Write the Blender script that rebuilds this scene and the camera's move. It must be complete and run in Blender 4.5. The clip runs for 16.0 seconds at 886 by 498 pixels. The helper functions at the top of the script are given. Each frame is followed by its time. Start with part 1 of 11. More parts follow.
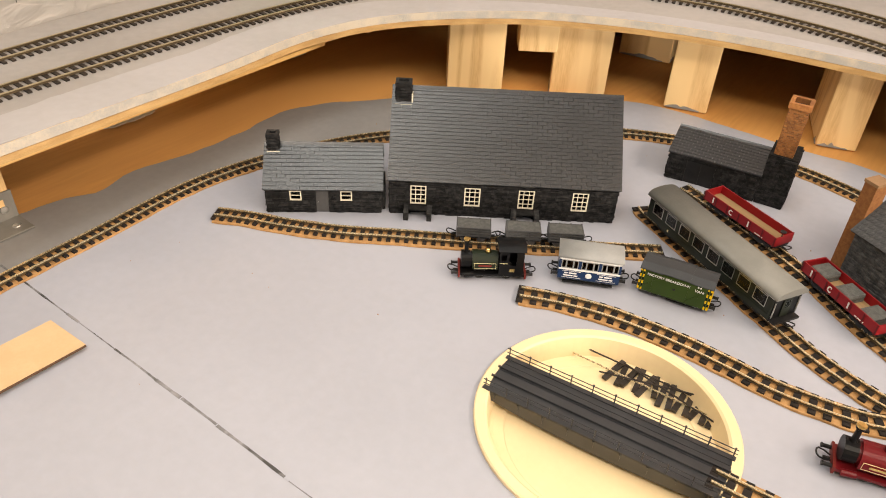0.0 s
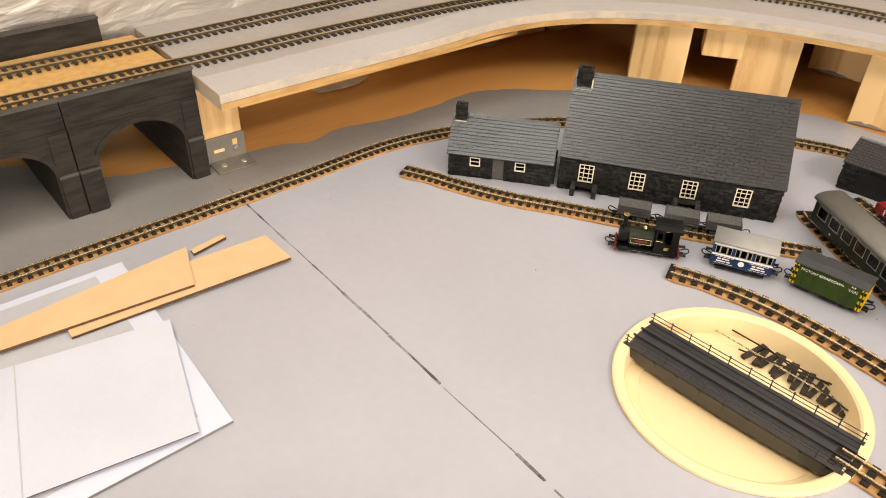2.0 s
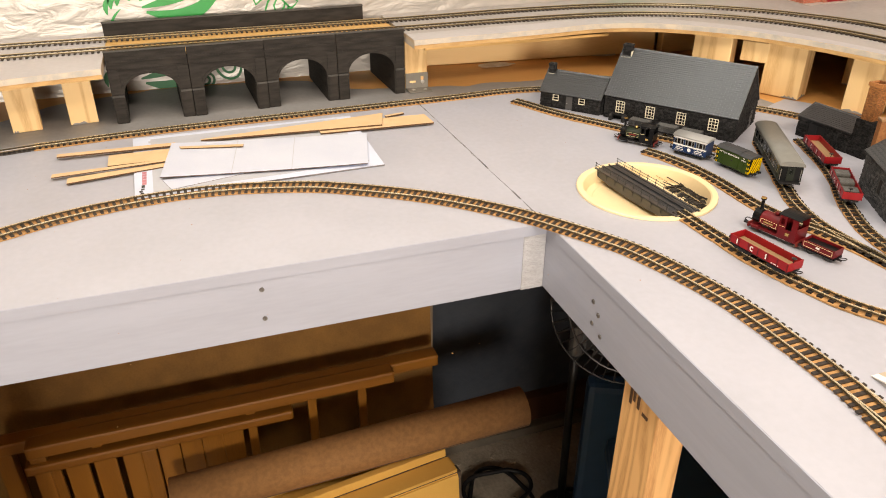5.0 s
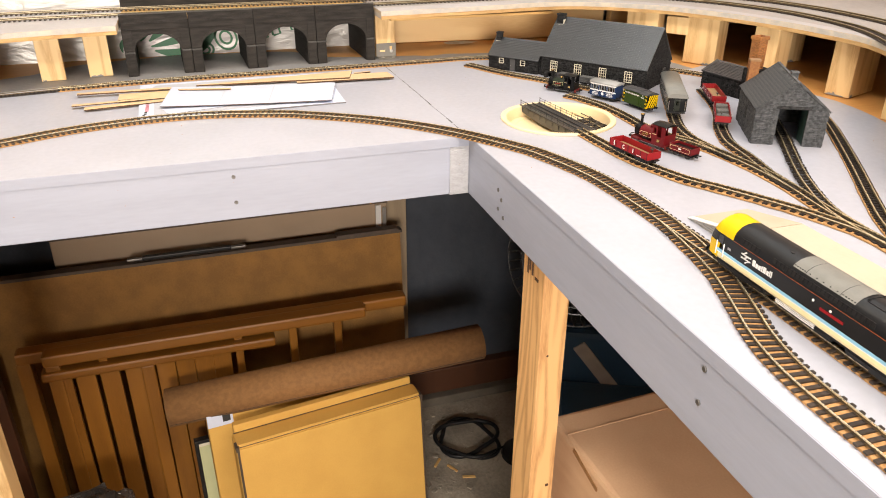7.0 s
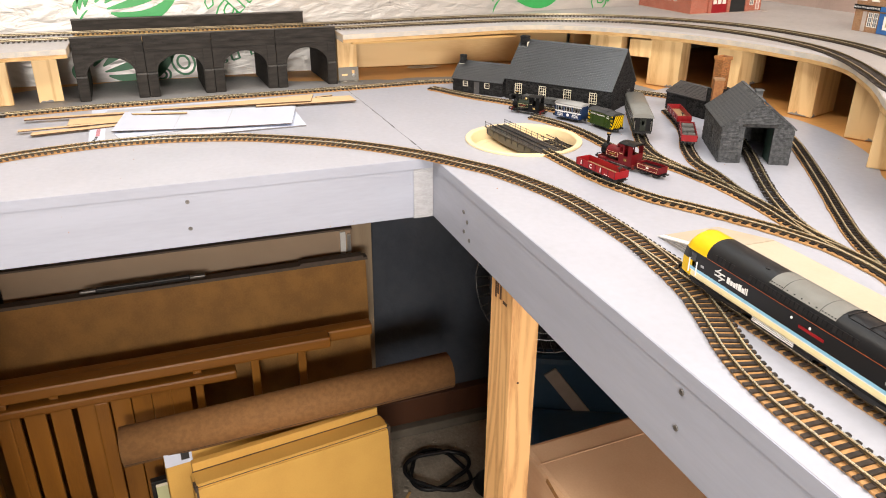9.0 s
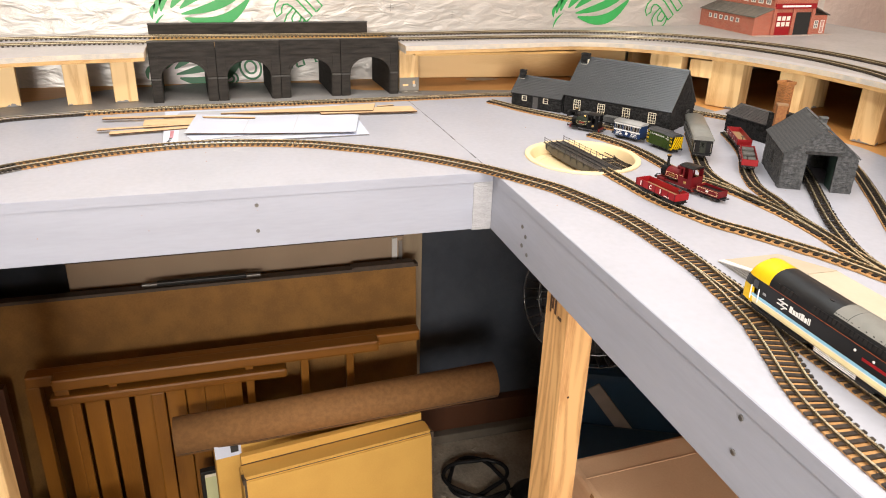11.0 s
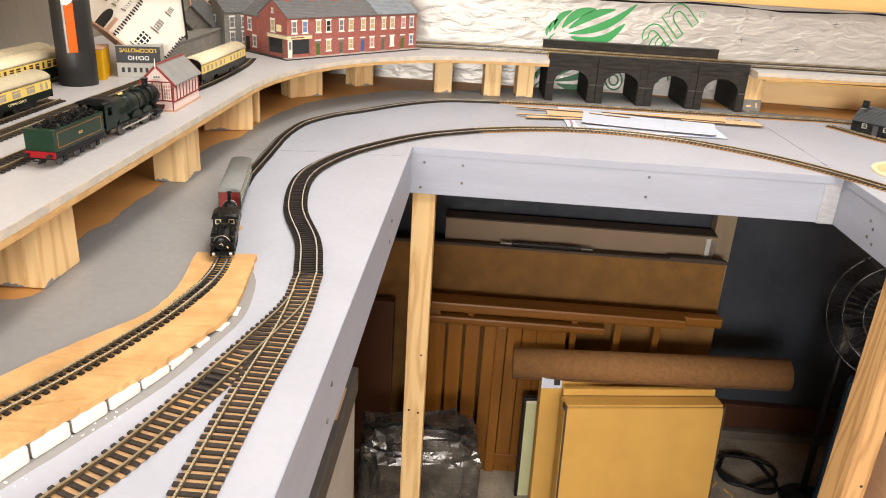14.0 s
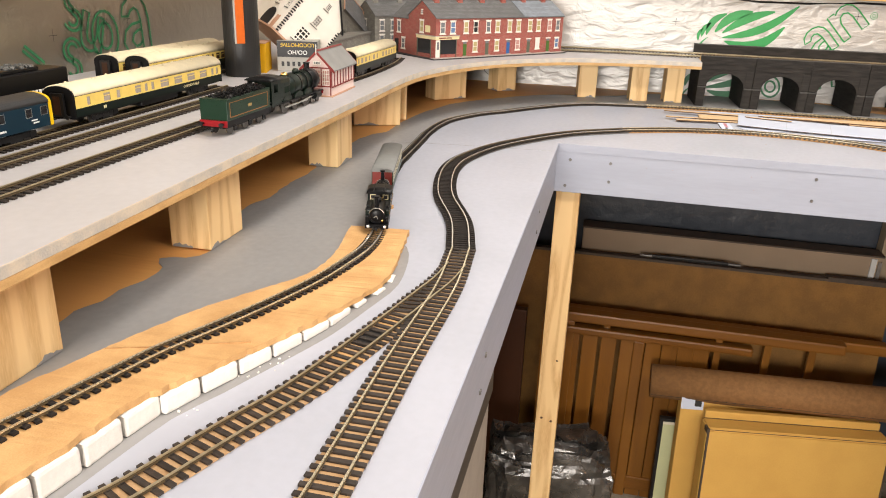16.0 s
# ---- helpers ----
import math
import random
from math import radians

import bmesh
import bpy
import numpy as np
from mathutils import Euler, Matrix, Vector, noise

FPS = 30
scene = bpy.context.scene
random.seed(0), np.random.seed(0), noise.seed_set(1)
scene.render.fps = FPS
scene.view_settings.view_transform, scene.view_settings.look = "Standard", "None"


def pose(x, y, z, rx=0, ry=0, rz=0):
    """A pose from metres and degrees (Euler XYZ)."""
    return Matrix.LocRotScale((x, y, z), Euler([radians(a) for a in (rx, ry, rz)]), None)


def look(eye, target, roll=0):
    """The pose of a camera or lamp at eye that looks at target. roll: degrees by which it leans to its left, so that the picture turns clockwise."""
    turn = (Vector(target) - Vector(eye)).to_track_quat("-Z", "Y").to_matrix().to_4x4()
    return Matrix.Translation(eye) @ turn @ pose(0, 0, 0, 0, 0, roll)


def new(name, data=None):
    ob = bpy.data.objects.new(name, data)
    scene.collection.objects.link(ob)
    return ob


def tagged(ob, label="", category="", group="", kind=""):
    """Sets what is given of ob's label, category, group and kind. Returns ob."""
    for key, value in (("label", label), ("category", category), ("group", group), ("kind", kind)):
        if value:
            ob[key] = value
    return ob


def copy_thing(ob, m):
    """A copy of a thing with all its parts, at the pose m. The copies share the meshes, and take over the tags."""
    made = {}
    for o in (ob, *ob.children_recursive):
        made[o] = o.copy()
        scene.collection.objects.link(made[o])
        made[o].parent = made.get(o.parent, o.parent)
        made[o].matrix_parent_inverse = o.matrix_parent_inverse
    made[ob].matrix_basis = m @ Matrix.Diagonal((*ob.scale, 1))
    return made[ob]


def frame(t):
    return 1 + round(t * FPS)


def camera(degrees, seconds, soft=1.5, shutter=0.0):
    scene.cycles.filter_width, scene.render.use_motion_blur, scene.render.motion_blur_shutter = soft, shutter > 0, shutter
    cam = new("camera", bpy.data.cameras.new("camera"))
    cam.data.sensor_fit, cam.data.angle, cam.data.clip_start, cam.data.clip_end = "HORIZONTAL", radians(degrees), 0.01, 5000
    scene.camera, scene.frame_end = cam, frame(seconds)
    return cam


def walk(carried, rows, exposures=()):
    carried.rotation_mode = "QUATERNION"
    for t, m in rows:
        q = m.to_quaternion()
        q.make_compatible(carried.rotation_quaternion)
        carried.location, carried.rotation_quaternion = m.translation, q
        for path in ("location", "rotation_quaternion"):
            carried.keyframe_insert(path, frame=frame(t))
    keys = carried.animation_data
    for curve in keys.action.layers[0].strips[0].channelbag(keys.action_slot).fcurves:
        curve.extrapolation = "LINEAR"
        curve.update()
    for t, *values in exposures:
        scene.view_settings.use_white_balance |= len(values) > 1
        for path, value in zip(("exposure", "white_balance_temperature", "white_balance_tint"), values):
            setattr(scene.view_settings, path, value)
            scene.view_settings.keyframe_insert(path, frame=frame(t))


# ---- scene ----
cam = camera(61.6, 16.0, soft=1.0)
PATH = [
    (0, (0.056, -0.163, 1.377), (-0.889, 1.143, 0.194), 3.0),
    (0.5, (0.051, -0.168, 1.379), (-0.923, 1.116, 0.195), 3.0),
    (1, (0.037, -0.185, 1.374), (-0.989, 1.057, 0.188), 3.1),
    (1.5, (0.039, -0.203, 1.369), (-1.072, 0.966, 0.186), 3.0),
    (2, (0.105, -0.224, 1.379), (-1.149, 0.805, 0.209), 2.0),
    (2.5, (0.228, -0.232, 1.381), (-1.148, 0.657, 0.234), 1.5),
    (3, (0.302, -0.274, 1.392), (-1.154, 0.515, 0.271), 1.2),
    (3.5, (0.375, -0.33, 1.393), (-1.13, 0.424, 0.314), 1.4),
    (4, (0.466, -0.357, 1.401), (-1.1, 0.327, 0.362), 0.9),
    (4.2, (0.505, -0.353, 1.398), (-1.082, 0.308, 0.377), 0.7),
    (6.5, (0.935, -0.366, 1.355), (-0.764, 0.143, 0.431), 0.5),
    (7, (0.953, -0.336, 1.325), (-0.752, 0.216, 0.438), 0.3),
    (7.5, (0.939, -0.328, 1.315), (-0.768, 0.263, 0.457), 0.0),
    (8, (0.929, -0.312, 1.302), (-0.778, 0.314, 0.468), -0.1),
    (8.5, (0.93, -0.321, 1.306), (-0.777, 0.324, 0.486), 0.1),
    (9, (0.929, -0.322, 1.305), (-0.781, 0.319, 0.489), 0.5),
    (11.5, (0.946, -0.36, 1.322), (-0.822, 0.13, 0.525), 2.3),
    (12, (0.989, -0.378, 1.322), (-0.8, 0.038, 0.531), 2.8),
    (12.5, (1.037, -0.436, 1.337), (-0.775, -0.125, 0.55), 3.1),
    (13, (1.108, -0.5, 1.343), (-0.723, -0.306, 0.562), 3.6),
    (13.5, (1.177, -0.576, 1.331), (-0.667, -0.519, 0.559), 3.6),
    (14, (1.256, -0.619, 1.33), (-0.593, -0.688, 0.57), 3.5),
    (14.5, (1.27, -0.657, 1.323), (-0.58, -0.854, 0.59), 2.8),
    (15, (1.262, -0.67, 1.319), (-0.584, -0.959, 0.605), 2.3),
    (15.5, (1.264, -0.672, 1.295), (-0.575, -1.027, 0.594), 2.0),
    (16, (1.258, -0.65, 1.273), (-0.569, -1.048, 0.565), 2.1),
]
walk(cam, [(t, look(eye, target, roll)) for t, eye, target, roll in PATH], exposures=[(0, -0.08, 7950, 11), (2, -0.11, 8000, 11), (4, -0.12, 8050, 11), (7, 0.22, 7350, 11), (9, 0.13, 7050, 10), (12, 0.16, 7100, 10), (13, 0.18, 7100, 10), (14, 0.02, 7000, 9), (16, -0.05, 7000, 9)])

# ---- light: ceiling lamps assumed out of view, an added fill, a dim grey world beyond ----
world = bpy.data.worlds.new("world")
scene.world = world
world.use_nodes = True
world.node_tree.nodes["Background"].inputs[0].default_value = (0.5, 0.5, 0.52, 1)
world.node_tree.nodes["Background"].inputs[1].default_value = 0.02


def area_lamp(x, y, z, w, d, watts, colour, turn=0):
    data = bpy.data.lights.new("area_lamp", "AREA")
    data.shape, data.size, data.size_y, data.energy, data.color = "RECTANGLE", w, d, watts, colour
    lamp = new("area_lamp", data)
    lamp.matrix_world = pose(x, y, z, 0, 0, turn)
    return lamp


area_lamp(1.15, 0.36, 2.32, 0.3, 1.2, 31, (1.0, 0.93, 0.885))
area_lamp(0.32, -0.60, 2.32, 1.2, 0.3, 18, (1.0, 0.95, 0.92))
area_lamp(-0.36, 0.30, 2.32, 0.35, 1.2, 7, (0.82, 0.91, 1.0))
# unseen fill added behind the operating well, brightening upright faces and under the decks
back_fill = area_lamp(0, 0, 0, 0.7, 0.5, 74, (1.0, 0.97, 0.97))
back_fill.matrix_world = look((2.80, -0.75, 1.38), (-0.4, 0.35, 0.40))

# ---- materials ----
def rgb(c):
    return (c[0], c[1], c[2], 1.0)


def material(name, base, other=None, rough=0.5, metal=0.0, scale=40.0, amount=0.5, grain=400.0, bump=0.1, stretch=(1, 1, 1), coat=0.0, vary=0.0, depth=0.0006, spec=0.5, island=0.0):
    """A surface: two colours mixed by noise at two scales, roughness variation, bump, and a little change from object to object."""
    m = bpy.data.materials.new(name)
    m.use_nodes = True
    n, l = m.node_tree.nodes, m.node_tree.links
    b = n["Principled BSDF"]
    b.inputs["Metallic"].default_value = metal
    b.inputs["Specular IOR Level"].default_value = spec
    b.inputs["Coat Weight"].default_value = coat
    b.inputs["Coat Roughness"].default_value = 0.28
    tc, mp = n.new("ShaderNodeTexCoord"), n.new("ShaderNodeMapping")
    mp.inputs["Scale"].default_value = stretch
    l.new(tc.outputs["Object"], mp.inputs["Vector"])
    big, fine = n.new("ShaderNodeTexNoise"), n.new("ShaderNodeTexNoise")
    for t, s in ((big, scale), (fine, grain)):
        t.inputs["Scale"].default_value = s
        t.inputs["Detail"].default_value = 5
        l.new(mp.outputs["Vector"], t.inputs["Vector"])
    ramp = n.new("ShaderNodeMapRange")
    ramp.inputs["From Min"].default_value, ramp.inputs["From Max"].default_value = 0.35, 0.65
    add = n.new("ShaderNodeMath")
    add.operation = "MULTIPLY_ADD"
    add.inputs[1].default_value = 0.4
    l.new(fine.outputs["Fac"], add.inputs[0])
    l.new(big.outputs["Fac"], add.inputs[2])
    sub = n.new("ShaderNodeMath")
    sub.operation = "SUBTRACT"
    sub.inputs[1].default_value = 0.2
    l.new(add.outputs[0], sub.inputs[0])
    l.new(sub.outputs[0], ramp.inputs["Value"])
    mix = n.new("ShaderNodeMix")
    mix.data_type = "RGBA"
    mul = n.new("ShaderNodeMath")
    mul.operation = "MULTIPLY"
    mul.inputs[1].default_value = amount
    l.new(ramp.outputs[0], mul.inputs[0])
    l.new(mul.outputs[0], mix.inputs[0])
    mix.inputs[6].default_value = rgb(base)
    mix.inputs[7].default_value = rgb(other or [c * 0.75 for c in base])
    colour = mix.outputs[2]
    if vary:
        info, hsv = n.new("ShaderNodeObjectInfo"), n.new("ShaderNodeHueSaturation")
        mr = n.new("ShaderNodeMapRange")
        mr.inputs["To Min"].default_value, mr.inputs["To Max"].default_value = 1 - vary, 1 + vary
        l.new(info.outputs["Random"], mr.inputs["Value"])
        l.new(mr.outputs[0], hsv.inputs["Value"])
        l.new(colour, hsv.inputs["Color"])
        colour = hsv.outputs[0]
    if island:
        geo, hsv2, mr2 = n.new("ShaderNodeNewGeometry"), n.new("ShaderNodeHueSaturation"), n.new("ShaderNodeMapRange")
        mr2.inputs["To Min"].default_value, mr2.inputs["To Max"].default_value = 1 - island, 1 + island
        l.new(geo.outputs["Random Per Island"], mr2.inputs["Value"])
        l.new(mr2.outputs[0], hsv2.inputs["Value"])
        l.new(colour, hsv2.inputs["Color"])
        colour = hsv2.outputs[0]
    l.new(colour, b.inputs["Base Color"])
    rr = n.new("ShaderNodeMapRange")
    rr.inputs["To Min"].default_value, rr.inputs["To Max"].default_value = max(0.02, rough - 0.08), min(1, rough + 0.08)
    l.new(fine.outputs["Fac"], rr.inputs["Value"])
    l.new(rr.outputs[0], b.inputs["Roughness"])
    if bump:
        bp = n.new("ShaderNodeBump")
        bp.inputs["Strength"].default_value = bump
        bp.inputs["Distance"].default_value = depth
        l.new(fine.outputs["Fac"], bp.inputs["Height"])
        l.new(bp.outputs[0], b.inputs["Normal"])
    return m


def wood(name, light, dark, scale=6.0, axis=2, rough=0.55, rings=26.0):
    """Sawn timber: stretched bands of early and late wood along one axis, with fine pores."""
    m = bpy.data.materials.new(name)
    m.use_nodes = True
    n, l = m.node_tree.nodes, m.node_tree.links
    b = n["Principled BSDF"]
    tc, mp, info = n.new("ShaderNodeTexCoord"), n.new("ShaderNodeMapping"), n.new("ShaderNodeObjectInfo")
    s = [scale] * 3
    s[axis] = scale * 0.09
    mp.inputs["Scale"].default_value = s
    off = n.new("ShaderNodeCombineXYZ")
    mulr = n.new("ShaderNodeMath")
    mulr.operation = "MULTIPLY"
    mulr.inputs[1].default_value = 7.0
    l.new(info.outputs["Random"], mulr.inputs[0])
    for k in range(3):
        l.new(mulr.outputs[0], off.inputs[k])
    l.new(off.outputs[0], mp.inputs["Location"])
    l.new(tc.outputs["Object"], mp.inputs["Vector"])
    noise1 = n.new("ShaderNodeTexNoise")
    noise1.inputs["Scale"].default_value, noise1.inputs["Detail"].default_value = 1.6, 2
    l.new(mp.outputs[0], noise1.inputs["Vector"])
    band = n.new("ShaderNodeMath")
    band.operation = "MULTIPLY"
    band.inputs[1].default_value = rings
    l.new(noise1.outputs["Fac"], band.inputs[0])
    sine = n.new("ShaderNodeMath")
    sine.operation = "SINE"
    l.new(band.outputs[0], sine.inputs[0])
    pores = n.new("ShaderNodeTexNoise")
    pores.inputs["Scale"].default_value, pores.inputs["Detail"].default_value = 60, 4
    l.new(mp.outputs[0], pores.inputs["Vector"])
    mr = n.new("ShaderNodeMapRange")
    mr.inputs["From Min"].default_value, mr.inputs["From Max"].default_value = -0.4, 1.2
    l.new(sine.outputs[0], mr.inputs["Value"])
    mx = n.new("ShaderNodeMath")
    mx.operation = "MULTIPLY"
    l.new(mr.outputs[0], mx.inputs[0])
    l.new(pores.outputs["Fac"], mx.inputs[1])
    mix = n.new("ShaderNodeMix")
    mix.data_type = "RGBA"
    mix.inputs[6].default_value, mix.inputs[7].default_value = rgb(light), rgb(dark)
    l.new(mx.outputs[0], mix.inputs[0])
    l.new(mix.outputs[2], b.inputs["Base Color"])
    b.inputs["Roughness"].default_value = rough
    bp = n.new("ShaderNodeBump")
    bp.inputs["Strength"].default_value, bp.inputs["Distance"].default_value = 0.15, 0.0008
    l.new(mx.outputs[0], bp.inputs["Height"])
    l.new(bp.outputs[0], b.inputs["Normal"])
    return m


def foil_material(name, tint, crinkle=0.34, metal=0.6, rough=0.46):
    """Crinkled aluminium facing of an insulation board."""
    m = bpy.data.materials.new(name)
    m.use_nodes = True
    n, l = m.node_tree.nodes, m.node_tree.links
    b = n["Principled BSDF"]
    b.inputs["Metallic"].default_value = metal
    b.inputs["Roughness"].default_value = rough
    tc, mp = n.new("ShaderNodeTexCoord"), n.new("ShaderNodeMapping")
    mp.inputs["Scale"].default_value = (1, 0.45, 1)
    l.new(tc.outputs["Object"], mp.inputs["Vector"])
    a, c = n.new("ShaderNodeTexNoise"), n.new("ShaderNodeTexNoise")
    a.inputs["Scale"].default_value, a.inputs["Detail"].default_value, a.inputs["Distortion"].default_value = 46, 4, 0.6
    c.inputs["Scale"].default_value, c.inputs["Detail"].default_value = 9, 3
    for t in (a, c):
        l.new(mp.outputs[0], t.inputs["Vector"])
    mix = n.new("ShaderNodeMix")
    mix.data_type = "RGBA"
    mix.inputs[6].default_value, mix.inputs[7].default_value = rgb(tint), rgb([t * 0.82 for t in tint])
    l.new(c.outputs["Fac"], mix.inputs[0])
    l.new(mix.outputs[2], b.inputs["Base Color"])
    bp = n.new("ShaderNodeBump")
    bp.inputs["Strength"].default_value, bp.inputs["Distance"].default_value = crinkle, 0.012
    l.new(a.outputs["Fac"], bp.inputs["Height"])
    l.new(bp.outputs[0], b.inputs["Normal"])
    return m


def glass_material(name):
    m = bpy.data.materials.new(name)
    m.use_nodes = True
    b = m.node_tree.nodes["Principled BSDF"]
    b.inputs["Base Color"].default_value = (0.8, 0.85, 0.85, 1)
    b.inputs["Roughness"].default_value = 0.05
    b.inputs["Transmission Weight"].default_value = 1.0
    b.inputs["IOR"].default_value = 1.2
    return m


PAINT = material("board_paint_light", (0.395, 0.414, 0.482), (0.347, 0.364, 0.422), rough=0.41, spec=0.62, scale=7, amount=0.7, grain=120, bump=0.12)
PAINT_GREY = material("board_paint_grey", (0.265, 0.262, 0.262), (0.22, 0.217, 0.216), rough=0.5, scale=6, amount=0.7, grain=120, bump=0.12)
FRAME_PAINT = material("frame_paint", (0.345, 0.372, 0.452), (0.305, 0.328, 0.398), rough=0.5, scale=9, amount=0.7, grain=90, bump=0.25, stretch=(0.4, 0.4, 3))
END_GRAIN = material("painted_end_grain", (0.43, 0.44, 0.47), (0.34, 0.345, 0.37), rough=0.7, scale=60, amount=0.7, grain=240, bump=0.8, stretch=(1, 1, 3), depth=0.002)
PLY = wood("ply_sheet", (0.74, 0.38, 0.125), (0.52, 0.245, 0.068), scale=3.5, axis=1, rings=16)
PINE = wood("pine", (0.86, 0.61, 0.31), (0.50, 0.25, 0.075), scale=13, axis=2, rings=38)
PINE_X = wood("pine_lengthwise_x", (0.70, 0.44, 0.17), (0.50, 0.26, 0.075), scale=9, axis=0, rings=16)
PINE_Y = wood("pine_lengthwise_y", (0.70, 0.43, 0.16), (0.50, 0.26, 0.075), scale=9, axis=1, rings=16)
# lightened copy of PINE_Y: front light on the under-deck beams put into the colour
PINE_LIT_Y = wood("lit_pine_lengthwise_y", (0.86, 0.61, 0.31), (0.66, 0.40, 0.155), scale=9, axis=1, rings=16)
PINE_DARK = wood("pine_leg_strong_grain", (0.80, 0.49, 0.22), (0.34, 0.12, 0.033), scale=12, axis=2, rings=60)
CORK = material("cork", (0.47, 0.262, 0.108), (0.31, 0.158, 0.056), rough=0.85, scale=160, amount=0.8, grain=900, bump=0.3)
SLEEPER = material("sleeper_plastic", (0.013, 0.010, 0.009), (0.032, 0.025, 0.02), rough=0.7, spec=0.25, scale=200, grain=900, bump=0.2, vary=0.25)
SLEEPER_BROWN = material("sleeper_brown_plastic", (0.023, 0.017, 0.014), (0.047, 0.036, 0.029), rough=0.5, spec=0.4, scale=200, grain=900, bump=0.2, vary=0.25)
RAIL = material("nickel_silver_rail", (0.84, 0.73, 0.49), (0.64, 0.53, 0.33), rough=0.27, metal=0.75, scale=60, grain=600, bump=0.05)
RAIL_WEB = material("tarnished_rail_web", (0.11, 0.078, 0.04), (0.07, 0.05, 0.028), rough=0.5, metal=0.3, scale=60, grain=600, bump=0.05)
RAIL_DULL = material("tarnished_rail", (0.86, 0.79, 0.60), (0.64, 0.55, 0.36), rough=0.28, metal=0.75, scale=60, grain=600, bump=0.05)
RAIL_BRIGHT = material("polished_rail", (0.78, 0.75, 0.69), (0.60, 0.56, 0.48), rough=0.22, metal=0.7, scale=60, grain=600, bump=0.05)
FOIL = foil_material("foil_facing", (0.56, 0.545, 0.52), 0.42)
FOIL_SMOOTH = foil_material("foil_facing_smooth", (0.52, 0.48, 0.41), 0.10, 0.92, 0.33)
FOIL_PINK = foil_material("foil_facing_warm", (0.72, 0.58, 0.52))
LOGO_GREEN = material("printed_green", (0.02, 0.30, 0.07), (0.03, 0.36, 0.10), rough=0.4, scale=40, bump=0.1)
LOGO_DARK = material("printed_dark_green", (0.02, 0.14, 0.06), (0.03, 0.18, 0.07), rough=0.4, scale=40, bump=0.1)
BLACK_INK = material("black_ink", (0.03, 0.03, 0.03), rough=0.6, bump=0)
CONCRETE = material("concrete_floor", (0.38, 0.33, 0.26), (0.20, 0.175, 0.14), rough=0.9, scale=9, amount=0.9, grain=120, bump=0.5, depth=0.003)
PLASTER = material("plain_wall", (0.36, 0.34, 0.31), (0.31, 0.29, 0.26), rough=0.9, scale=3, grain=60)
CEILING = material("ceiling_paint", (0.50, 0.49, 0.47), rough=0.9, scale=3, grain=50)
DARK_WALL = material("dark_blue_sheeting", (0.040, 0.047, 0.060), (0.076, 0.086, 0.102), rough=0.32, scale=6, amount=0.5, grain=30, bump=0.6, depth=0.006)
STEEL = material("zinc_steel", (0.62, 0.62, 0.60), (0.48, 0.47, 0.45), rough=0.38, metal=1.0, scale=80, grain=500, bump=0.1)
BLACK = material("black_plastic", (0.008, 0.008, 0.009), (0.018, 0.018, 0.018), rough=0.42, spec=0.3, scale=120, grain=800, bump=0.1)

# ---- building helpers ----
from mathutils.geometry import tessellate_polygon


def cuboid(bm, x0, x1, y0, y1, z0, z1, m=None):
    vs = [bm.verts.new((x, y, z)) for z in (z0, z1) for y in (y0, y1) for x in (x0, x1)]
    if m is not None:
        for v in vs:
            v.co = m @ v.co
    for f in ((0, 2, 3, 1), (4, 5, 7, 6), (0, 1, 5, 4), (2, 6, 7, 3), (0, 4, 6, 2), (1, 3, 7, 5)):
        bm.faces.new([vs[i] for i in f])
    return vs


def prism(bm, profile, a0, a1, axis=0, m=None):
    """Extrudes a 2D profile along an axis; the profile's plane is the other two axes, in order."""
    def place(a, p):
        v = [(a, p[0], p[1]), (p[0], a, p[1]), (p[0], p[1], a)][axis]
        return m @ Vector(v) if m is not None else Vector(v)
    lo, hi = [[bm.verts.new(place(a, p)) for p in profile] for a in (a0, a1)]
    k = len(profile)
    bm.faces.new(lo)
    bm.faces.new(hi)
    for i in range(k):
        bm.faces.new((lo[i], lo[(i + 1) % k], hi[(i + 1) % k], hi[i]))


def tube(bm, a, b, r0, r1=None, sides=10, caps=True):
    """A cylinder or cone from point a to point b."""
    a, b = Vector(a), Vector(b)
    r1 = r0 if r1 is None else r1
    q = (b - a).to_track_quat("Z", "Y")
    rings = []
    for p, r in ((a, r0), (b, r1)):
        rings.append([bm.verts.new(p + q @ Vector((r * math.cos(2 * math.pi * i / sides), r * math.sin(2 * math.pi * i / sides), 0))) for i in range(sides)])
    for i in range(sides):
        bm.faces.new((rings[0][i], rings[0][(i + 1) % sides], rings[1][(i + 1) % sides], rings[1][i]))
    if caps:
        bm.faces.new(rings[0])
        bm.faces.new(rings[1])


def lathe(bm, profile, sides=24, m=None, caps=True):
    """Turns (radius, height) pairs about z."""
    rings = []
    for r, z in profile:
        ring = [Vector((r * math.cos(2 * math.pi * i / sides), r * math.sin(2 * math.pi * i / sides), z)) for i in range(sides)]
        rings.append([bm.verts.new(m @ v if m is not None else v) for v in ring])
    for a, b in zip(rings, rings[1:]):
        for i in range(sides):
            bm.faces.new((a[i], a[(i + 1) % sides], b[(i + 1) % sides], b[i]))
    for ring in (rings[0], rings[-1]) if caps else ():
        if (ring[0].co - ring[sides // 2].co).length > 1e-6:
            bm.faces.new(ring)


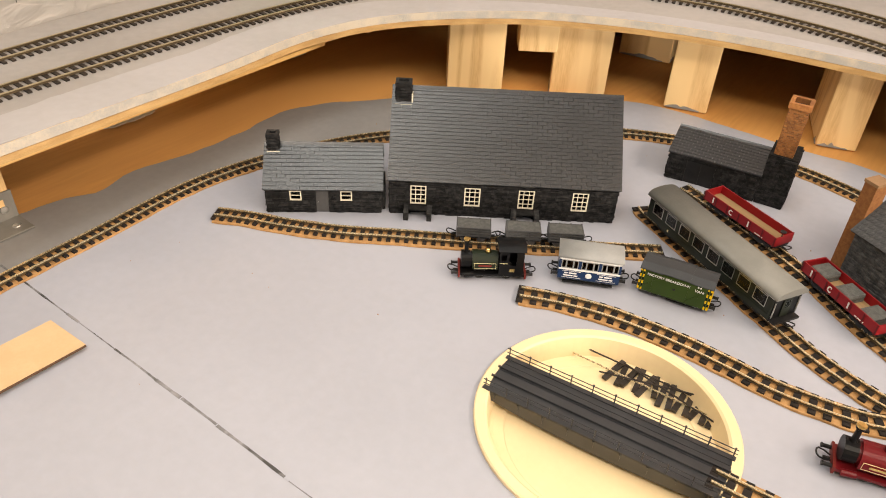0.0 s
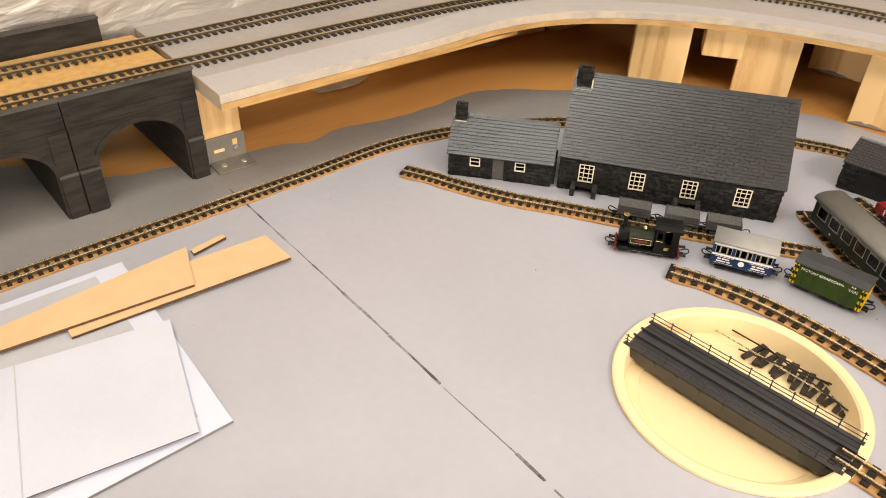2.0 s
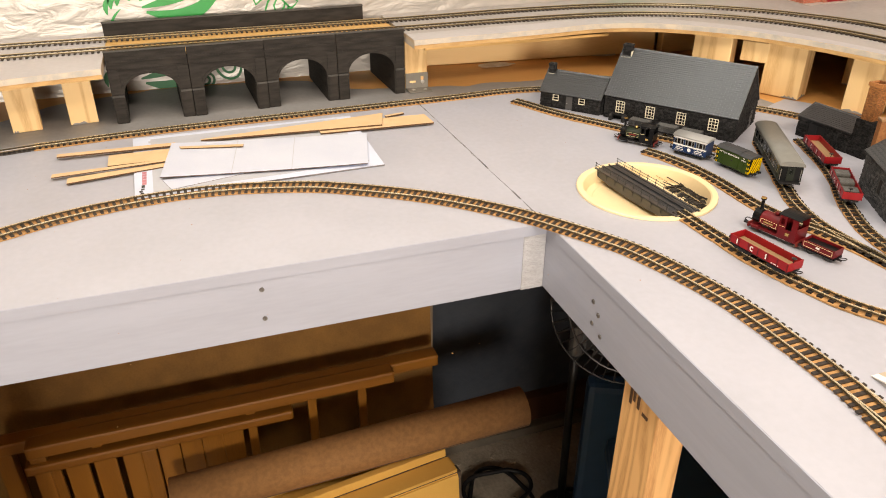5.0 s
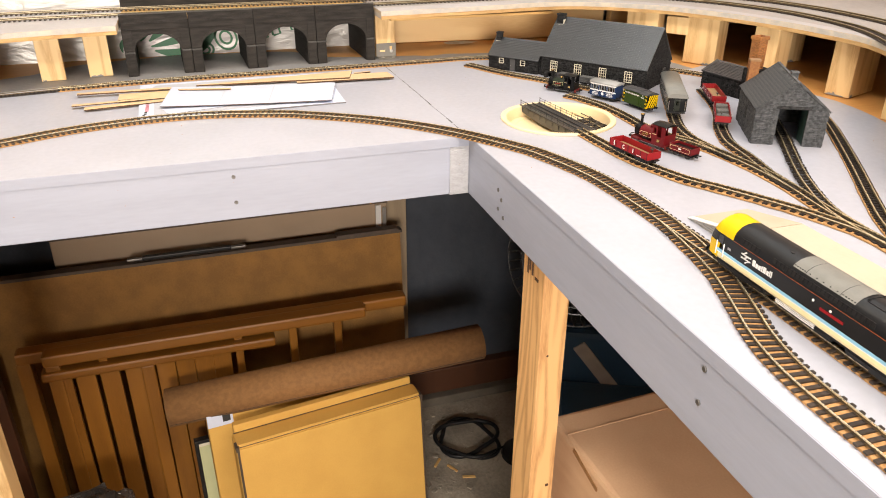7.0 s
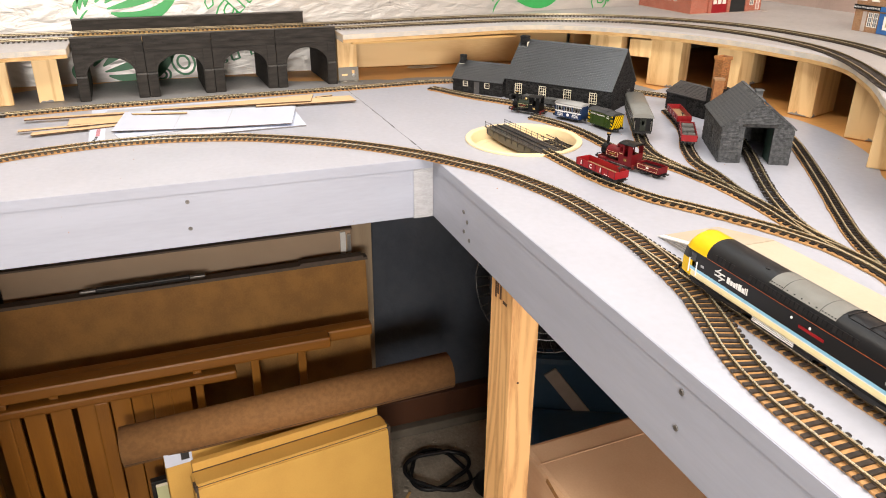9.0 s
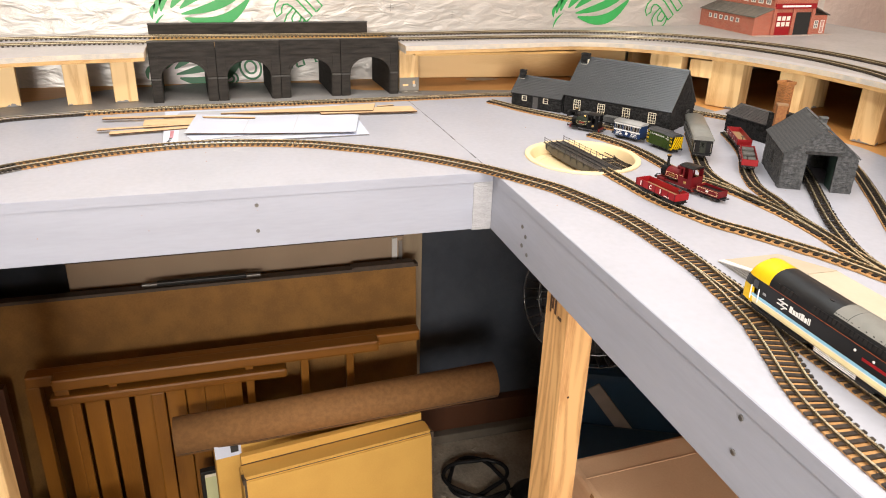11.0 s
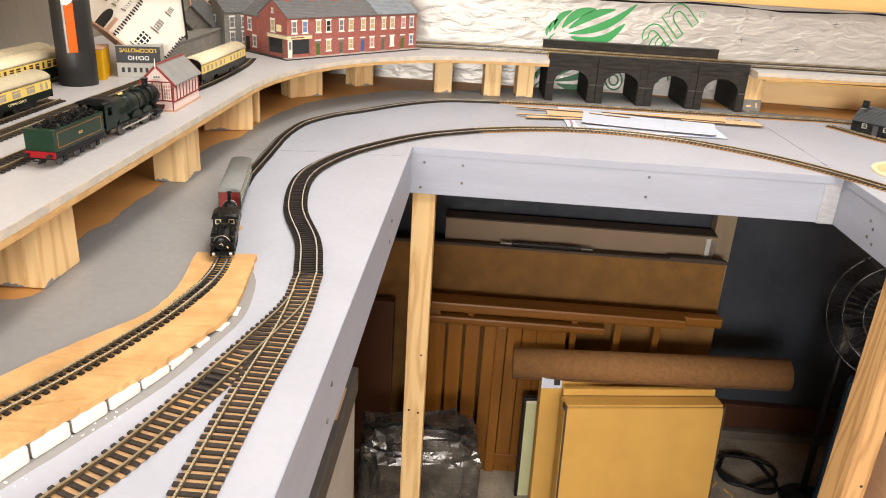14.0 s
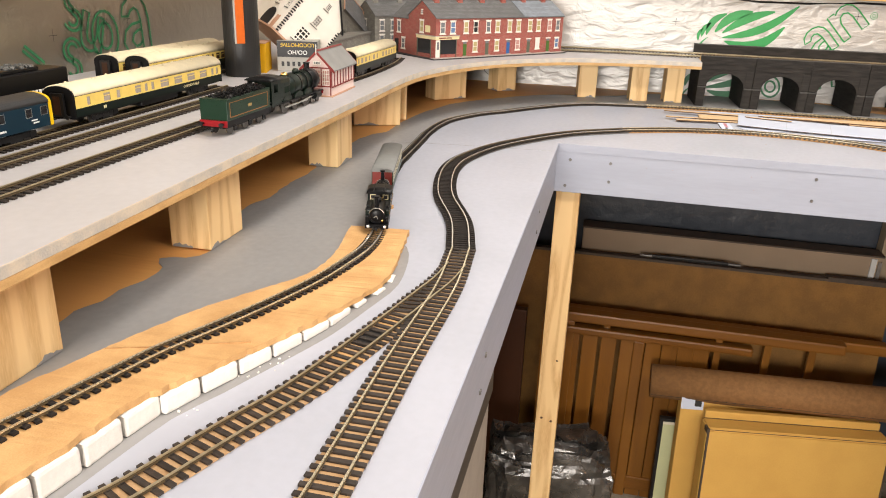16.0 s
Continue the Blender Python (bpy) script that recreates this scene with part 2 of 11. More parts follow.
def sweep(bm, pts, r, sides=8):
    """A round hose through points."""
    last = None
    for i, p in enumerate(pts):
        d = (pts[min(len(pts) - 1, i + 1)] - pts[max(0, i - 1)]).normalized()
        q = d.to_track_quat("Z", "Y")
        ring = [bm.verts.new(p + q @ Vector((r * math.cos(2 * math.pi * k / sides), r * math.sin(2 * math.pi * k / sides), 0))) for k in range(sides)]
        if last:
            j = min(range(sides), key=lambda s: (ring[s].co - last[0].co).length)
            ring = ring[j:] + ring[:j]
            for k in range(sides):
                bm.faces.new((last[k], last[(k + 1) % sides], ring[(k + 1) % sides], ring[k]))
        else:
            bm.faces.new(ring)
        last = ring
    bm.faces.new(last)


def link_mesh(name, bm, mat, smooth=False, bevel=0.0):
    bmesh.ops.recalc_face_normals(bm, faces=bm.faces)
    if bevel:
        bmesh.ops.bevel(bm, geom=bm.edges[:], offset=bevel, segments=2, profile=0.6, affect="EDGES", clamp_overlap=True)
    me = bpy.data.meshes.new(name)
    bm.to_mesh(me)
    bm.free()
    for mm in mat if isinstance(mat, (list, tuple)) else [mat]:
        me.materials.append(mm)
    if smooth:
        me.polygons.foreach_set("use_smooth", [True] * len(me.polygons))
    return new(name, me)


def part(name, bm, mat, parent, label="", smooth=False, bevel=0.0):
    ob = link_mesh(name, bm, mat, smooth, bevel)
    ob.parent = parent
    if label:
        ob["label"] = label
    return ob


def single(name, bm, mat, label="", category="", kind="", m=None, group="", smooth=False, bevel=0.0):
    ob = link_mesh(name, bm, mat, smooth, bevel)
    if m is not None:
        ob.matrix_world = m
    return tagged(ob, label, category, group, kind)


def thing(name, label, category, m, group="", kind=""):
    ob = new(name)
    ob.empty_display_size = 0.02
    ob.matrix_world = m
    return tagged(ob, label, category, group, kind)


def bar(x0, x1, y0, y1, z0, z1, m=None):
    bm = bmesh.new()
    cuboid(bm, x0, x1, y0, y1, z0, z1, m)
    return bm


def curve_points(pts, step):
    """Points at even steps along a smooth curve through pts (x, y or x, y, z), with unit tangents."""
    p = [Vector((q[0], q[1], q[2] if len(q) > 2 else 0.0)) for q in pts]
    p = [2 * p[0] - p[1]] + p + [2 * p[-1] - p[-2]]
    dense = []
    for i in range(1, len(p) - 2):
        for k in range(24):
            t = k / 24
            a, b, c, d = p[i - 1 : i + 3]
            dense.append(0.5 * (2 * b + (c - a) * t + (2 * a - 5 * b + 4 * c - d) * t * t + (3 * b - a - 3 * c + d) * t**3))
    dense.append(p[-2])
    for _ in range(2):
        dense = [dense[0]] + [(a + 2 * b + c) / 4 for a, b, c in zip(dense, dense[1:], dense[2:])] + [dense[-1]]
    run = [0.0]
    for a, b in zip(dense, dense[1:]):
        run.append(run[-1] + (b - a).length)
    count = max(2, int(run[-1] / step))
    out, j = [], 0
    for i in range(count + 1):
        s = run[-1] * i / count
        while j < len(run) - 2 and run[j + 1] < s:
            j += 1
        f = (s - run[j]) / max(1e-9, run[j + 1] - run[j])
        out.append((dense[j].lerp(dense[j + 1], f), (dense[j + 1] - dense[j]).normalized()))
    return out


def ribbon(bm, samples, offset, half, z0, z1, wobble=0.0):
    """A strip of rectangular section along the samples, shifted sideways by offset."""
    last = None
    for i, (p, t) in enumerate(samples):
        side = Vector((-t.y, t.x, 0)).normalized()
        w = half + (noise.noise(p * 60) * wobble if wobble else 0)
        ring = []
        for o, z in ((offset - w, z0), (offset + w, z0), (offset + w, z1), (offset - w, z1)):
            v = p + side * o
            ring.append(bm.verts.new((v.x, v.y, p.z + z)))
        if last:
            for k in range(4):
                bm.faces.new((last[k], last[(k + 1) % 4], ring[(k + 1) % 4], ring[k]))
        else:
            bm.faces.new(ring)
        last = ring
    bm.faces.new(last)


RAIL_HALF = [(-0.00095, 0.0), (0.00095, 0.0), (0.00095, 0.0004), (0.0003, 0.0004), (0.0003, 0.0018), (0.00068, 0.0018), (0.00068, 0.0026), (-0.00068, 0.0026), (-0.00068, 0.0018), (-0.0003, 0.0018), (-0.0003, 0.0004), (-0.00095, 0.0004)]


def rail_section(bm, samples, offset, z):
    """A flat-bottomed rail along the samples: foot and web tarnished dark, head worn bright."""
    last, n = None, len(RAIL_HALF)
    for p, t in samples:
        side = Vector((-t.y, t.x, 0)).normalized()
        ring = []
        for o, h in RAIL_HALF:
            v = p + side * (offset + o)
            ring.append(bm.verts.new((v.x, v.y, p.z + z + h)))
        if last:
            for k in range(n):
                f = bm.faces.new((last[k], last[(k + 1) % n], ring[(k + 1) % n], ring[k]))
                f.material_index = 0 if 4 <= k <= 8 else 1
        else:
            bm.faces.new(ring)
        last = ring
    bm.faces.new(last)


def heading(t):
    return math.degrees(math.atan2(t.y, t.x))


sleeper_meshes = {}


def sleeper_mesh(length, width, height, mat):
    key = (length, width, height, mat.name)
    if key not in sleeper_meshes:
        bm = bmesh.new()
        cuboid(bm, -width / 2, width / 2, -length / 2, length / 2, 0, height)
        for s in (-1, 1):
            for o in (-1, 1):
                y = s * length * 0.27 + o * 0.0011
                cuboid(bm, -width * 0.3, width * 0.3, y - 0.0005, y + 0.0005, height, height + 0.0006)
        bmesh.ops.recalc_face_normals(bm, faces=bm.faces)
        me = bpy.data.meshes.new("sleeper")
        bm.to_mesh(me)
        bm.free()
        me.materials.append(mat)
        sleeper_meshes[key] = me
    return sleeper_meshes[key]


TRACKS = {}
pending_sleepers = []


def track(key, label, pts, gauge, pitch, length, width, z, bed=0.0025, bed_half=0.0, mat=None, first=0.0, parts=300, group="model tracks", jitter=0.0, rail_from=0.0, bed_from=0.0, bed_mat=None, rail=None):
    """A length of model track: cork bed, sleepers, two rails. Sleepers are laid last of all."""
    mat = mat or SLEEPER
    fine = [(p + Vector((0, 0, z)), t) for p, t in curve_points(pts, 0.006)]
    TRACKS[key] = fine
    top = tagged(new("model_track"), label, "model track", group)
    top.location = fine[0][0]
    base = Matrix.Translation(-fine[0][0])
    local = [(base @ p, t) for p, t in fine]
    if bed_half:
        bm = bmesh.new()
        cut = int(bed_from / 0.006)
        ribbon(bm, local[cut:], 0, bed_half, 0.0003, bed, 0.0012)
        part("cork_bed", bm, bed_mat or CORK, top, "tan cork strip")
    height = bed + 0.0016
    cut = int(rail_from / 0.006)
    for s in (-1, 1):
        bm = bmesh.new()
        rail_section(bm, local[cut:], s * (gauge / 2 + 0.0005), height)
        part("rail", bm, [rail or RAIL, RAIL_WEB], top, "nickel silver rail")
    pending_sleepers.append((top, pts, z, pitch, length, width, bed, mat, first, parts, jitter))
    return top


def lay_sleepers():
    for top, pts, z, pitch, length, width, bed, mat, first, parts, jitter in pending_sleepers:
        me = sleeper_mesh(length, width, 0.0016, mat)
        rng = random.Random(5)
        origin = top.location
        spots = []
        run = 0.0
        for p, t in curve_points(pts, pitch):
            if run >= first:
                q = p + Vector((rng.uniform(-1, 1) * jitter, rng.uniform(-1, 1) * jitter, z + bed)) - origin
                spots.append(pose(q.x, q.y, q.z, 0, -math.degrees(math.asin(max(-1, min(1, t.z)))), heading(t) + rng.uniform(-1, 1) * jitter * 2500))
            run += pitch
        for m in spots[:parts]:
            ob = new("sleeper", me)
            ob.parent = top
            ob.matrix_basis = m
        if spots[parts:]:
            bm = bmesh.new()
            for m in spots[parts:]:
                cuboid(bm, -width / 2, width / 2, -length / 2, length / 2, 0, 0.0016, m)
            tagged(part("sleeper_run", bm, mat, top), kind="stuff")


def on_track(key, x=None, y=None):
    """The sample of a track nearest to a place."""
    best = min(TRACKS[key], key=lambda s: (0 if x is None else (s[0].x - x) ** 2) + (0 if y is None else (s[0].y - y) ** 2))
    return best


def span_on_track(key, start, length, backwards=False):
    """A pose for a vehicle of that length whose front stands at sample nearest to start; its own +x points to the front."""
    samples = TRACKS[key][::-1] if backwards else TRACKS[key]
    i = min(range(len(samples)), key=lambda k: (samples[k][0].x - start[0]) ** 2 + (samples[k][0].y - start[1]) ** 2)
    run, j = 0.0, i
    while j < len(samples) - 1 and run < length:
        run += (samples[j + 1][0] - samples[j][0]).length
        j += 1
    a, b = samples[i][0], samples[j][0]
    if run < length and run > 0:
        b = a + (b - a) * (length / run)
    d = (a - b).normalized()
    mid = (a + b) / 2
    # the bogies, not the ends, keep to the rails
    n1, n2 = samples[min(len(samples) - 1, i + (j - i) // 5)][0], samples[max(0, j - (j - i) // 5)][0]
    mid = mid * 0.4 + (n1 + n2) / 2 * 0.6
    return pose(mid.x, mid.y, mid.z, 0, 0, heading(d)), b

# ---- the room ----
BOARD, DECK = 1.0, 1.1
WALL_X, WALL_L, WALL_R, BACK = -0.70, -1.46, 1.16, 2.9


def wall(name, label, x0, x1, y0, y1, z0, z1, mat):
    return single(name, bar(x0, x1, y0, y1, z0, z1), mat, label, "wall", "structure")


single("floor", bar(-0.9, 3.0, -1.6, 1.4, -0.08, 0.0), CONCRETE, "dusty bare concrete floor under the layout", "floor", "structure")
wall("wall_west_lower", "dark blue plastic sheeting on the wall behind the storage", WALL_X - 0.12, WALL_X, WALL_L, WALL_R, 0, 0.97, DARK_WALL)
wall("wall_west", "crinkled silver foil-faced insulation board wall", WALL_X - 0.12, WALL_X, WALL_L, WALL_R, 0.97, 2.4, FOIL)
wall("wall_south", "silver foil-faced insulation board wall with green print", WALL_X - 0.12, BACK + 0.1, WALL_L - 0.12, WALL_L, 0, 2.4, FOIL_SMOOTH)
wall("wall_north", "warm-toned foil-faced insulation board wall", WALL_X - 0.12, BACK + 0.1, WALL_R, WALL_R + 0.12, 0, 2.4, FOIL_PINK)
wall("wall_east", "plain plastered wall behind the operating well", BACK, BACK + 0.1, WALL_L, WALL_R, 0, 2.4, PLASTER)
single("ceiling", bar(-0.9, 3.0, -1.6, 1.4, 2.4, 2.5), CEILING, "plain painted ceiling", "ceiling", "structure")
single("trim", bar(WALL_X, WALL_X + 0.045, WALL_L, WALL_R, 1.236, 1.31), PINE_Y, "pine batten fixed along the foil-faced wall", "batten", "structure", bevel=0.002)
single("trim", bar(WALL_X + 0.046, BACK, WALL_L, WALL_L + 0.03, 1.223, 1.31), PINE_X, "pine batten fixed along the foil-faced wall", "batten", "structure", bevel=0.002)
bm = bmesh.new()
cable_run = [(WALL_X + 0.006, -1.0 + 0.11 * i, 1.226 + 0.004 * math.sin(i * 1.7)) for i in range(14)]
sweep(bm, [Vector(p) for p in cable_run], 0.0022)
single("wall_cable", bm, BLACK, "thin black cable clipped under the pine batten", "cable", smooth=True)

# green print on the foil: leaf fans and slanted outline letters
def flat_strip(bm, pts, widths, to_world):
    """A tapering flat band through 2D points, laid on a wall."""
    last = None
    for i, (p, w) in enumerate(zip(pts, widths)):
        a, b = pts[max(0, i - 1)], pts[min(len(pts) - 1, i + 1)]
        d = Vector((b[0] - a[0], b[1] - a[1])).normalized()
        ring = [bm.verts.new(to_world(p[0] - d.y * s * w / 2, p[1] + d.x * s * w / 2)) for s in (-1, 1)]
        if last:
            bm.faces.new((last[0], last[1], ring[1], ring[0]))
        last = ring


def bowed(a, b, bow, n=14):
    a, b = Vector(a), Vector(b)
    side = Vector((-(b - a).y, (b - a).x))
    return [a.lerp(b, i / n) + side * bow * math.sin(math.pi * i / n) for i in range(n + 1)]


def leaf_widths(n, w):
    return [max(0.0004, w * math.sin(math.pi * (0.03 + 0.94 * i / n)) ** 0.8) for i in range(n + 1)]


def leaf_mark(root, to_world):
    """A fan of swept leaves on a short stem: base, tip, width and bow of each, in metres from the root."""
    bm = bmesh.new()
    for a, b, w, bow in (((0.000, 0.025), (0.008, 0.054), 0.008, 0.15), ((0.007, 0.034), (0.024, 0.067), 0.011, 0.15), ((0.017, 0.039), (0.057, 0.089), 0.016, 0.17), ((0.036, 0.046), (0.115, 0.096), 0.021, 0.13), ((0.053, 0.045), (0.163, 0.098), 0.020, 0.07), ((0.055, 0.034), (0.214, 0.113), 0.019, -0.09), ((0.061, 0.026), (0.190, 0.065), 0.023, -0.19), ((0.000, 0.000), (0.022, 0.034), 0.004, 0.1)):
        flat_strip(bm, bowed((root[0] + a[0], root[1] + a[1]), (root[0] + b[0], root[1] + b[1]), bow), leaf_widths(14, w), to_world)
    return bm


def ring_path(cx, cy, rx, ry, a0, a1, lean=0.0, n=18):
    out = []
    for i in range(n + 1):
        a = radians(a0 + (a1 - a0) * i / n)
        x, y = rx * math.cos(a), ry * math.sin(a)
        c, s = math.cos(radians(lean)), math.sin(radians(lean))
        out.append((cx + x * c - y * s, cy + x * s + y * c))
    return out


def outline_letters(root, h, lean, to_world, w, seed):
    """Slanted outlined strokes of a printed word, as loops and double bars: one mesh a stroke."""
    strokes = []
    rx, ry = root
    c, s = math.cos(radians(lean)), math.sin(radians(lean))

    def at(x, y):
        return (rx + h * (x * c - y * s), ry + h * (x * s + y * c))

    def stroke(pts, widths):
        strokes.append(bmesh.new())
        flat_strip(strokes[-1], pts, widths, to_world)

    x = 0.0
    for kind in seed:
        if kind == "a":
            arch = [(0.60, 0), (0.85, 0), (0.85, 0.60), (0.80, 0.83), (0.68, 0.97), (0.50, 1.03), (0.30, 1.01), (0.12, 0.90), (0.05, 0.72), (0.25, 0.70), (0.33, 0.79), (0.45, 0.83), (0.55, 0.77), (0.60, 0.60), (0.60, 0)]
            bowl = [(0.60, 0.10), (0.48, 0.01), (0.34, -0.02), (0.15, 0.05), (0.03, 0.25), (0.12, 0.46), (0.32, 0.55), (0.60, 0.57)]
            eye = [(0.60, 0.22), (0.50, 0.16), (0.38, 0.15), (0.28, 0.26), (0.35, 0.38), (0.48, 0.42), (0.60, 0.43)]
            for shape in (arch, bowl, eye):
                stroke([at(x + px, py) for px, py in shape], [w] * len(shape))
            x += 1.04
        elif kind == "l":
            pts = [at(x, 0), at(x, 0.95), at(x + 0.17, 0.95), at(x + 0.17, 0), at(x, 0)]
            stroke(pts, [w] * 5)
            x += 0.32
        elif kind == "n":
            shape = [(0, 0), (0, 1.0), (0.25, 1.0), (0.25, 0.92), (0.36, 1.01), (0.52, 1.05), (0.70, 1.01), (0.84, 0.87), (0.905, 0.62), (0.905, 0), (0.655, 0), (0.655, 0.58), (0.60, 0.75), (0.47, 0.82), (0.33, 0.76), (0.25, 0.58), (0.25, 0), (0, 0)]
            stroke([at(x + px, py) for px, py in shape], [w] * len(shape))
            x += 1.04
        elif kind == "s":
            for k in (0.0, 0.13):
                pts = [at(x + px, py) for px, py in ring_path(0.3, 0.6, 0.27 - k, 0.24 - k * 0.8, 20, 270)] + [at(x + px, py) for px, py in ring_path(0.3, 0.2, 0.27 - k, 0.22 - k * 0.8, 90, -150)]
                stroke(pts, [w] * len(pts))
            x += 0.72
        elif kind == "o":
            for k in (0.34, 0.18):
                pts = [at(x + 0.36 + px, 0.4 + py) for px, py in ring_path(0, 0, k, k * 1.2, 0, 360, 10)]
                stroke(pts, [w] * len(pts))
            x += 0.85
    return strokes


def printed_word(strokes, mat, label):
    word = thing("printed_word", label, "printed mark", pose(0, 0, 0), group="prints on the insulation")
    for bm in strokes:
        part("letter_stroke", bm, mat, word)


def on_west(u, v):
    return Vector((WALL_X + 0.0012, u, v))


def on_south(u, v):
    return Vector((-u, WALL_L + 0.0012, v))


for u in (-0.463, 0.405):
    single("printed_leaf", leaf_mark((u, 1.104), on_west), LOGO_GREEN, "green leaf fan printed on silver foil insulation", "printed mark", group="prints on the insulation")
    word = outline_letters((u + 0.273, 1.094), 0.068, 43, on_west, 0.0032, "an")
    for r in (0.0075, 0.0035):
        word.append(bmesh.new())
        flat_strip(word[-1], ring_path(u + 0.376, 1.203, r, r, 0, 360), [0.0012] * 19, on_west)
    printed_word(word, LOGO_GREEN, "green outlined curving strokes printed on silver foil")
# prints behind the viaduct take a darker green, its shade put into the colour
single("printed_leaf", leaf_mark((-0.485, 0.985), on_west), LOGO_DARK, "green leaf fan printed on foil low behind the viaduct", "printed mark", group="prints on the insulation")
printed_word(outline_letters((-0.34, 0.990), 0.062, 14, on_west, 0.0045, "soan"), LOGO_DARK, "dark green outlined curving strokes printed on foil behind the arches")
printed_word(outline_letters((-0.98, 1.012), 0.05, 20, on_west, 0.0015, "aln"), BLACK_INK, "faint dark outlined strokes on foil under the deck")
for kind, u, v, h, lean in (("s", -0.262, 1.170, 0.072, -12), ("o", -0.205, 1.118, 0.095, -8), ("s", -0.275, 1.096, 0.072, -8), ("a", -0.120, 1.112, 0.092, 4), ("l", -0.315, 1.118, 0.045, 52), ("n", -0.165, 1.176, 0.055, 160)):
    printed_word(outline_letters((u, v), h, lean, on_south, 0.0042, kind), LOGO_DARK, "large green outlined curving stroke on foil behind the coaches")
for u, v in ((0.02, 1.15), (0.08, 1.21), (0.16, 1.135), (0.24, 1.2), (-0.52, 1.17), (0.9, 1.17), (-0.12, 1.2)):
    bm = bmesh.new()
    flat_strip(bm, [(u - 0.008, v), (u + 0.008, v)], [0.0008] * 2, on_west)
    flat_strip(bm, [(u, v - 0.008), (u, v + 0.008)], [0.0008] * 2, on_west)
    single("registration_mark", bm, BLACK_INK, "small black printed cross on the foil", "printed mark", group="crosses on the insulation")
for u, v in ((-0.285, 1.16), (-0.215, 1.163), (-0.105, 1.174), (-0.42, 1.18), (-0.16, 1.17)):
    bm = bmesh.new()
    flat_strip(bm, [(u - 0.009, v), (u + 0.009, v)], [0.0009] * 2, on_south)
    flat_strip(bm, [(u, v - 0.009), (u, v + 0.009)], [0.0009] * 2, on_south)
    single("registration_mark", bm, BLACK_INK, "small black printed cross on the foil", "printed mark", group="crosses on the insulation")

# ---- the baseboard: three boards round an operating well ----
WELL_R, WELL_L, END, FRONT = 0.013, -0.731, 1.75, -0.005
N1 = [(0.66, -0.881, 0.0030), (0.603, -0.875, 0.0026), (0.555, -0.877, 0.0020), (0.49, -0.890, 0.0008), (0.43, -0.908), (0.36, -0.926), (0.30, -0.938), (0.23, -0.946), (0.15, -0.950), (0.07, -0.954), (0.0, -0.957), (-0.08, -0.952), (-0.135, -0.938), (-0.20, -0.904), (-0.25, -0.862), (-0.33, -0.800), (-0.39, -0.742), (-0.426, -0.680), (-0.446, -0.575), (-0.463, -0.40), (-0.472, -0.1), (-0.477, 0.06), (-0.480, 0.2), (-0.434, 0.338), (-0.35, 0.445), (-0.262, 0.525), (-0.19, 0.57), (-0.11, 0.595), (-0.045, 0.60), (0.025, 0.585), (0.095, 0.55), (0.175, 0.498), (0.276, 0.428), (0.357, 0.370), (0.42, 0.328), (0.49, 0.295), (0.60, 0.262), (0.80, 0.25), (1.1, 0.25)]
ramp_zone = [(1.7, -0.955), (1.2, -0.936), (0.935, -0.905), (0.87, -0.884), (0.805, -0.858), (0.763, -0.843), (0.706, -0.830), (0.666, -0.822), (0.626, -0.824), (0.569, -0.836), (0.53, -0.862)]


def ragged(pts, amount, step=0.012, seed=3.0):
    out = []
    for p, t in curve_points(pts, step):
        side = Vector((-t.y, t.x, 0))
        o = noise.noise(Vector((p.x * 9 + seed, p.y * 9, seed))) + 0.5 * noise.noise(Vector((p.x * 40, p.y * 40, seed)))
        q = p + side * amount * o
        out.append((q.x, q.y))
    return out


line_left = [(p.x, p.y) for p, t in curve_points(ramp_zone + N1[3:25], 0.02)]
grey_edge = ragged([(1.7, -1.04), (1.2, -1.05), (0.95, -1.045), (0.82, -1.054), (0.75, -1.046), (0.69, -1.042), (0.665, -1.06), (0.64, -1.028), (0.57, -1.04), (0.51, -1.051), (0.465, -1.054), (0.445, -1.047), (0.385, -1.056), (0.30, -1.054), (0.15, -1.052), (0.05, -1.05), (0.0, -1.028), (-0.16, -1.02), (-0.32, -0.975), (-0.45, -0.885), (-0.535, -0.79), (-0.575, -0.66), (-0.66, -0.55), (-0.685, -0.40), (-0.685, -0.24), (-0.665, -0.15), (-0.60, -0.10), (-0.575, -0.03), (-0.563, 0.04), (-0.554, 0.087), (-0.540, 0.117), (-0.547, 0.145), (-0.544, 0.18), (-0.538, 0.22), (-0.540, 0.29), (-0.538, 0.347), (-0.511, 0.40), (-0.466, 0.46), (-0.38, 0.56)], 0.009)
right_edge = ragged([(-0.30, 0.61), (-0.25, 0.642), (-0.196, 0.654), (-0.135, 0.655), (-0.06, 0.656), (0.015, 0.661), (0.10, 0.645), (0.2, 0.595), (0.28, 0.53), (0.40, 0.47), (0.6, 0.44), (1.0, 0.42), (1.7, 0.42)], 0.004, seed=8.0)
meet = [(-0.262, 0.525), (-0.285, 0.575)]


def slab(bm, outline, z0, z1, hole=()):
    """A flat slab of any outline, with at most one hole through it."""
    loops = [[Vector((x, y, 0)) for x, y in loop] for loop in (outline, hole) if loop]
    tris = tessellate_polygon(loops)
    flat = [v for loop in loops for v in loop]
    top = [bm.verts.new((v.x, v.y, z1)) for v in flat]
    bot = [bm.verts.new((v.x, v.y, z0)) for v in flat]
    caps, sides = [], []
    for t in tris:
        caps.append(bm.faces.new([top[i] for i in t]))
        caps.append(bm.faces.new([bot[i] for i in reversed(t)]))
    start = 0
    for loop in loops:
        k = len(loop)
        for i in range(k):
            p, q = start + i, start + (i + 1) % k
            sides.append(bm.faces.new((top[p], top[q], bot[q], bot[p])))
        start += k
    return caps, sides


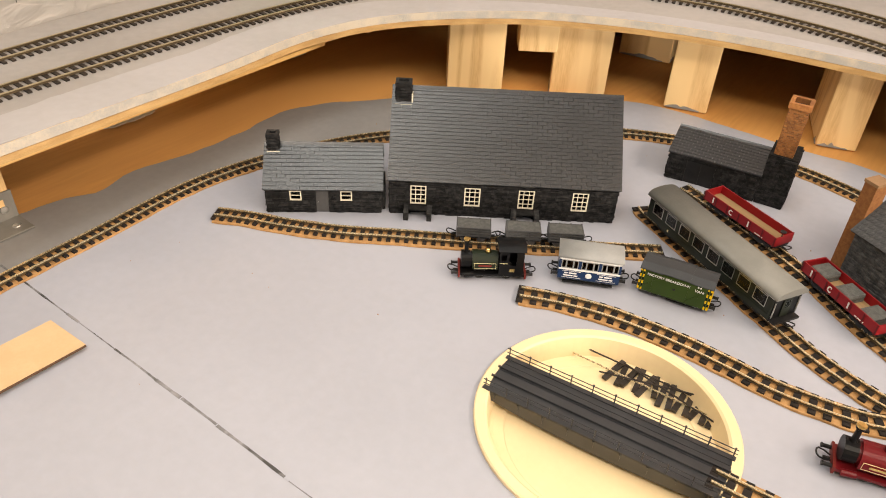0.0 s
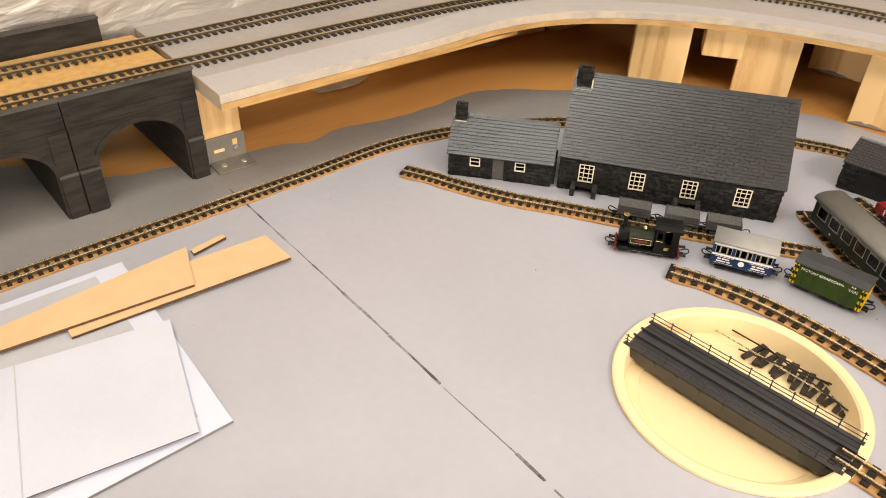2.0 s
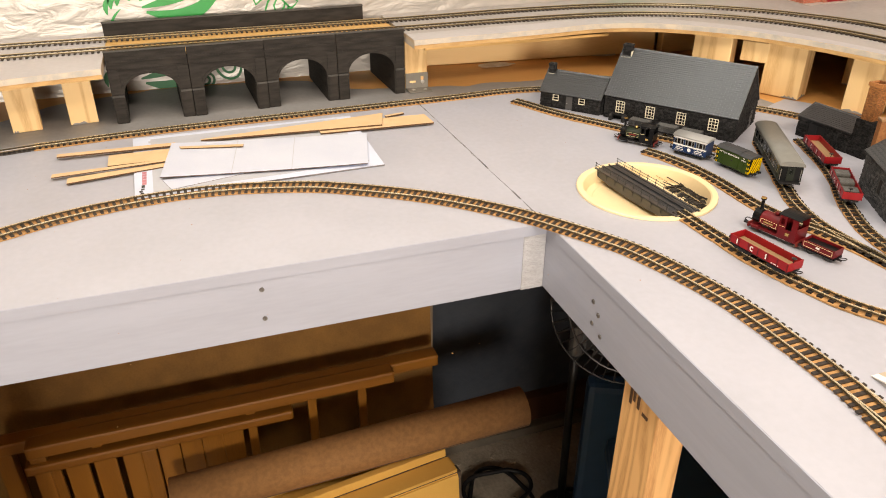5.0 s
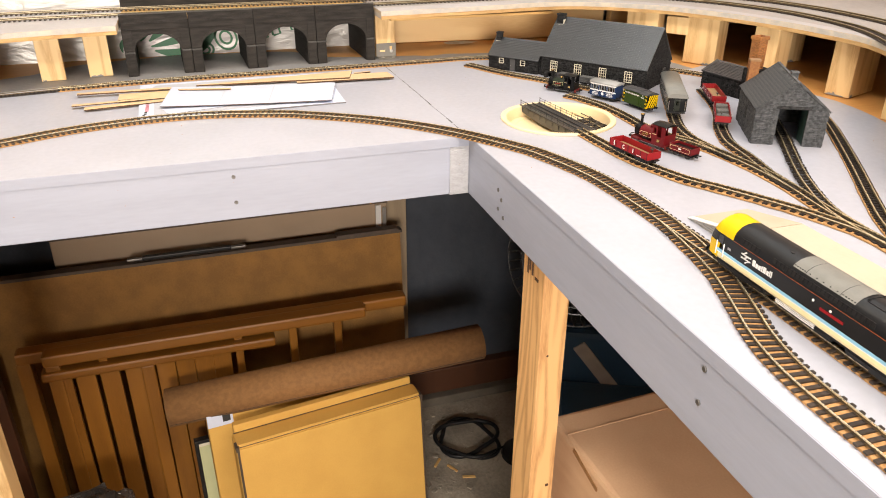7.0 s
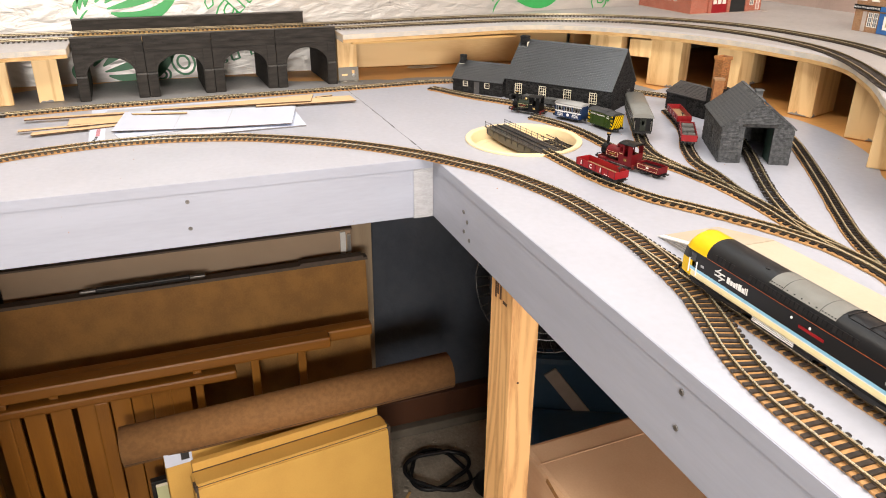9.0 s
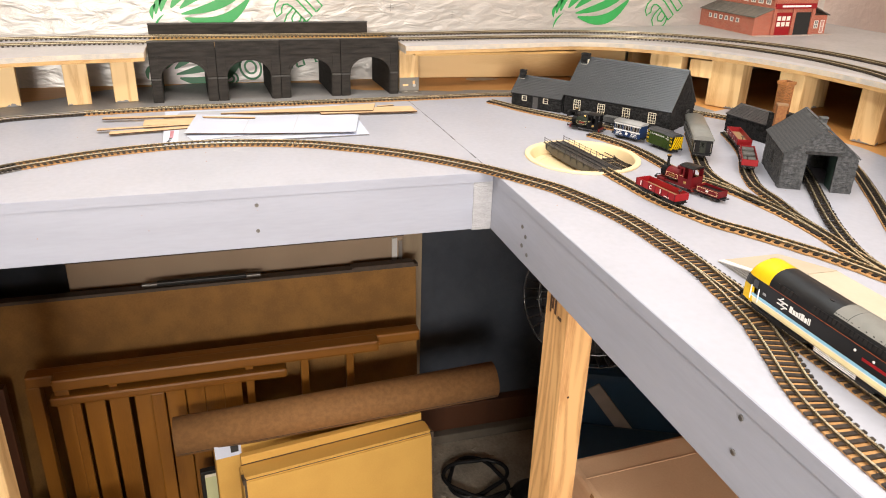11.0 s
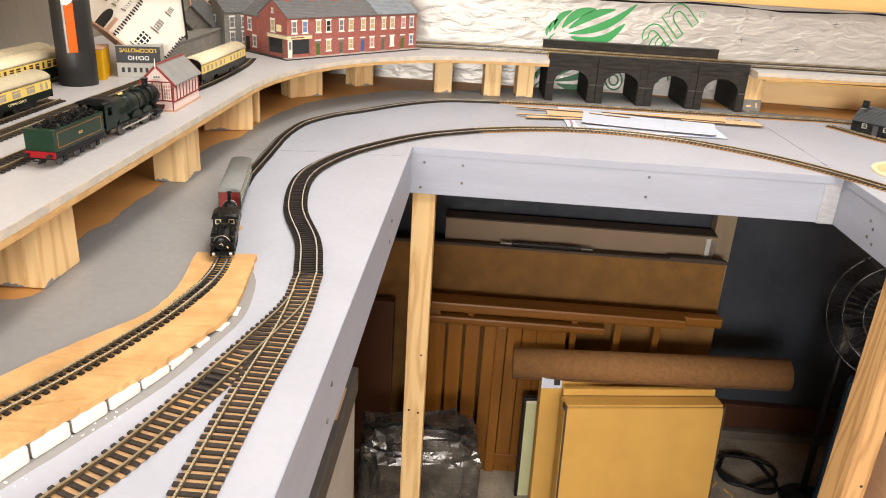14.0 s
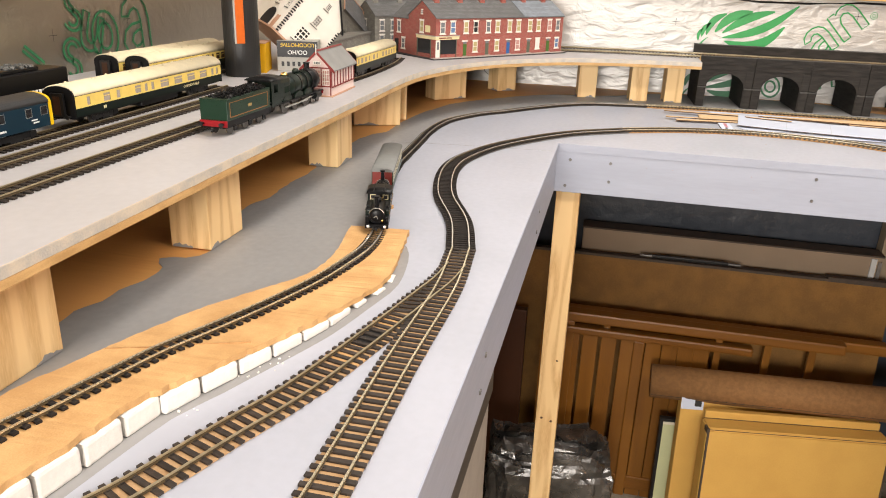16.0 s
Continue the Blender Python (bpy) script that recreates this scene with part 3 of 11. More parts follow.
def sheet(name, outline, mat, z0, z1, label, category="board", hole=()):
    bm = bmesh.new()
    slab(bm, outline, z0, z1, hole)
    return single(name, bm, mat, label, category, "structure")


TT = Vector((-0.0465, 0.1710, BOARD))
pit = [(TT.x + 0.081 * math.cos(2 * math.pi * i / 48), TT.y + 0.081 * math.sin(2 * math.pi * i / 48)) for i in range(48)]
T = 0.0012
light = [(END, WELL_R), (FRONT, WELL_R), (FRONT, WELL_L), (END, WELL_L)] + line_left + [meet[0], meet[1]] + right_edge + [(END, 0.42)]
grey = line_left + [meet[0], meet[1]] + grey_edge[::-1]
sheet("ground_ply", [(END, WELL_R), (FRONT, WELL_R), (FRONT, WELL_L), (END, WELL_L), (END, WALL_L), (WALL_X, WALL_L), (WALL_X, WALL_R), (END, WALL_R)], PLY, BOARD - 0.012, BOARD - T, "bare plywood top of the baseboard", "baseboard", pit)
sheet("ground", light, PAINT, BOARD - T, BOARD, "pale grey painted baseboard top with brush marks", "baseboard", pit)
sheet("ground_grey", grey, PAINT_GREY, BOARD - T, BOARD - 0.0002, "darker grey painted strip of baseboard along the back", "baseboard")

# frame timbers under the board edge
F0, F1 = 0.915, BOARD - 0.0125
single("frame_board_west", bar(FRONT - 0.022, FRONT, WELL_L - 0.02, -0.016, F0, F1), FRAME_PAINT, "grey painted frame timber along the well edge", "frame board", "structure", bevel=0.0012)
single("frame_end", bar(FRONT - 0.022, FRONT - 0.0005, -0.0158, WELL_R - 0.0, F0 - 0.002, F1), END_GRAIN, "rough painted end grain at the frame corner", "frame board", "structure", bevel=0.001)
single("frame_board_north", bar(FRONT - 0.022, END, WELL_R + 0.0002, WELL_R + 0.022, F0 - 0.002, F1), FRAME_PAINT, "grey painted frame timber along the well edge", "frame board", "structure", bevel=0.0012)
single("frame_board_south", bar(FRONT + 0.0005, END, WELL_L - 0.02, WELL_L - 0.0002, F0, F1), FRAME_PAINT, "grey painted frame timber along the well edge", "frame board", "structure", bevel=0.0012)
for name, x0, x1, y0, y1 in (("edge_ply_west", FRONT - 0.02, FRONT + 0.0006, WELL_L, WELL_R), ("edge_ply_north", FRONT, END, WELL_R - 0.0006, WELL_R + 0.02), ("edge_ply_south", FRONT, END, WELL_L - 0.02, WELL_L + 0.0006)):
    single(name, bar(x0, x1, y0, y1, BOARD - 0.0118, BOARD - 0.0014), FRAME_PAINT, "painted plywood edge of the baseboard", "board edge", "structure")


SCREW_DULL = material("dull_screw", (0.16, 0.155, 0.15), (0.26, 0.25, 0.24), rough=0.45, metal=0.7, scale=300)


def screw(p, normal_turn, mat=SCREW_DULL):
    bm = bmesh.new()
    lathe(bm, [(0.0, 0.0003), (0.0010, 0.0003), (0.0024, 0.0005), (0.0027, 0.0001), (0.0027, -0.002)], 14)
    cuboid(bm, -0.0017, 0.0017, -0.0003, 0.0003, 0.0001, 0.0005)
    cuboid(bm, -0.0003, 0.0003, -0.0017, 0.0017, 0.0001, 0.0005)
    return single("screw", bm, mat, "countersunk cross-head screw in the frame timber", "screw", m=pose(*p, *normal_turn), group="screws in the frame", smooth=False)


for y, z in ((-0.316, 0.975), (-0.3165, 0.939), (-0.64, 0.972), (-0.64, 0.940), (-0.708, 0.973), (-0.713, 0.927)):
    screw((FRONT + 0.0008, y, z), (0, 90, 0))
for x, z in ((0.11, 0.962), (0.122, 0.952), (0.112, 0.936), (0.13, 0.93), (0.553, 0.978), (0.553, 0.945)):
    screw((x, WELL_R - 0.0006, z), (90, 0, 0))
for x, z in ((0.27, 0.962), (0.29, 0.938), (0.7, 0.965), (0.72, 0.94)):
    screw((x, WELL_L + 0.0006, z), (-90, 0, 0))

# pencil and saw-cut lines across the board
JOINT = material("filled_joint", (0.05, 0.05, 0.05), (0.30, 0.30, 0.32), rough=0.7, scale=45, amount=0.9, grain=300, bump=0.1)
for half, line in ((0.0009, [(-0.008, 0.008), (-0.041, 0.010), (-0.066, 0.010)]), (0.0010, [(-0.074, 0.010), (-0.100, 0.010)]), (0.0003, [(-0.100, 0.010), (-0.172, 0.008)]), (0.0010, [(-0.176, 0.0085), (-0.212, 0.0085), (-0.238, 0.0080)]), (0.0008, [(-0.239, 0.0084), (-0.274, 0.0080)]), (0.0010, [(-0.275, 0.0077), (-0.301, 0.0072)]), (0.0006, [(-0.301, 0.0072), (-0.325, 0.0072), (-0.348, 0.0065)]), (0.0003, [(-0.348, 0.0065), (-0.368, 0.0063), (-0.392, 0.0058)]), (0.0009, [(-0.392, 0.0058), (-0.407, 0.0055)]), (0.0005, [(-0.407, 0.0055), (-0.434, 0.0050)]), (0.0008, [(-0.434, 0.0050), (-0.465, 0.0045), (-0.50, 0.0035)])):
    bm = bmesh.new()
    ribbon(bm, [(p + Vector((0, 0, BOARD)), t) for p, t in curve_points(line, 0.008)], 0, half, -0.0004, 0.00025, half * 0.5)
    single("board_joint", bm, JOINT, "dark open joint between two baseboards", "joint", "structure")
bm = bmesh.new()
ribbon(bm, [(p + Vector((0, 0, BOARD)), t) for p, t in curve_points([(0.06, -0.735), (0.075, -0.9), (0.09, -1.0)], 0.01)], 0, 0.0004, -0.0004, 0.0002, 0.0003)
single("board_joint", bm, PAINT_GREY, "fine closed joint between two baseboards", "joint", "structure")
rng = random.Random(4)
bm = bmesh.new()
for _ in range(70):
    x, y, r = rng.uniform(-0.45, 0.2), rng.uniform(-0.7, 0.6), rng.uniform(0.0003, 0.0008)
    tube(bm, (x, y, BOARD), (x + 0.0002, y, BOARD + r * 0.8), r, r * 0.4, 5)
single("dust_specks", bm, CORK, "tiny crumbs of cork and dust on the painted board", "dust", "stuff")

# board sheet edges showing above the frame
single("trim", bar(FRONT, FRONT + 0.0012, WELL_L, WELL_R, 0.9865, 0.9996), FRAME_PAINT, "painted plywood edge above the frame", "board edge", "structure")
single("trim", bar(FRONT + 0.0013, END, WELL_R - 0.0012, WELL_R, 0.9865, 0.9996), FRAME_PAINT, "painted plywood edge above the frame", "board edge", "structure")
single("trim", bar(FRONT + 0.0013, END, WELL_L, WELL_L + 0.0012, 0.9865, 0.9996), FRAME_PAINT, "painted plywood edge above the frame", "board edge", "structure")

# ---- the raised deck round the back ----
DECK_EDGE = [(1.75, -0.99), (1.2, -0.99), (0.9, -0.989), (0.6, -0.990), (0.3, -0.990), (0.03, -0.988), (-0.10, -0.966), (-0.21, -0.925), (-0.30, -0.866), (-0.375, -0.785), (-0.425, -0.69), (-0.452, -0.58), (-0.468, -0.469)]
DECK_EDGE_R = [(-0.492, 0.0045), (-0.490, 0.12), (-0.488, 0.23), (-0.490, 0.345), (-0.459, 0.44), (-0.372, 0.538), (-0.268, 0.60), (-0.155, 0.639), (-0.06, 0.655), (0.01, 0.661), (0.08, 0.643), (0.165, 0.588), (0.225, 0.54), (0.285, 0.487), (0.36, 0.435), (0.5, 0.395), (0.8, 0.38), (1.75, 0.38)]
DECK_PAINT = material("deck_paint", (0.385, 0.366, 0.356), (0.30, 0.283, 0.273), rough=0.5, scale=8, amount=0.6, grain=120, bump=0.12)
DECK_PAINT_PALE = material("deck_paint_pale", (0.445, 0.437, 0.452), (0.385, 0.375, 0.382), rough=0.46, scale=8, amount=0.6, grain=120, bump=0.12)
EDGE_WORN = material("deck_edge_bare_wood", (0.60, 0.43, 0.245), (0.50, 0.465, 0.42), rough=0.65, scale=12, amount=0.9, grain=420, bump=0.25, stretch=(1, 1, 5))


RISE = 0.0123


def lift(y):
    """How far the deck has risen at y, north of the viaduct."""
    return max(0.0, (y - 0.0045) * RISE)


def deck_piece(name, edge, closing, label, top):
    line = [(p.x, p.y) for p, t in curve_points(edge, 0.03)]
    outline = line + closing
    bm = bmesh.new()
    caps, sides = slab(bm, outline, DECK - 0.0145, DECK)
    for f in sides:
        f.material_index = 1
    for v in bm.verts:
        v.co.z += lift(v.co.y)
    return single(name, bm, [top, EDGE_WORN], label, "raised deck", "structure")


deck_piece("deck_south", DECK_EDGE, [(WALL_X, -0.469), (WALL_X, WALL_L), (1.75, WALL_L)], "pale painted raised plywood deck with a worn edge", DECK_PAINT_PALE)
deck_piece("deck_north", DECK_EDGE_R, [(1.75, WALL_R), (WALL_X, WALL_R), (WALL_X, 0.0045)], "greyer painted raised plywood deck with a worn edge", DECK_PAINT)

# layers of the deck's plywood edge: grey filler over bare tan ply, both chipped
EDGE_FILLER = material("edge_filler", (0.40, 0.385, 0.36), (0.55, 0.49, 0.40), rough=0.75, scale=55, amount=1.0, grain=600, bump=0.5, depth=0.0012)
EDGE_PLY = material("edge_bare_ply", (0.55, 0.35, 0.15), (0.40, 0.235, 0.09), rough=0.7, scale=40, amount=0.9, grain=500, bump=0.4, stretch=(1, 1, 4))
for edge in (DECK_EDGE, DECK_EDGE_R):
    line = [(p + Vector((0, 0, DECK + lift(p.y))), t) for p, t in curve_points(edge, 0.006)]
    for name2, mat2, z0, z1, half, label in (("deck_edge_filler", EDGE_FILLER, -0.0082, -0.0004, 0.0007, "chipped grey filler on the edge of the raised deck"), ("deck_edge_ply", EDGE_PLY, -0.0146, -0.0086, 0.0010, "bare tan plywood layer along the deck's edge")):
        bm = bmesh.new()
        ribbon(bm, line, 0, half, z0, z1, 0.0004)
        single(name2, bm, mat2, label, "deck edge", "structure")

bm = bmesh.new()
ribbon(bm, [(p + Vector((0, 0, DECK + lift(p.y))), t) for p, t in curve_points(DECK_EDGE_R, 0.01)], 0.0235, 0.0228, 0.0, 0.0003, 0.003)
single("deck_paint_strip", bm, DECK_PAINT_PALE, "fresh pale paint along the edge of the deck", "painted strip", "structure")

# beam behind the deck edge between viaduct and yard
single("deck_beam", bar(-0.512, -0.4965, 0.024, 0.37, 1.0805, 1.0853), PINE_Y, "thin pine batten under the raised deck edge", "batten", "structure", bevel=0.001)
PEEL = material("peeled_paper_patch", (0.60, 0.56, 0.50), (0.42, 0.34, 0.25), rough=0.8, scale=40, amount=0.8)
for x, y, rx, ry, turn in ((-0.653, 0.219, 0.016, 0.036, -4), (-0.656, 0.462, 0.013, 0.026, -12)):
    bm = bmesh.new()
    ring = [bm.verts.new(((rx + 0.006 * noise.noise(Vector((a * 1.7, turn, 0)))) * math.cos(a), (ry + 0.01 * noise.noise(Vector((a * 2.3, turn, 3)))) * math.sin(a), z)) for z in (0.0012, 0.0016) for a in [2 * math.pi * i / 28 for i in range(28)]]
    bm.faces.new(ring[28:])
    for i in range(28):
        bm.faces.new((ring[i], ring[(i + 1) % 28], ring[28 + (i + 1) % 28], ring[28 + i]))
    single("paper_patch", bm, PEEL, "pale torn paper patch stuck on bare plywood", "paper patch", m=pose(x, y, BOARD, 0, 0, turn), group="paper patches")
single("deck_beam", bar(-0.02, 0.0, -0.25, 0.25, 0.0005, 0.074), PINE_LIT_Y, "knotty pine beam under the raised deck", "beam", "structure", m=pose(-0.669, 0.325, BOARD, 0, 0, -5), bevel=0.0015)
single("deck_beam", bar(-0.655, -0.635, 0.585, 0.72, 1.0005, 1.074), PINE_LIT_Y, "pine beam under the raised deck", "beam", "structure", bevel=0.0015)


def post(x, y, turn, w, d, mat, h=DECK - 0.0145, label="planed pine block with smears of grey paint at its foot"):
    bm = bmesh.new()
    cuboid(bm, -w / 2, w / 2, -d / 2, d / 2, 0, h - BOARD + lift(y))
    block = single("deck_post", bm, mat, label, "deck post", m=pose(x, y, BOARD, 0, 0, turn), group="deck posts", bevel=0.0018)
    r = random.Random(int(1000 * (x + 3) + 77 * w * 1000))
    for a, half, out in ((0, w / 2, d / 2), (90, d / 2, w / 2), (180, w / 2, d / 2), (270, d / 2, w / 2)):
        u0, u1 = sorted((r.choice((-half + 0.002, half - 0.002)), r.uniform(-half, half) * 0.8))
        if u1 - u0 < 0.004:
            continue
        n = 9
        bm = bmesh.new()
        rim = [(u0 + (u1 - u0) * i / n, 0.0012 + r.uniform(0.1, 1.0) * 0.0055 * math.sin(math.pi * (i + 0.4) / (n + 0.8))) for i in range(n + 1)]
        prism(bm, [(u1, 0.0004), (u0, 0.0004)] + rim, -out - 0.0004, -out + 0.0002, 1)
        part("paint_smear", bm, PAINT_GREY, block, "smear of grey paint").matrix_basis = pose(0, 0, 0, 0, 0, a)
    return block


# (x, y, turn, width along its face, depth)
POSTS = [
    (0.884, -1.045, 0, 0.078, 0.044), (0.597, -1.046, 0, 0.068, 0.044), (0.251, -1.043, 0, 0.062, 0.044), (-0.043, -1.068, 113, 0.085, 0.036), (-0.11, -1.055, 14, 0.036, 0.05),
    (-0.385, -1.015, 132, 0.08, 0.044), (-0.56, -0.915, 132, 0.052, 0.044), (-0.548, -0.713, 100, 0.042, 0.044), (-0.548, -0.595, 98, 0.040, 0.044), (-0.56, -0.517, 98, 0.040, 0.044),
    (-0.574, 0.027, 90, 0.040, 0.035), (-0.426, 0.548, 39, 0.066, 0.044), (-0.325, 0.625, 30, 0.066, 0.044), (-0.205, 0.683, 17, 0.050, 0.044), (-0.047, 0.725, -70, 0.085, 0.042),
    (0.1, 0.69, -62, 0.075, 0.044), (0.222, 0.592, -52, 0.07, 0.044), (0.42, 0.47, -30, 0.07, 0.044), (0.7, 0.44, 0, 0.07, 0.044),
]
for x, y, a, w, d in POSTS:
    post(x, y, a, w, d, PINE)
# short offcut screwed across two of the posts
single("deck_packer", bar(-0.02, 0.026, -0.02, 0.02, 0.052, 0.0855), PINE, "short pine offcut fixed beside a deck post", "timber offcut", m=pose(-0.372, 0.592, BOARD, 0, 0, 36), bevel=0.0015)
for x, y, a in ((-0.31, 0.80, 10), (-0.30, -1.20, 40), (0.4, -1.25, 0)):
    post(x, y, a, 0.07, 0.045, PINE, label="pine block far back under the raised deck")

# angle bracket beside the viaduct
ZINC_DULL = material("overpainted_zinc", (0.20, 0.19, 0.17), (0.27, 0.26, 0.24), rough=0.5, scale=60, metal=0.3)
bracket = thing("angle_bracket", "flat zinc angle bracket screwed to a post and the board", "bracket", pose(-0.5558, 0.0275, BOARD, 0, 0, 0))
part("upright_plate", bar(0.0, 0.0018, -0.0205, 0.0205, 0.0, 0.028), ZINC_DULL, bracket, bevel=0.0004)
part("foot_plate", bar(0.0, 0.027, -0.0205, 0.0205, 0.0003, 0.0021), ZINC_DULL, bracket, bevel=0.0004)
for (y, z), w, l in (((-0.008, 0.013), 0.0035, 0.011), ((0.0095, 0.0185), 0.0065, 0.005)):
    part("slot", bar(0.0018, 0.0021, y - l / 2, y + l / 2, z - w / 2, z + w / 2), PINE, bracket, "bare pine seen through a slot")
for x, y, z, a in ((0.0021, 0.0105, 0.012, 90), (0.014, -0.010, 0.0022, 0), (0.016, 0.011, 0.0022, 0)):
    bm = bmesh.new()
    lathe(bm, [(0.0, 0.0012), (0.003, 0.0008), (0.0035, 0.0)], 12)
    s = part("bracket_screw", bm, STEEL, bracket)
    s.matrix_basis = pose(x, y, z, 0, a, 0)

# ---- tracks ----
OO = dict(gauge=0.0165, pitch=0.0082, length=0.031, width=0.0036, mat=SLEEPER_BROWN)
NG = dict(gauge=0.009, pitch=0.0078, length=0.0185, width=0.0036)
CRAZY = dict(gauge=0.009, pitch=0.0105, length=0.0200, width=0.0052, jitter=0.0004)
OO_MAIN = [(1.7, -0.782), (1.2, -0.782), (0.95, -0.780), (0.80, -0.780), (0.66, -0.777), (0.557, -0.784), (0.468, -0.805), (0.36, -0.846), (0.231, -0.866), (0.132, -0.850), (0.039, -0.808), (-0.074, -0.722), (-0.148, -0.622), (-0.192, -0.52), (-0.214, -0.415), (-0.213, -0.33), (-0.195, -0.25), (-0.172, -0.194), (-0.110, -0.095), (-0.031, -0.012), (0.059, 0.052), (0.108, 0.077), (0.20, 0.103), (0.29, 0.110), (0.37, 0.110), (0.456, 0.110), (0.56, 0.108), (0.70, 0.108), (1.0, 0.112), (1.7, 0.118)]
k0, k1 = OO_MAIN.index((0.557, -0.784)), OO_MAIN.index((-0.148, -0.622))
RAIL_GREY = material("grey_rail", (0.52, 0.45, 0.31), (0.36, 0.30, 0.19), rough=0.35, metal=0.7, scale=60, grain=600, bump=0.05)
BED_PALE = material("pale_cork", (0.50, 0.32, 0.17), (0.42, 0.25, 0.12), rough=0.85, scale=160, amount=0.8, grain=900, bump=0.3)
BED_DARK = material("dark_foam_bed", (0.05, 0.045, 0.04), (0.09, 0.08, 0.07), rough=0.85, scale=120, grain=700, bump=0.3, spec=0.2)
BED_ASH = material("ash_grey_bed", (0.165, 0.155, 0.145), (0.115, 0.105, 0.098), rough=0.85, scale=120, grain=700, bump=0.3, spec=0.2)
OO_DENSE = dict(OO, pitch=0.0066, mat=SLEEPER)
track("oo_south", "brown-sleepered model railway track along the well edge on cork", OO_MAIN[: k0 + 1], z=BOARD, bed=0.002, bed_half=0.0143, bed_mat=BED_PALE, rail=RAIL_DULL, **OO)
track("oo_curve", "dark closely sleepered model railway track curving across the board", OO_MAIN[k0 : k1 + 1], z=BOARD, bed=0.002, bed_half=0.0149, bed_mat=BED_ASH, rail=RAIL_BRIGHT, **OO_DENSE)
track("oo_main", "brown-sleepered model railway track curving round the well on cork", OO_MAIN[k1:], z=BOARD, bed=0.002, bed_half=0.0143, rail=RAIL_DULL, **OO)
FRONT_LINE = [(0.345, 0.110), (0.40, 0.1035), (0.456, 0.0930), (0.491, 0.0820), (0.525, 0.0695), (0.553, 0.0590), (0.585, 0.0510), (0.62, 0.0465), (0.68, 0.045), (0.80, 0.045), (1.2, 0.045), (1.7, 0.045)]
front_line = track("oo_front", "brown-sleepered model track branching along the board edge", FRONT_LINE, z=BOARD + 0.0002, bed=0.002, bed_half=0.0143, rail=RAIL_DULL, first=0.131, bed_from=0.03, parts=130, **OO)
LEFT_LINE = [(0.60, -0.779), (0.64, -0.783), (0.685, -0.793), (0.729, -0.803), (0.794, -0.819), (0.857, -0.836), (0.910, -0.857), (0.966, -0.878), (1.05, -0.91), (1.25, -0.93), (1.7, -0.93)]
left_line = track("oo_left", "brown-sleepered model track branching off at a turnout", LEFT_LINE, z=BOARD + 0.0002, bed=0.0012, bed_half=0.0146, bed_mat=BED_PALE, rail=RAIL_GREY, first=0.118, bed_from=0.05, parts=130, **OO)


def turnout_timbers(top, main, branch, x0, x1, bed, out=-1):
    """Long timbers of a turnout: each reaches from under the main line out to the branch's edge."""
    way = [p for p, t in curve_points(branch, 0.002)]
    for p, t in curve_points(main, 0.0082):
        if x0 < p.x < x1 and abs(p.y - way[0].y) < 0.04:
            q = min(way, key=lambda w: abs(w.x - p.x))
            ya, yb = sorted((q.y + out * 0.0155, p.y + out * 0.0152))
            if yb - ya > 0.0006:
                timber = part("turnout_timber", bar(-0.0018, 0.0018, 0, yb - ya, 0, 0.0016), SLEEPER_BROWN, top)
                timber.matrix_basis = Matrix.Translation(Vector((p.x, ya, BOARD + bed)) - top.location)


turnout_timbers(front_line, OO_MAIN[k1:], FRONT_LINE, 0.345, 0.474, 0.002)
turnout_timbers(left_line, OO_MAIN[: k0 + 1], LEFT_LINE, 0.60, 0.717, 0.002)
kn = N1.index((-0.446, -0.575))
track("n1_south", "dark narrow-gauge model track curving across the grey board", N1[: kn + 1], z=BOARD, bed=0.0018, bed_half=0.0088, bed_mat=BED_DARK, rail=RAIL_BRIGHT, **dict(NG, pitch=0.0062))
track("n1", "dark narrow-gauge model track along the back of the board", N1[kn:], z=BOARD, bed=0.002, bed_half=0.0101, **NG)
RAMP = [(1.7, -1.01, 0.044), (1.2, -0.988, 0.028), (0.99, -0.964, 0.0205), (0.947, -0.955, 0.0190), (0.92, -0.949, 0.0180), (0.89, -0.942, 0.0168), (0.856, -0.934, 0.0152), (0.824, -0.923, 0.0135), (0.787, -0.911, 0.0115), (0.742, -0.899, 0.0085), (0.686, -0.886, 0.0055), (0.636, -0.878, 0.0042), (0.603, -0.875, 0.0026)]
track("ramp", "narrow-gauge model track climbing a cork ramp", RAMP, z=BOARD, bed=0.0022, rail=RAIL_DULL, bed_half=0.0, **NG)
track("n2", "short narrow-gauge siding on cork before the goods shed", [(-0.428, 0.160), (-0.400, 0.175), (-0.372, 0.187), (-0.327, 0.211), (-0.286, 0.239), (-0.245, 0.266), (-0.185, 0.308), (-0.125, 0.351), (-0.098, 0.371)], z=BOARD, bed=0.002, bed_half=0.0115, **NG)
track("n3", "wide-spaced narrow-gauge track on cork past the turntable", [(-0.160, 0.243), (-0.128, 0.257), (-0.088, 0.268), (-0.041, 0.273), (0.0, 0.273), (0.035, 0.272), (0.085, 0.280), (0.120, 0.295), (0.180, 0.306), (0.242, 0.310), (0.302, 0.307), (0.358, 0.298), (0.402, 0.293), (0.439, 0.291), (0.49, 0.287), (0.6, 0.25), (0.8, 0.235), (1.1, 0.23)], z=BOARD, bed=0.002, bed_half=0.0115, **CRAZY)
track("n4", "narrow-gauge siding under the long green coach", [(-0.140, 0.424), (-0.131, 0.417), (-0.06, 0.378), (0.010, 0.340), (0.05, 0.320), (0.098, 0.306), (0.15, 0.304), (0.20, 0.307)], z=BOARD, bed=0.002, bed_half=0.0101, **CRAZY)
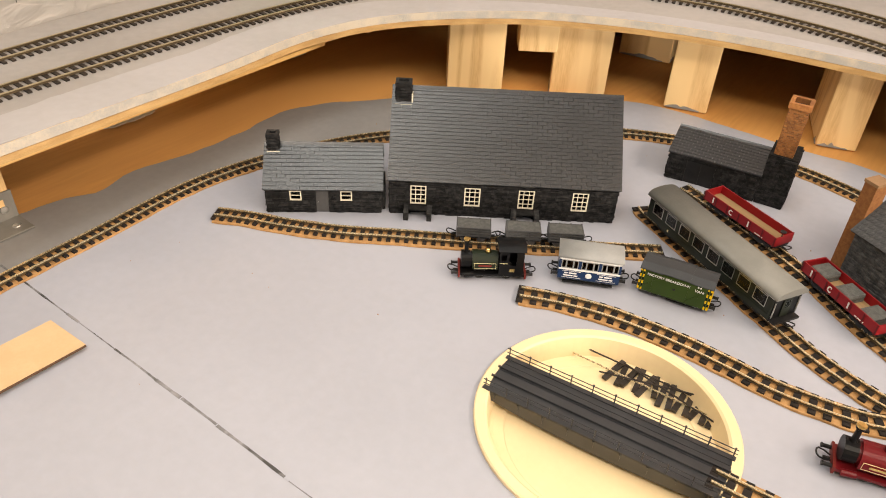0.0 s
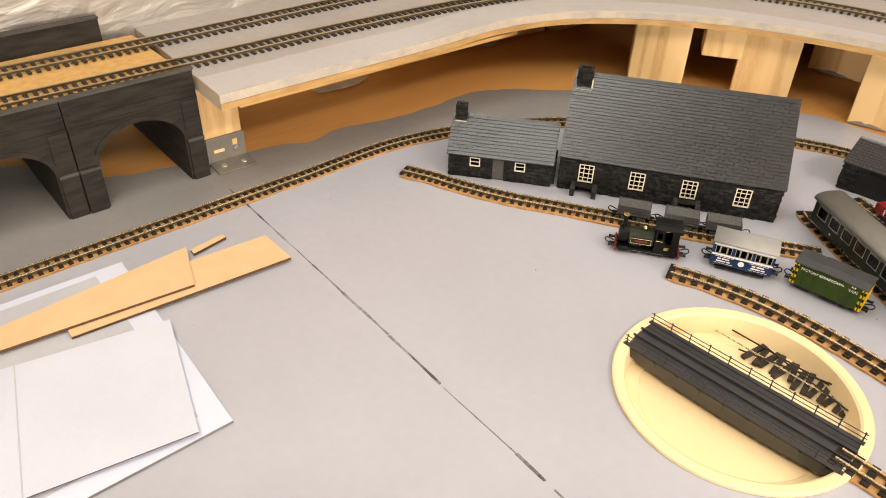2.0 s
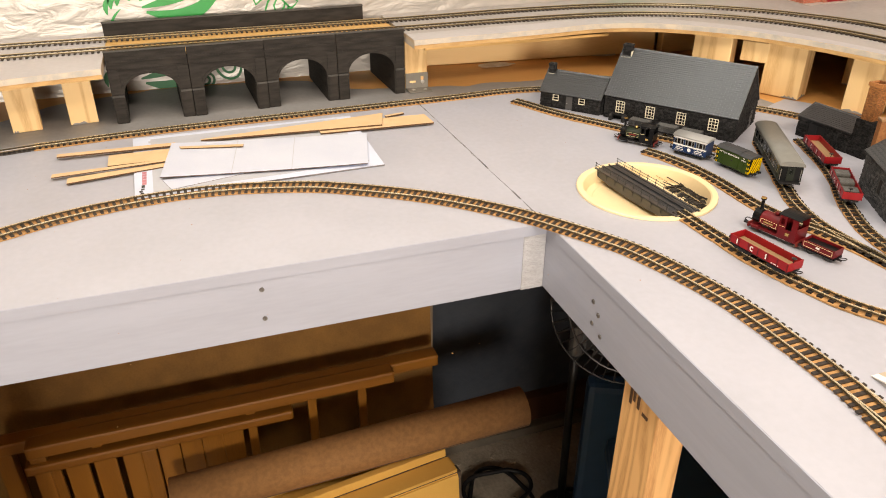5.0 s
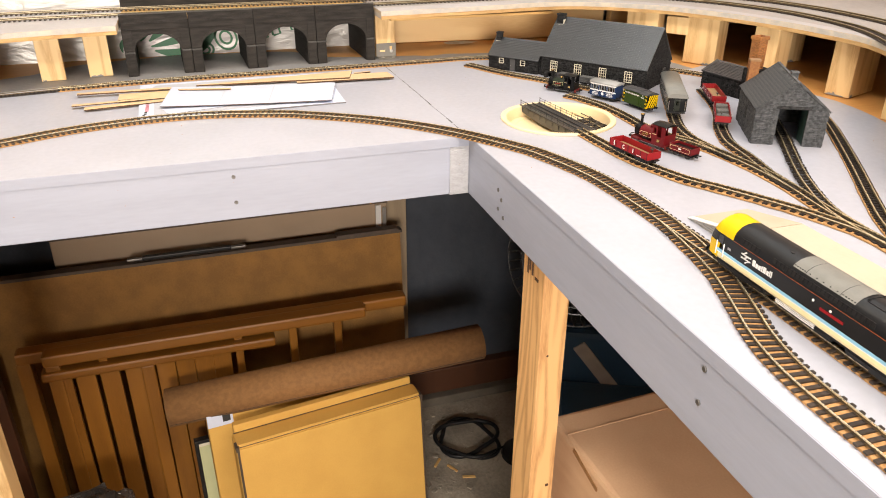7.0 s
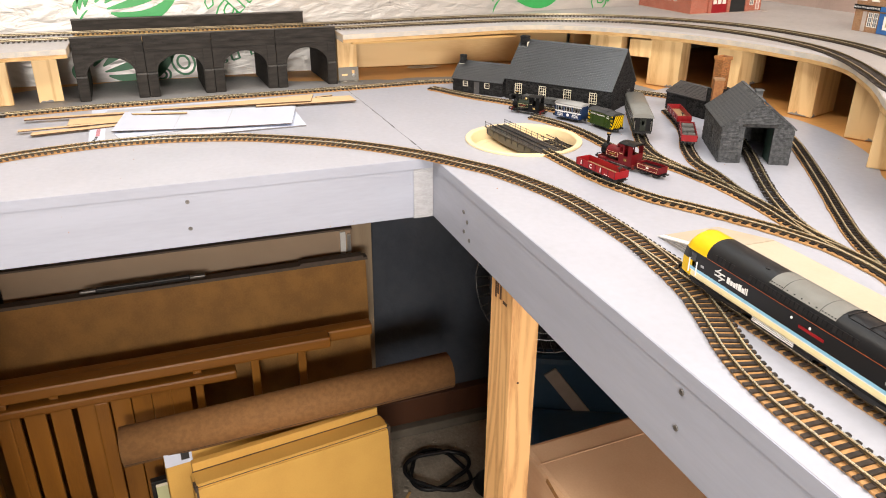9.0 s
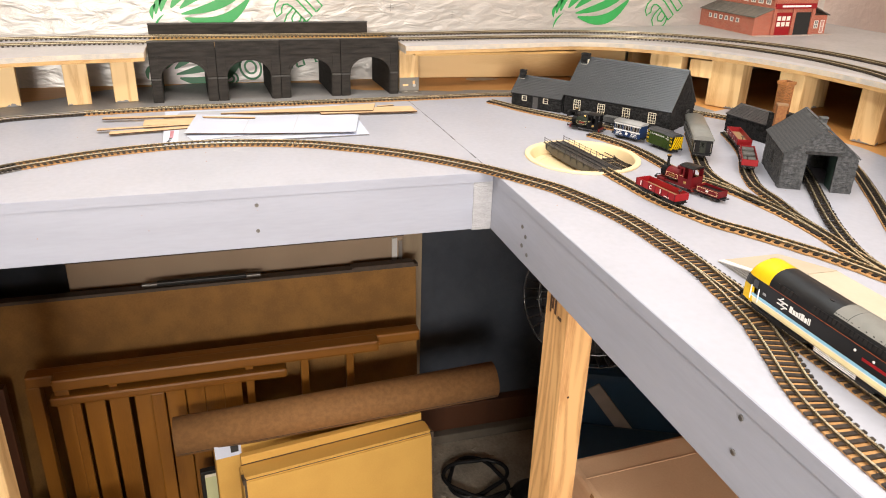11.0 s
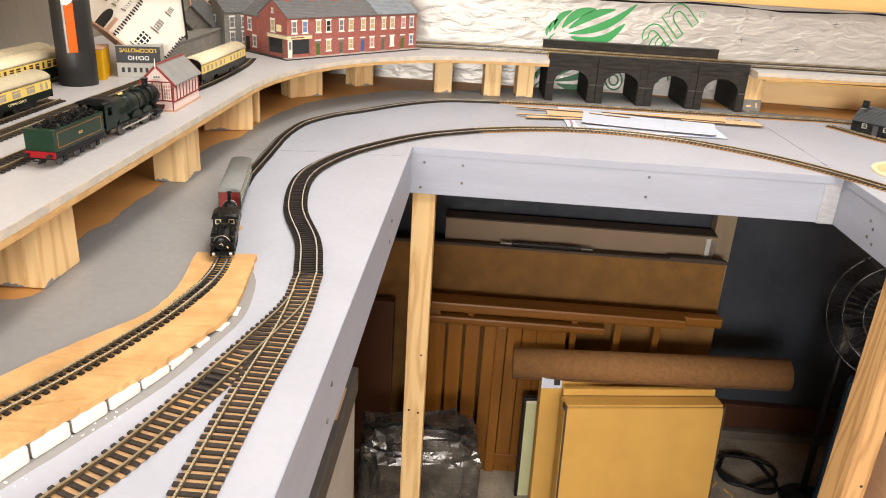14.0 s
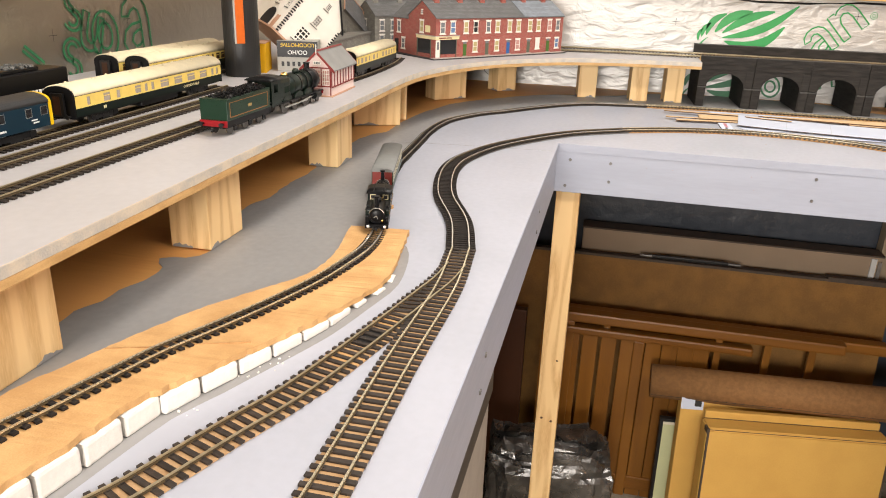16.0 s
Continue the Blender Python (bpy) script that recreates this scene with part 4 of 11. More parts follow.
track("n5", "narrow-gauge siding under the red wagons", [(-0.125, 0.484), (-0.109, 0.478), (-0.04, 0.448), (0.018, 0.415), (0.07, 0.378), (0.135, 0.344), (0.196, 0.330), (0.25, 0.315), (0.30, 0.308)], z=BOARD, bed=0.002, bed_half=0.0101, **CRAZY)
track("n6", "narrow-gauge track leading into the stone engine shed", [(0.03, 0.50), (0.088, 0.463), (0.150, 0.425), (0.233, 0.371), (0.288, 0.338), (0.344, 0.310), (0.383, 0.297), (0.43, 0.291)], z=BOARD + 0.0002, bed=0.002, bed_half=0.0, **CRAZY)
track("n7", "narrow-gauge track on cork from the turntable to the yard", [(0.026, 0.171), (0.060, 0.173), (0.11, 0.176), (0.156, 0.180), (0.201, 0.190), (0.245, 0.205), (0.280, 0.226), (0.340, 0.258), (0.380, 0.275), (0.43, 0.289), (0.49, 0.286), (0.52, 0.277)], z=BOARD + 0.0003, bed=0.002, bed_half=0.0115, **CRAZY)
OOU = dict(OO, mat=SLEEPER_BROWN, parts=0, rail=RAIL_GREY)
track("u1_north", "double model railway line on the raised deck, outer rails", [(x, y, lift(y)) for x, y in [(1.7, 0.47), (0.8, 0.47), (0.5, 0.475), (0.36, 0.50), (0.25, 0.545), (0.16, 0.605), (0.07, 0.660), (-0.02, 0.700), (-0.11, 0.714), (-0.22, 0.708), (-0.34, 0.668), (-0.44, 0.598), (-0.51, 0.50), (-0.55, 0.38), (-0.568, 0.2), (-0.575, 0.0), (-0.576, -0.25), (-0.575, -0.47), (-0.568, -0.63), (-0.55, -0.74), (-0.525, -0.815)]], z=DECK, bed=0.0004, **OOU)
track("u2_north", "double model railway line on the raised deck, inner rails", [(x, y, lift(y)) for x, y in [(1.7, 0.60), (0.8, 0.60), (0.4, 0.62), (0.2, 0.69), (0.06, 0.755), (-0.04, 0.788), (-0.14, 0.797), (-0.25, 0.79), (-0.36, 0.755), (-0.48, 0.67), (-0.57, 0.56), (-0.62, 0.43), (-0.642, 0.25), (-0.645, 0.0), (-0.645, -0.47), (-0.64, -0.65), (-0.615, -0.79), (-0.58, -0.86)]], z=DECK, bed=0.0004, **OOU)
track("u1_south", "model railway track along the raised deck edge", [(1.7, -1.092), (1.2, -1.092), (0.81, -1.090), (0.54, -1.087), (0.36, -1.080), (0.2, -1.066), (0.05, -1.058), (-0.1, -1.062), (-0.2, -1.075)], z=DECK, bed=0.0004, **OOU)
track("u2_south", "model railway track on the raised deck", [(1.7, -1.157), (0.8, -1.157), (0.4, -1.155), (0.15, -1.15), (-0.05, -1.152), (-0.2, -1.165)], z=DECK, bed=0.0004, **OOU)
track("u3_south", "model railway siding on the raised deck under coaches", [(1.7, -1.20), (0.8, -1.20), (0.45, -1.20), (0.27, -1.20)], z=DECK, bed=0.0004, **OOU)
track("u4_south", "model railway siding on the raised deck by the wall", [(1.7, -1.262), (0.8, -1.262), (0.5, -1.265), (0.36, -1.284), (0.07, -1.284)], z=DECK, bed=0.0004, **OOU)
track("u5_south", "model railway siding on the raised deck by the wall", [(1.7, -1.318), (0.8, -1.318), (0.45, -1.324), (0.08, -1.324)], z=DECK, bed=0.0004, **OOU)

# cork ramp on notched white foam blocks
STRIP_L = [(0.527, -0.913), (0.566, -0.908), (0.620, -0.900), (0.672, -0.904), (0.721, -0.927), (0.759, -0.944), (0.795, -0.957), (0.832, -0.967), (0.865, -0.976), (0.901, -0.984), (0.935, -0.992), (1.2, -1.030), (1.7, -1.052)]
STRIP_R = [(0.521, -0.849), (0.569, -0.842), (0.626, -0.834), (0.666, -0.832), (0.706, -0.841), (0.763, -0.855), (0.805, -0.870), (0.840, -0.884), (0.870, -0.896), (0.901, -0.907), (0.935, -0.916), (1.2, -0.948), (1.7, -0.968)]


def ramp_height(x):
    """Height of the ramp's surface above the board at x."""
    pts = RAMP[::-1]
    for (xa, _, za), (xb, _, zb) in zip(pts, pts[1:]):
        if x <= xb:
            return za + (zb - za) * max(0.0, (x - xa) / (xb - xa))
    return pts[-1][2]


RAMP_CORK = material("ramp_cork", (0.58, 0.35, 0.15), (0.44, 0.24, 0.09), rough=0.85, scale=38, amount=0.8, grain=900, bump=0.3)
bm = bmesh.new()
last = None
edge_l, edge_r = curve_points(STRIP_L, 0.004), curve_points(STRIP_R, 0.004)
steps = min(len(edge_l), len(edge_r)) - 1
for i in range(steps + 1):
    p, q = edge_l[round(i * (len(edge_l) - 1) / steps)][0], edge_r[round(i * (len(edge_r) - 1) / steps)][0]
    out = (p - q).normalized()
    p = p + out * 0.0016 * noise.noise(p * 90)
    q = q + out * 0.0022 * (noise.noise(q * 110) + 0.5 * noise.noise(q * 310))
    ring = []
    for v, dz in ((p, -0.0028), (q, -0.0028), (q, 0.0018), (p, 0.0018)):
        lip = 0.0006 * noise.noise(v * 140)
        ring.append(bm.verts.new((v.x, v.y, BOARD + max(0.0032, ramp_height(v.x)) + dz + lip)))
    if last:
        for k in range(4):
            bm.faces.new((last[k], last[(k + 1) % 4], ring[(k + 1) % 4], ring[k]))
    else:
        bm.faces.new(ring)
    last = ring
bm.faces.new(last)
single("cork_ramp", bm, RAMP_CORK, "broad tan cork strip laid over a foam ramp", "cork strip", "structure")
for (xa, ya), (xb, yb) in (((0.862, -0.974), (0.846, -0.932)), ((0.842, -0.930), (0.822, -0.884))):
    d = Vector((xb - xa, yb - ya, 0))
    m = pose(xa, ya, BOARD + ramp_height(xa) + 0.0018, 0, 0, heading(d))
    single("cork_joint", bar(0, d.length, -0.0005, 0.0005, -0.001, 0.0003), CORK, "dark joint between two lengths of cork strip", "joint", "structure", m=m)
FOAM = material("white_foam", (0.72, 0.70, 0.66), (0.62, 0.595, 0.56), rough=0.8, scale=200, grain=900, bump=0.4)
ramp_thing = thing("foam_ramp", "white notched foam blocks carrying the cork ramp", "foam ramp", pose(0, 0, 0))
rng = random.Random(8)
for p, t in curve_points(STRIP_R, 0.031):
    top = ramp_height(p.x) - 0.0030
    if p.x > 0.612 and top > 0.0008:
        w = 0.0145 if top > 0.004 else rng.uniform(0.007, 0.012)
        bm = bmesh.new()
        cuboid(bm, -w, w, -0.0030, 0.060, 0.0, top)
        ob = part("foam_block", bm, FOAM, ramp_thing, bevel=min(0.0022, top * 0.3))
        ob.matrix_basis = pose(p.x, p.y, BOARD, 0, 0, heading(t) + 180 + rng.uniform(-1.5, 1.5))
for x, y, lean in ((0.772, -0.864, 3), (0.905, -0.917, -6), (0.888, -0.911, 9)):
    bm = bmesh.new()
    tube(bm, (0, 0, 0), (0.0003 * lean, 0.0004, 0.0085), 0.0005, sides=6)
    tube(bm, (0.0003 * lean, 0.0004, 0.0085), (0.0003 * lean, 0.0004, 0.0092), 0.0011, sides=6)
    single("pin", bm, BLACK, "small black track pin beside the foam ramp", "pin", m=pose(x, y, BOARD), group="pins")
bm = bmesh.new()
for _ in range(16):
    x = rng.uniform(0.80, 0.90)
    y = -0.868 + (0.80 - x) * 0.36 + abs(rng.gauss(0.006, 0.006))
    r = rng.uniform(0.0004, 0.0010)
    cuboid(bm, -r, r, -r * 0.7, r * 0.7, 0, r, pose(x, y, BOARD, 0, 0, rng.uniform(0, 180)))
single("foam_crumbs", bm, FOAM, "a few pale foam crumbs on the board by the ramp", "crumbs", "stuff")
for x, y, w, l, a, mm, label in ((0.735, -0.8045, 0.010, 0.0145, -14, RAMP_CORK, "bare cork patch between turnout sleepers"), (0.802, -0.8210, 0.008, 0.0140, -15, RAMP_CORK, "bare cork patch between turnout sleepers"), (0.765, -0.8115, 0.016, 0.0085, -14, BLACK, "black plastic patch between turnout rails")):
    single("bed_patch", bar(-w, w, -l, l, 0.0, 0.0016), mm, label, "track patch", m=pose(x, y, BOARD + 0.0002, 0, 0, a), group="track patches")
# bare cork showing at two joints in the narrow line
for x, y, a in ((0.438, -0.9075, -15), (0.527, -0.8815, -17)):
    single("cork_patch", bar(-0.0045, 0.0045, -0.0155, 0.0155, 0.0, 0.0039), RAMP_CORK, "bare cork patch across a joint in the narrow track", "cork patch", m=pose(x, y, BOARD + 0.0002, 0, 0, a), group="cork patches")

# ---- viaduct ----
VIADUCT = material("viaduct_card_stone", (0.016, 0.014, 0.0125), (0.040, 0.0355, 0.0315), rough=0.75, spec=0.25, scale=30, amount=0.7, grain=350, bump=0.5, stretch=(1, 1, 6))
VIADUCT_TRIM = material("viaduct_coping", (0.042, 0.04, 0.038), (0.075, 0.07, 0.065), rough=0.65, scale=40, amount=0.6, grain=400, bump=0.4)
SLATE = material("slate", (0.012, 0.0135, 0.0165), (0.025, 0.027, 0.031), rough=0.3, spec=0.85, coat=0.35, island=0.12, scale=60, amount=0.5, grain=700, bump=0.3, vary=0.09)
STONE = material("dark_stone", (0.007, 0.0073, 0.0082), (0.030, 0.030, 0.0305), rough=0.8, spec=0.2, island=0.55, scale=260, amount=0.9, grain=900, bump=0.6, vary=0.1)
STONE_PALE = material("grey_stone", (0.040, 0.043, 0.048), (0.10, 0.104, 0.108), rough=0.8, spec=0.25, island=0.25, scale=220, amount=0.9, grain=900, bump=0.6)
MORTAR = material("dark_mortar", (0.03, 0.03, 0.03), rough=0.9, bump=0.1)
INSIDE = material("unlit_interior", (0.012, 0.012, 0.012), rough=0.9, bump=0)
CREAM_PAINT = material("cream_window_paint", (0.72, 0.68, 0.55), rough=0.5, scale=200, amount=0.3, bump=0.05)
DOOR_GREY = material("dark_grey_door", (0.06, 0.06, 0.062), (0.08, 0.08, 0.08), rough=0.55, scale=200, bump=0.2)
GLAZING = glass_material("clear_glazing")
BRICK = material("printed_red_brick", (0.21, 0.075, 0.022), (0.29, 0.125, 0.037), rough=0.75, island=0.4, scale=300, amount=0.9, grain=1200, bump=0.3, vary=0.15)
BRICK_PALE = material("sandy_mortar", (0.28, 0.16, 0.08), rough=0.85, bump=0.2)


def arch_profile(y0, arches, opening, pier, spring, crown, top):
    pts = [(y0, 0.0)]
    y = y0 + pier
    for _ in range(arches):
        pts += [(y, 0.0)]
        for i in range(19):
            a = math.pi * (1 - i / 18)
            pts.append((y + opening / 2 + opening / 2 * math.cos(a), spring + (crown - spring) * math.sin(a)))
        pts += [(y + opening, 0.0)]
        y += opening + pier
    pts += [(y, 0.0), (y, top), (y0, top)]
    return pts, y


def section_solid(bm, profile, x0, x1):
    """A solid of the given (y, z) outline between x0 and x1."""
    loop = [Vector((p[0], p[1], 0)) for p in profile]
    tris = tessellate_polygon([loop])
    a, b = [[bm.verts.new((x, p[0], p[1])) for p in profile] for x in (x0, x1)]
    for t in tris:
        bm.faces.new([a[i] for i in t])
        bm.faces.new([b[i] for i in reversed(t)])
    k = len(profile)
    for i in range(k):
        bm.faces.new((a[i], a[(i + 1) % k], b[(i + 1) % k], b[i]))


viaduct = thing("viaduct", "dark grey stone-effect model viaduct with four arches", "viaduct", pose(-0.5215, -0.467, BOARD, 0, 0, 2.1))
V_BAY, V_OPEN, V_TOP = 0.117, 0.080, 0.1105
V_PIER = (V_BAY - V_OPEN) / 2
SPRING, CROWN = 0.044, 0.074
v_len = 4 * V_BAY
for i in range(4):
    y0, dx = i * V_BAY, (0.0, 0.0010, -0.0006, 0.0006)[i]
    bay = new("bay")
    bay.parent = viaduct
    bay.location = (dx, y0, 0)
    prof, _ = arch_profile(0.0004, 1, V_OPEN, V_PIER - 0.0004, SPRING, CROWN, 0.0965)
    bm = bmesh.new()
    section_solid(bm, prof, -0.15, 0.0)
    part("arcade", bm, VIADUCT, bay)
    y1 = V_BAY - 0.0004
    part("front_parapet", bar(-0.006, 0.0, 0.0004, y1, 0.0967, V_TOP - 0.0016), VIADUCT, bay)
    part("coping", bar(-0.007, 0.0012, 0.0, V_BAY, V_TOP - 0.0016, V_TOP), VIADUCT_TRIM, bay, bevel=0.0004)
    for z, h, d in ((0.0825, 0.0018, 0.0018), (0.0932, 0.0016, 0.0014), (0.1020, 0.0008, 0.0007)):
        part("string_course", bar(0.0, d, 0.0004, y1, z, z + h), VIADUCT, bay, bevel=0.0003)
    for ya, yb in ((0.0006, V_PIER - 0.002), (V_BAY - V_PIER + 0.002, V_BAY - 0.0006)):
        part("pilaster", bar(0.0, 0.0022, ya, yb, 0.0, SPRING - 0.003), VIADUCT, bay, bevel=0.0005)
        part("pilaster", bar(0.0, 0.0016, ya, yb, SPRING + 0.002, 0.0822), VIADUCT, bay, bevel=0.0004)
        part("impost", bar(-0.002, 0.0036, ya - 0.0004, yb + 0.0022 if ya < 0.01 else yb + 0.0002, SPRING - 0.003, SPRING - 0.0002), VIADUCT_TRIM, bay, bevel=0.0006)
    bm = bmesh.new()
    last = None
    for k in range(25):
        a = math.pi * (1 - k / 24)
        ring = []
        for grow in (0.0, 0.0042):
            for x in (0.0, 0.0014):
                ring.append(bm.verts.new((x, V_BAY / 2 + (V_OPEN / 2 + grow) * math.cos(a), SPRING + (CROWN - SPRING + grow) * math.sin(a))))
        if last:
            for p, q in ((0, 1), (1, 3), (3, 2), (2, 0)):
                bm.faces.new((last[p], last[q], ring[q], ring[p]))
        last = ring
    part("arch_ring", bm, VIADUCT, bay)
part("rear_parapet", bar(-0.152, -0.144, 0.0, v_len - 0.03, 0.0967, 0.122), VIADUCT, viaduct)
part("rear_coping", bar(-0.153, -0.143, -0.001, v_len - 0.029, 0.122, 0.124), VIADUCT_TRIM, viaduct, bevel=0.0004)
part("trackbed", bar(-0.144, -0.006, 0.0, v_len, 0.0966, 0.0992), material("golden_cork", (0.62, 0.38, 0.14), (0.50, 0.29, 0.10), rough=0.85, scale=120, amount=0.8, grain=900, bump=0.3), viaduct, "tan cork trackbed")

# ---- slate-roofed stone buildings ----
def wall_with_holes(bm, x0, x1, z0, z1, holes, y0, y1):
    """A wall in the x-z plane with rectangular openings (x0, x1, z0, z1) right through it."""
    xs = sorted({x0, x1, *[v for h in holes for v in h[:2]]})
    zs = sorted({z0, z1, *[v for h in holes for v in h[2:]]})
    xs = [x for x in xs if x0 <= x <= x1]
    zs = [z for z in zs if z0 <= z <= z1]
    grid = {}

    def corner(i, j, y):
        if (i, j, y) not in grid:
            grid[i, j, y] = bm.verts.new((xs[i], y, zs[j]))
        return grid[i, j, y]

    def solid(i, j):
        if not (0 <= i < len(xs) - 1 and 0 <= j < len(zs) - 1):
            return False
        cx, cz = (xs[i] + xs[i + 1]) / 2, (zs[j] + zs[j + 1]) / 2
        return not any(h[0] < cx < h[1] and h[2] < cz < h[3] for h in holes)

    for i in range(len(xs) - 1):
        for j in range(len(zs) - 1):
            if not solid(i, j):
                continue
            ring = ((i, j), (i + 1, j), (i + 1, j + 1), (i, j + 1))
            for y in (y0, y1):
                bm.faces.new([corner(a, b, y) for a, b in ring])
            for (a, b), (c, d), (ni, nj) in ((ring[0], ring[1], (i, j - 1)), (ring[1], ring[2], (i + 1, j)), (ring[2], ring[3], (i, j + 1)), (ring[3], ring[0], (i - 1, j))):
                if not solid(ni, nj):
                    bm.faces.new((corner(a, b, y0), corner(c, d, y0), corner(c, d, y1), corner(a, b, y1)))


def stone_courses(bm, u0, u1, z0, top_of, holes, put, seed, course=0.0023):
    """Rubble stones on a wall face: put(ua, ub, za, zb, proud) adds one stone."""
    r = random.Random(seed)
    z = z0
    while z < top_of(0.5 * (u0 + u1)) - course * 0.5:
        h = course * r.uniform(0.75, 1.25)
        u = u0
        while u < u1 - 0.0008:
            w = min(r.uniform(0.0028, 0.0085), u1 - u)
            mid = u + w / 2
            if z + h < top_of(mid) and not any(g[0] - 0.0006 < u + w and u < g[1] + 0.0006 and g[2] - 0.0006 < z + h and z < g[3] + 0.0006 for g in holes):
                put(u + 0.0002, u + w - 0.0002, z + 0.0002, z + h - 0.0002, r.uniform(0.0002, 0.0015))
            u += w
        z += h


slate_jobs = []


def slate_slope(parent, width, length, rows, cols, m, parts, mat=None, tilt=8.0, thick=0.0014):
    slate_jobs.append((parent, width, length, rows, cols, m, parts, mat or SLATE, tilt, thick))


def lay_slates():
    for parent, width, length, rows, cols, m, parts, mat, tilt, thick in slate_jobs:
        dw, dl = width / cols, length / rows
        bm = bmesh.new()
        cuboid(bm, -dw / 2 + 0.0001, dw / 2 - 0.0001, 0, dl * 1.12, 0, thick)
        me = bpy.data.meshes.new("slate")
        bmesh.ops.recalc_face_normals(bm, faces=bm.faces)
        bm.to_mesh(me)
        bm.free()
        me.materials.append(mat)
        rest, made, r = bmesh.new(), 0, random.Random(rows * 7 + cols)
        for row in range(rows):
            shift = 0.5 if row % 2 else 0.0
            for c in range(-1 if row % 2 else 0, cols):
                x = (c + 0.5 + shift * 0.999) * dw
                if x + dw / 2 > width + dw * 0.51:
                    continue
                x = max(dw * 0.5, min(x, width - dw * 0.5))
                q = m @ pose(x, row * dl - dl * 0.06, 0.0003 + r.uniform(0, 0.0002), -(tilt + r.uniform(-0.10, 0.10) * tilt), 0, r.uniform(-0.3, 0.3))
                if made < parts:
                    ob = new("slate", me)
                    ob.parent = parent
                    ob.matrix_basis = q
                    made += 1
                else:
                    cuboid(rest, -dw / 2 + 0.0001, dw / 2 - 0.0001, 0, dl * 1.12, 0, thick, q)
        if rest.verts:
            tagged(part("slate_covering", rest, mat, parent), kind="stuff")
        else:
            rest.free()


def sash(parent, x0, x1, z0, z1, cols, rows, y, mat=None):
    """A glazed window: frame, bars and a pane, in an opening of a front wall."""
    mat = mat or CREAM_PAINT
    win = new("window")
    win.parent = parent
    win.location = (x0, y, z0)
    w, h, b = x1 - x0, z1 - z0, 0.0011
    bm = bmesh.new()
    for xa, xb, za, zb in ((0, b, 0, h), (w - b, w, 0, h), (b, w - b, 0, b), (b, w - b, h - b, h)):
        cuboid(bm, xa, xb, -0.0008, 0.0004, za, zb)
    part("window_frame", bm, mat, win)
    for i in range(1, cols):
        part("glazing_bar", bar(w * i / cols - b * 0.32, w * i / cols + b * 0.32, -0.0005, 0.0002, b, h - b), mat, win)
    for i in range(1, rows):
        part("glazing_bar", bar(b, w - b, -0.0004, 0.0002, h * i / rows - b * 0.32, h * i / rows + b * 0.32), mat, win)
    pane = part("pane", bar(b, w - b, 0.0005, 0.0007, b, h - b), GLAZING, win)
    return win


def chimney_stack(parent, x, y, z0, z1, w, d, mat, pot=True):
    stack = new("chimney")
    stack.parent = parent
    stack.location = (x, y, z0)
    h = z1 - z0
    bm = bmesh.new()
    cuboid(bm, -w / 2, w / 2, -d / 2, d / 2, 0, h - 0.003)
    part("shaft", bm, mat, stack)
    r = random.Random(3)
    bm = bmesh.new()
    for face in range(4):
        a = pose(0, 0, 0, 0, 0, 90 * face)
        half, out = (w / 2, d / 2) if face % 2 == 0 else (d / 2, w / 2)
        stone_courses(bm, -half, half, 0.0, lambda u: h - 0.003, (), lambda ua, ub, za, zb, p: cuboid(bm, ua, ub, -out - p, -out + 0.0002, za, zb, a), 5 + face)
    tagged(part("stonework", bm, mat, stack), kind="stuff")
    bm = bmesh.new()
    for xa, xb, ya, yb in ((-w / 2 - 0.0008, w / 2 + 0.0008, -d / 2 - 0.0008, -d / 2 + 0.002), (-w / 2 - 0.0008, w / 2 + 0.0008, d / 2 - 0.002, d / 2 + 0.0008), (-w / 2 - 0.0008, -w / 2 + 0.002, -d / 2 + 0.002, d / 2 - 0.002), (w / 2 - 0.002, w / 2 + 0.0008, -d / 2 + 0.002, d / 2 - 0.002)):
        cuboid(bm, xa, xb, ya, yb, h - 0.003, h)
    part("cap", bm, mat, stack)
    part("flue", bar(-w / 2 + 0.0018, w / 2 - 0.0018, -d / 2 + 0.0018, d / 2 - 0.0018, h - 0.0032, h - 0.0022), INSIDE, stack)
    return stack


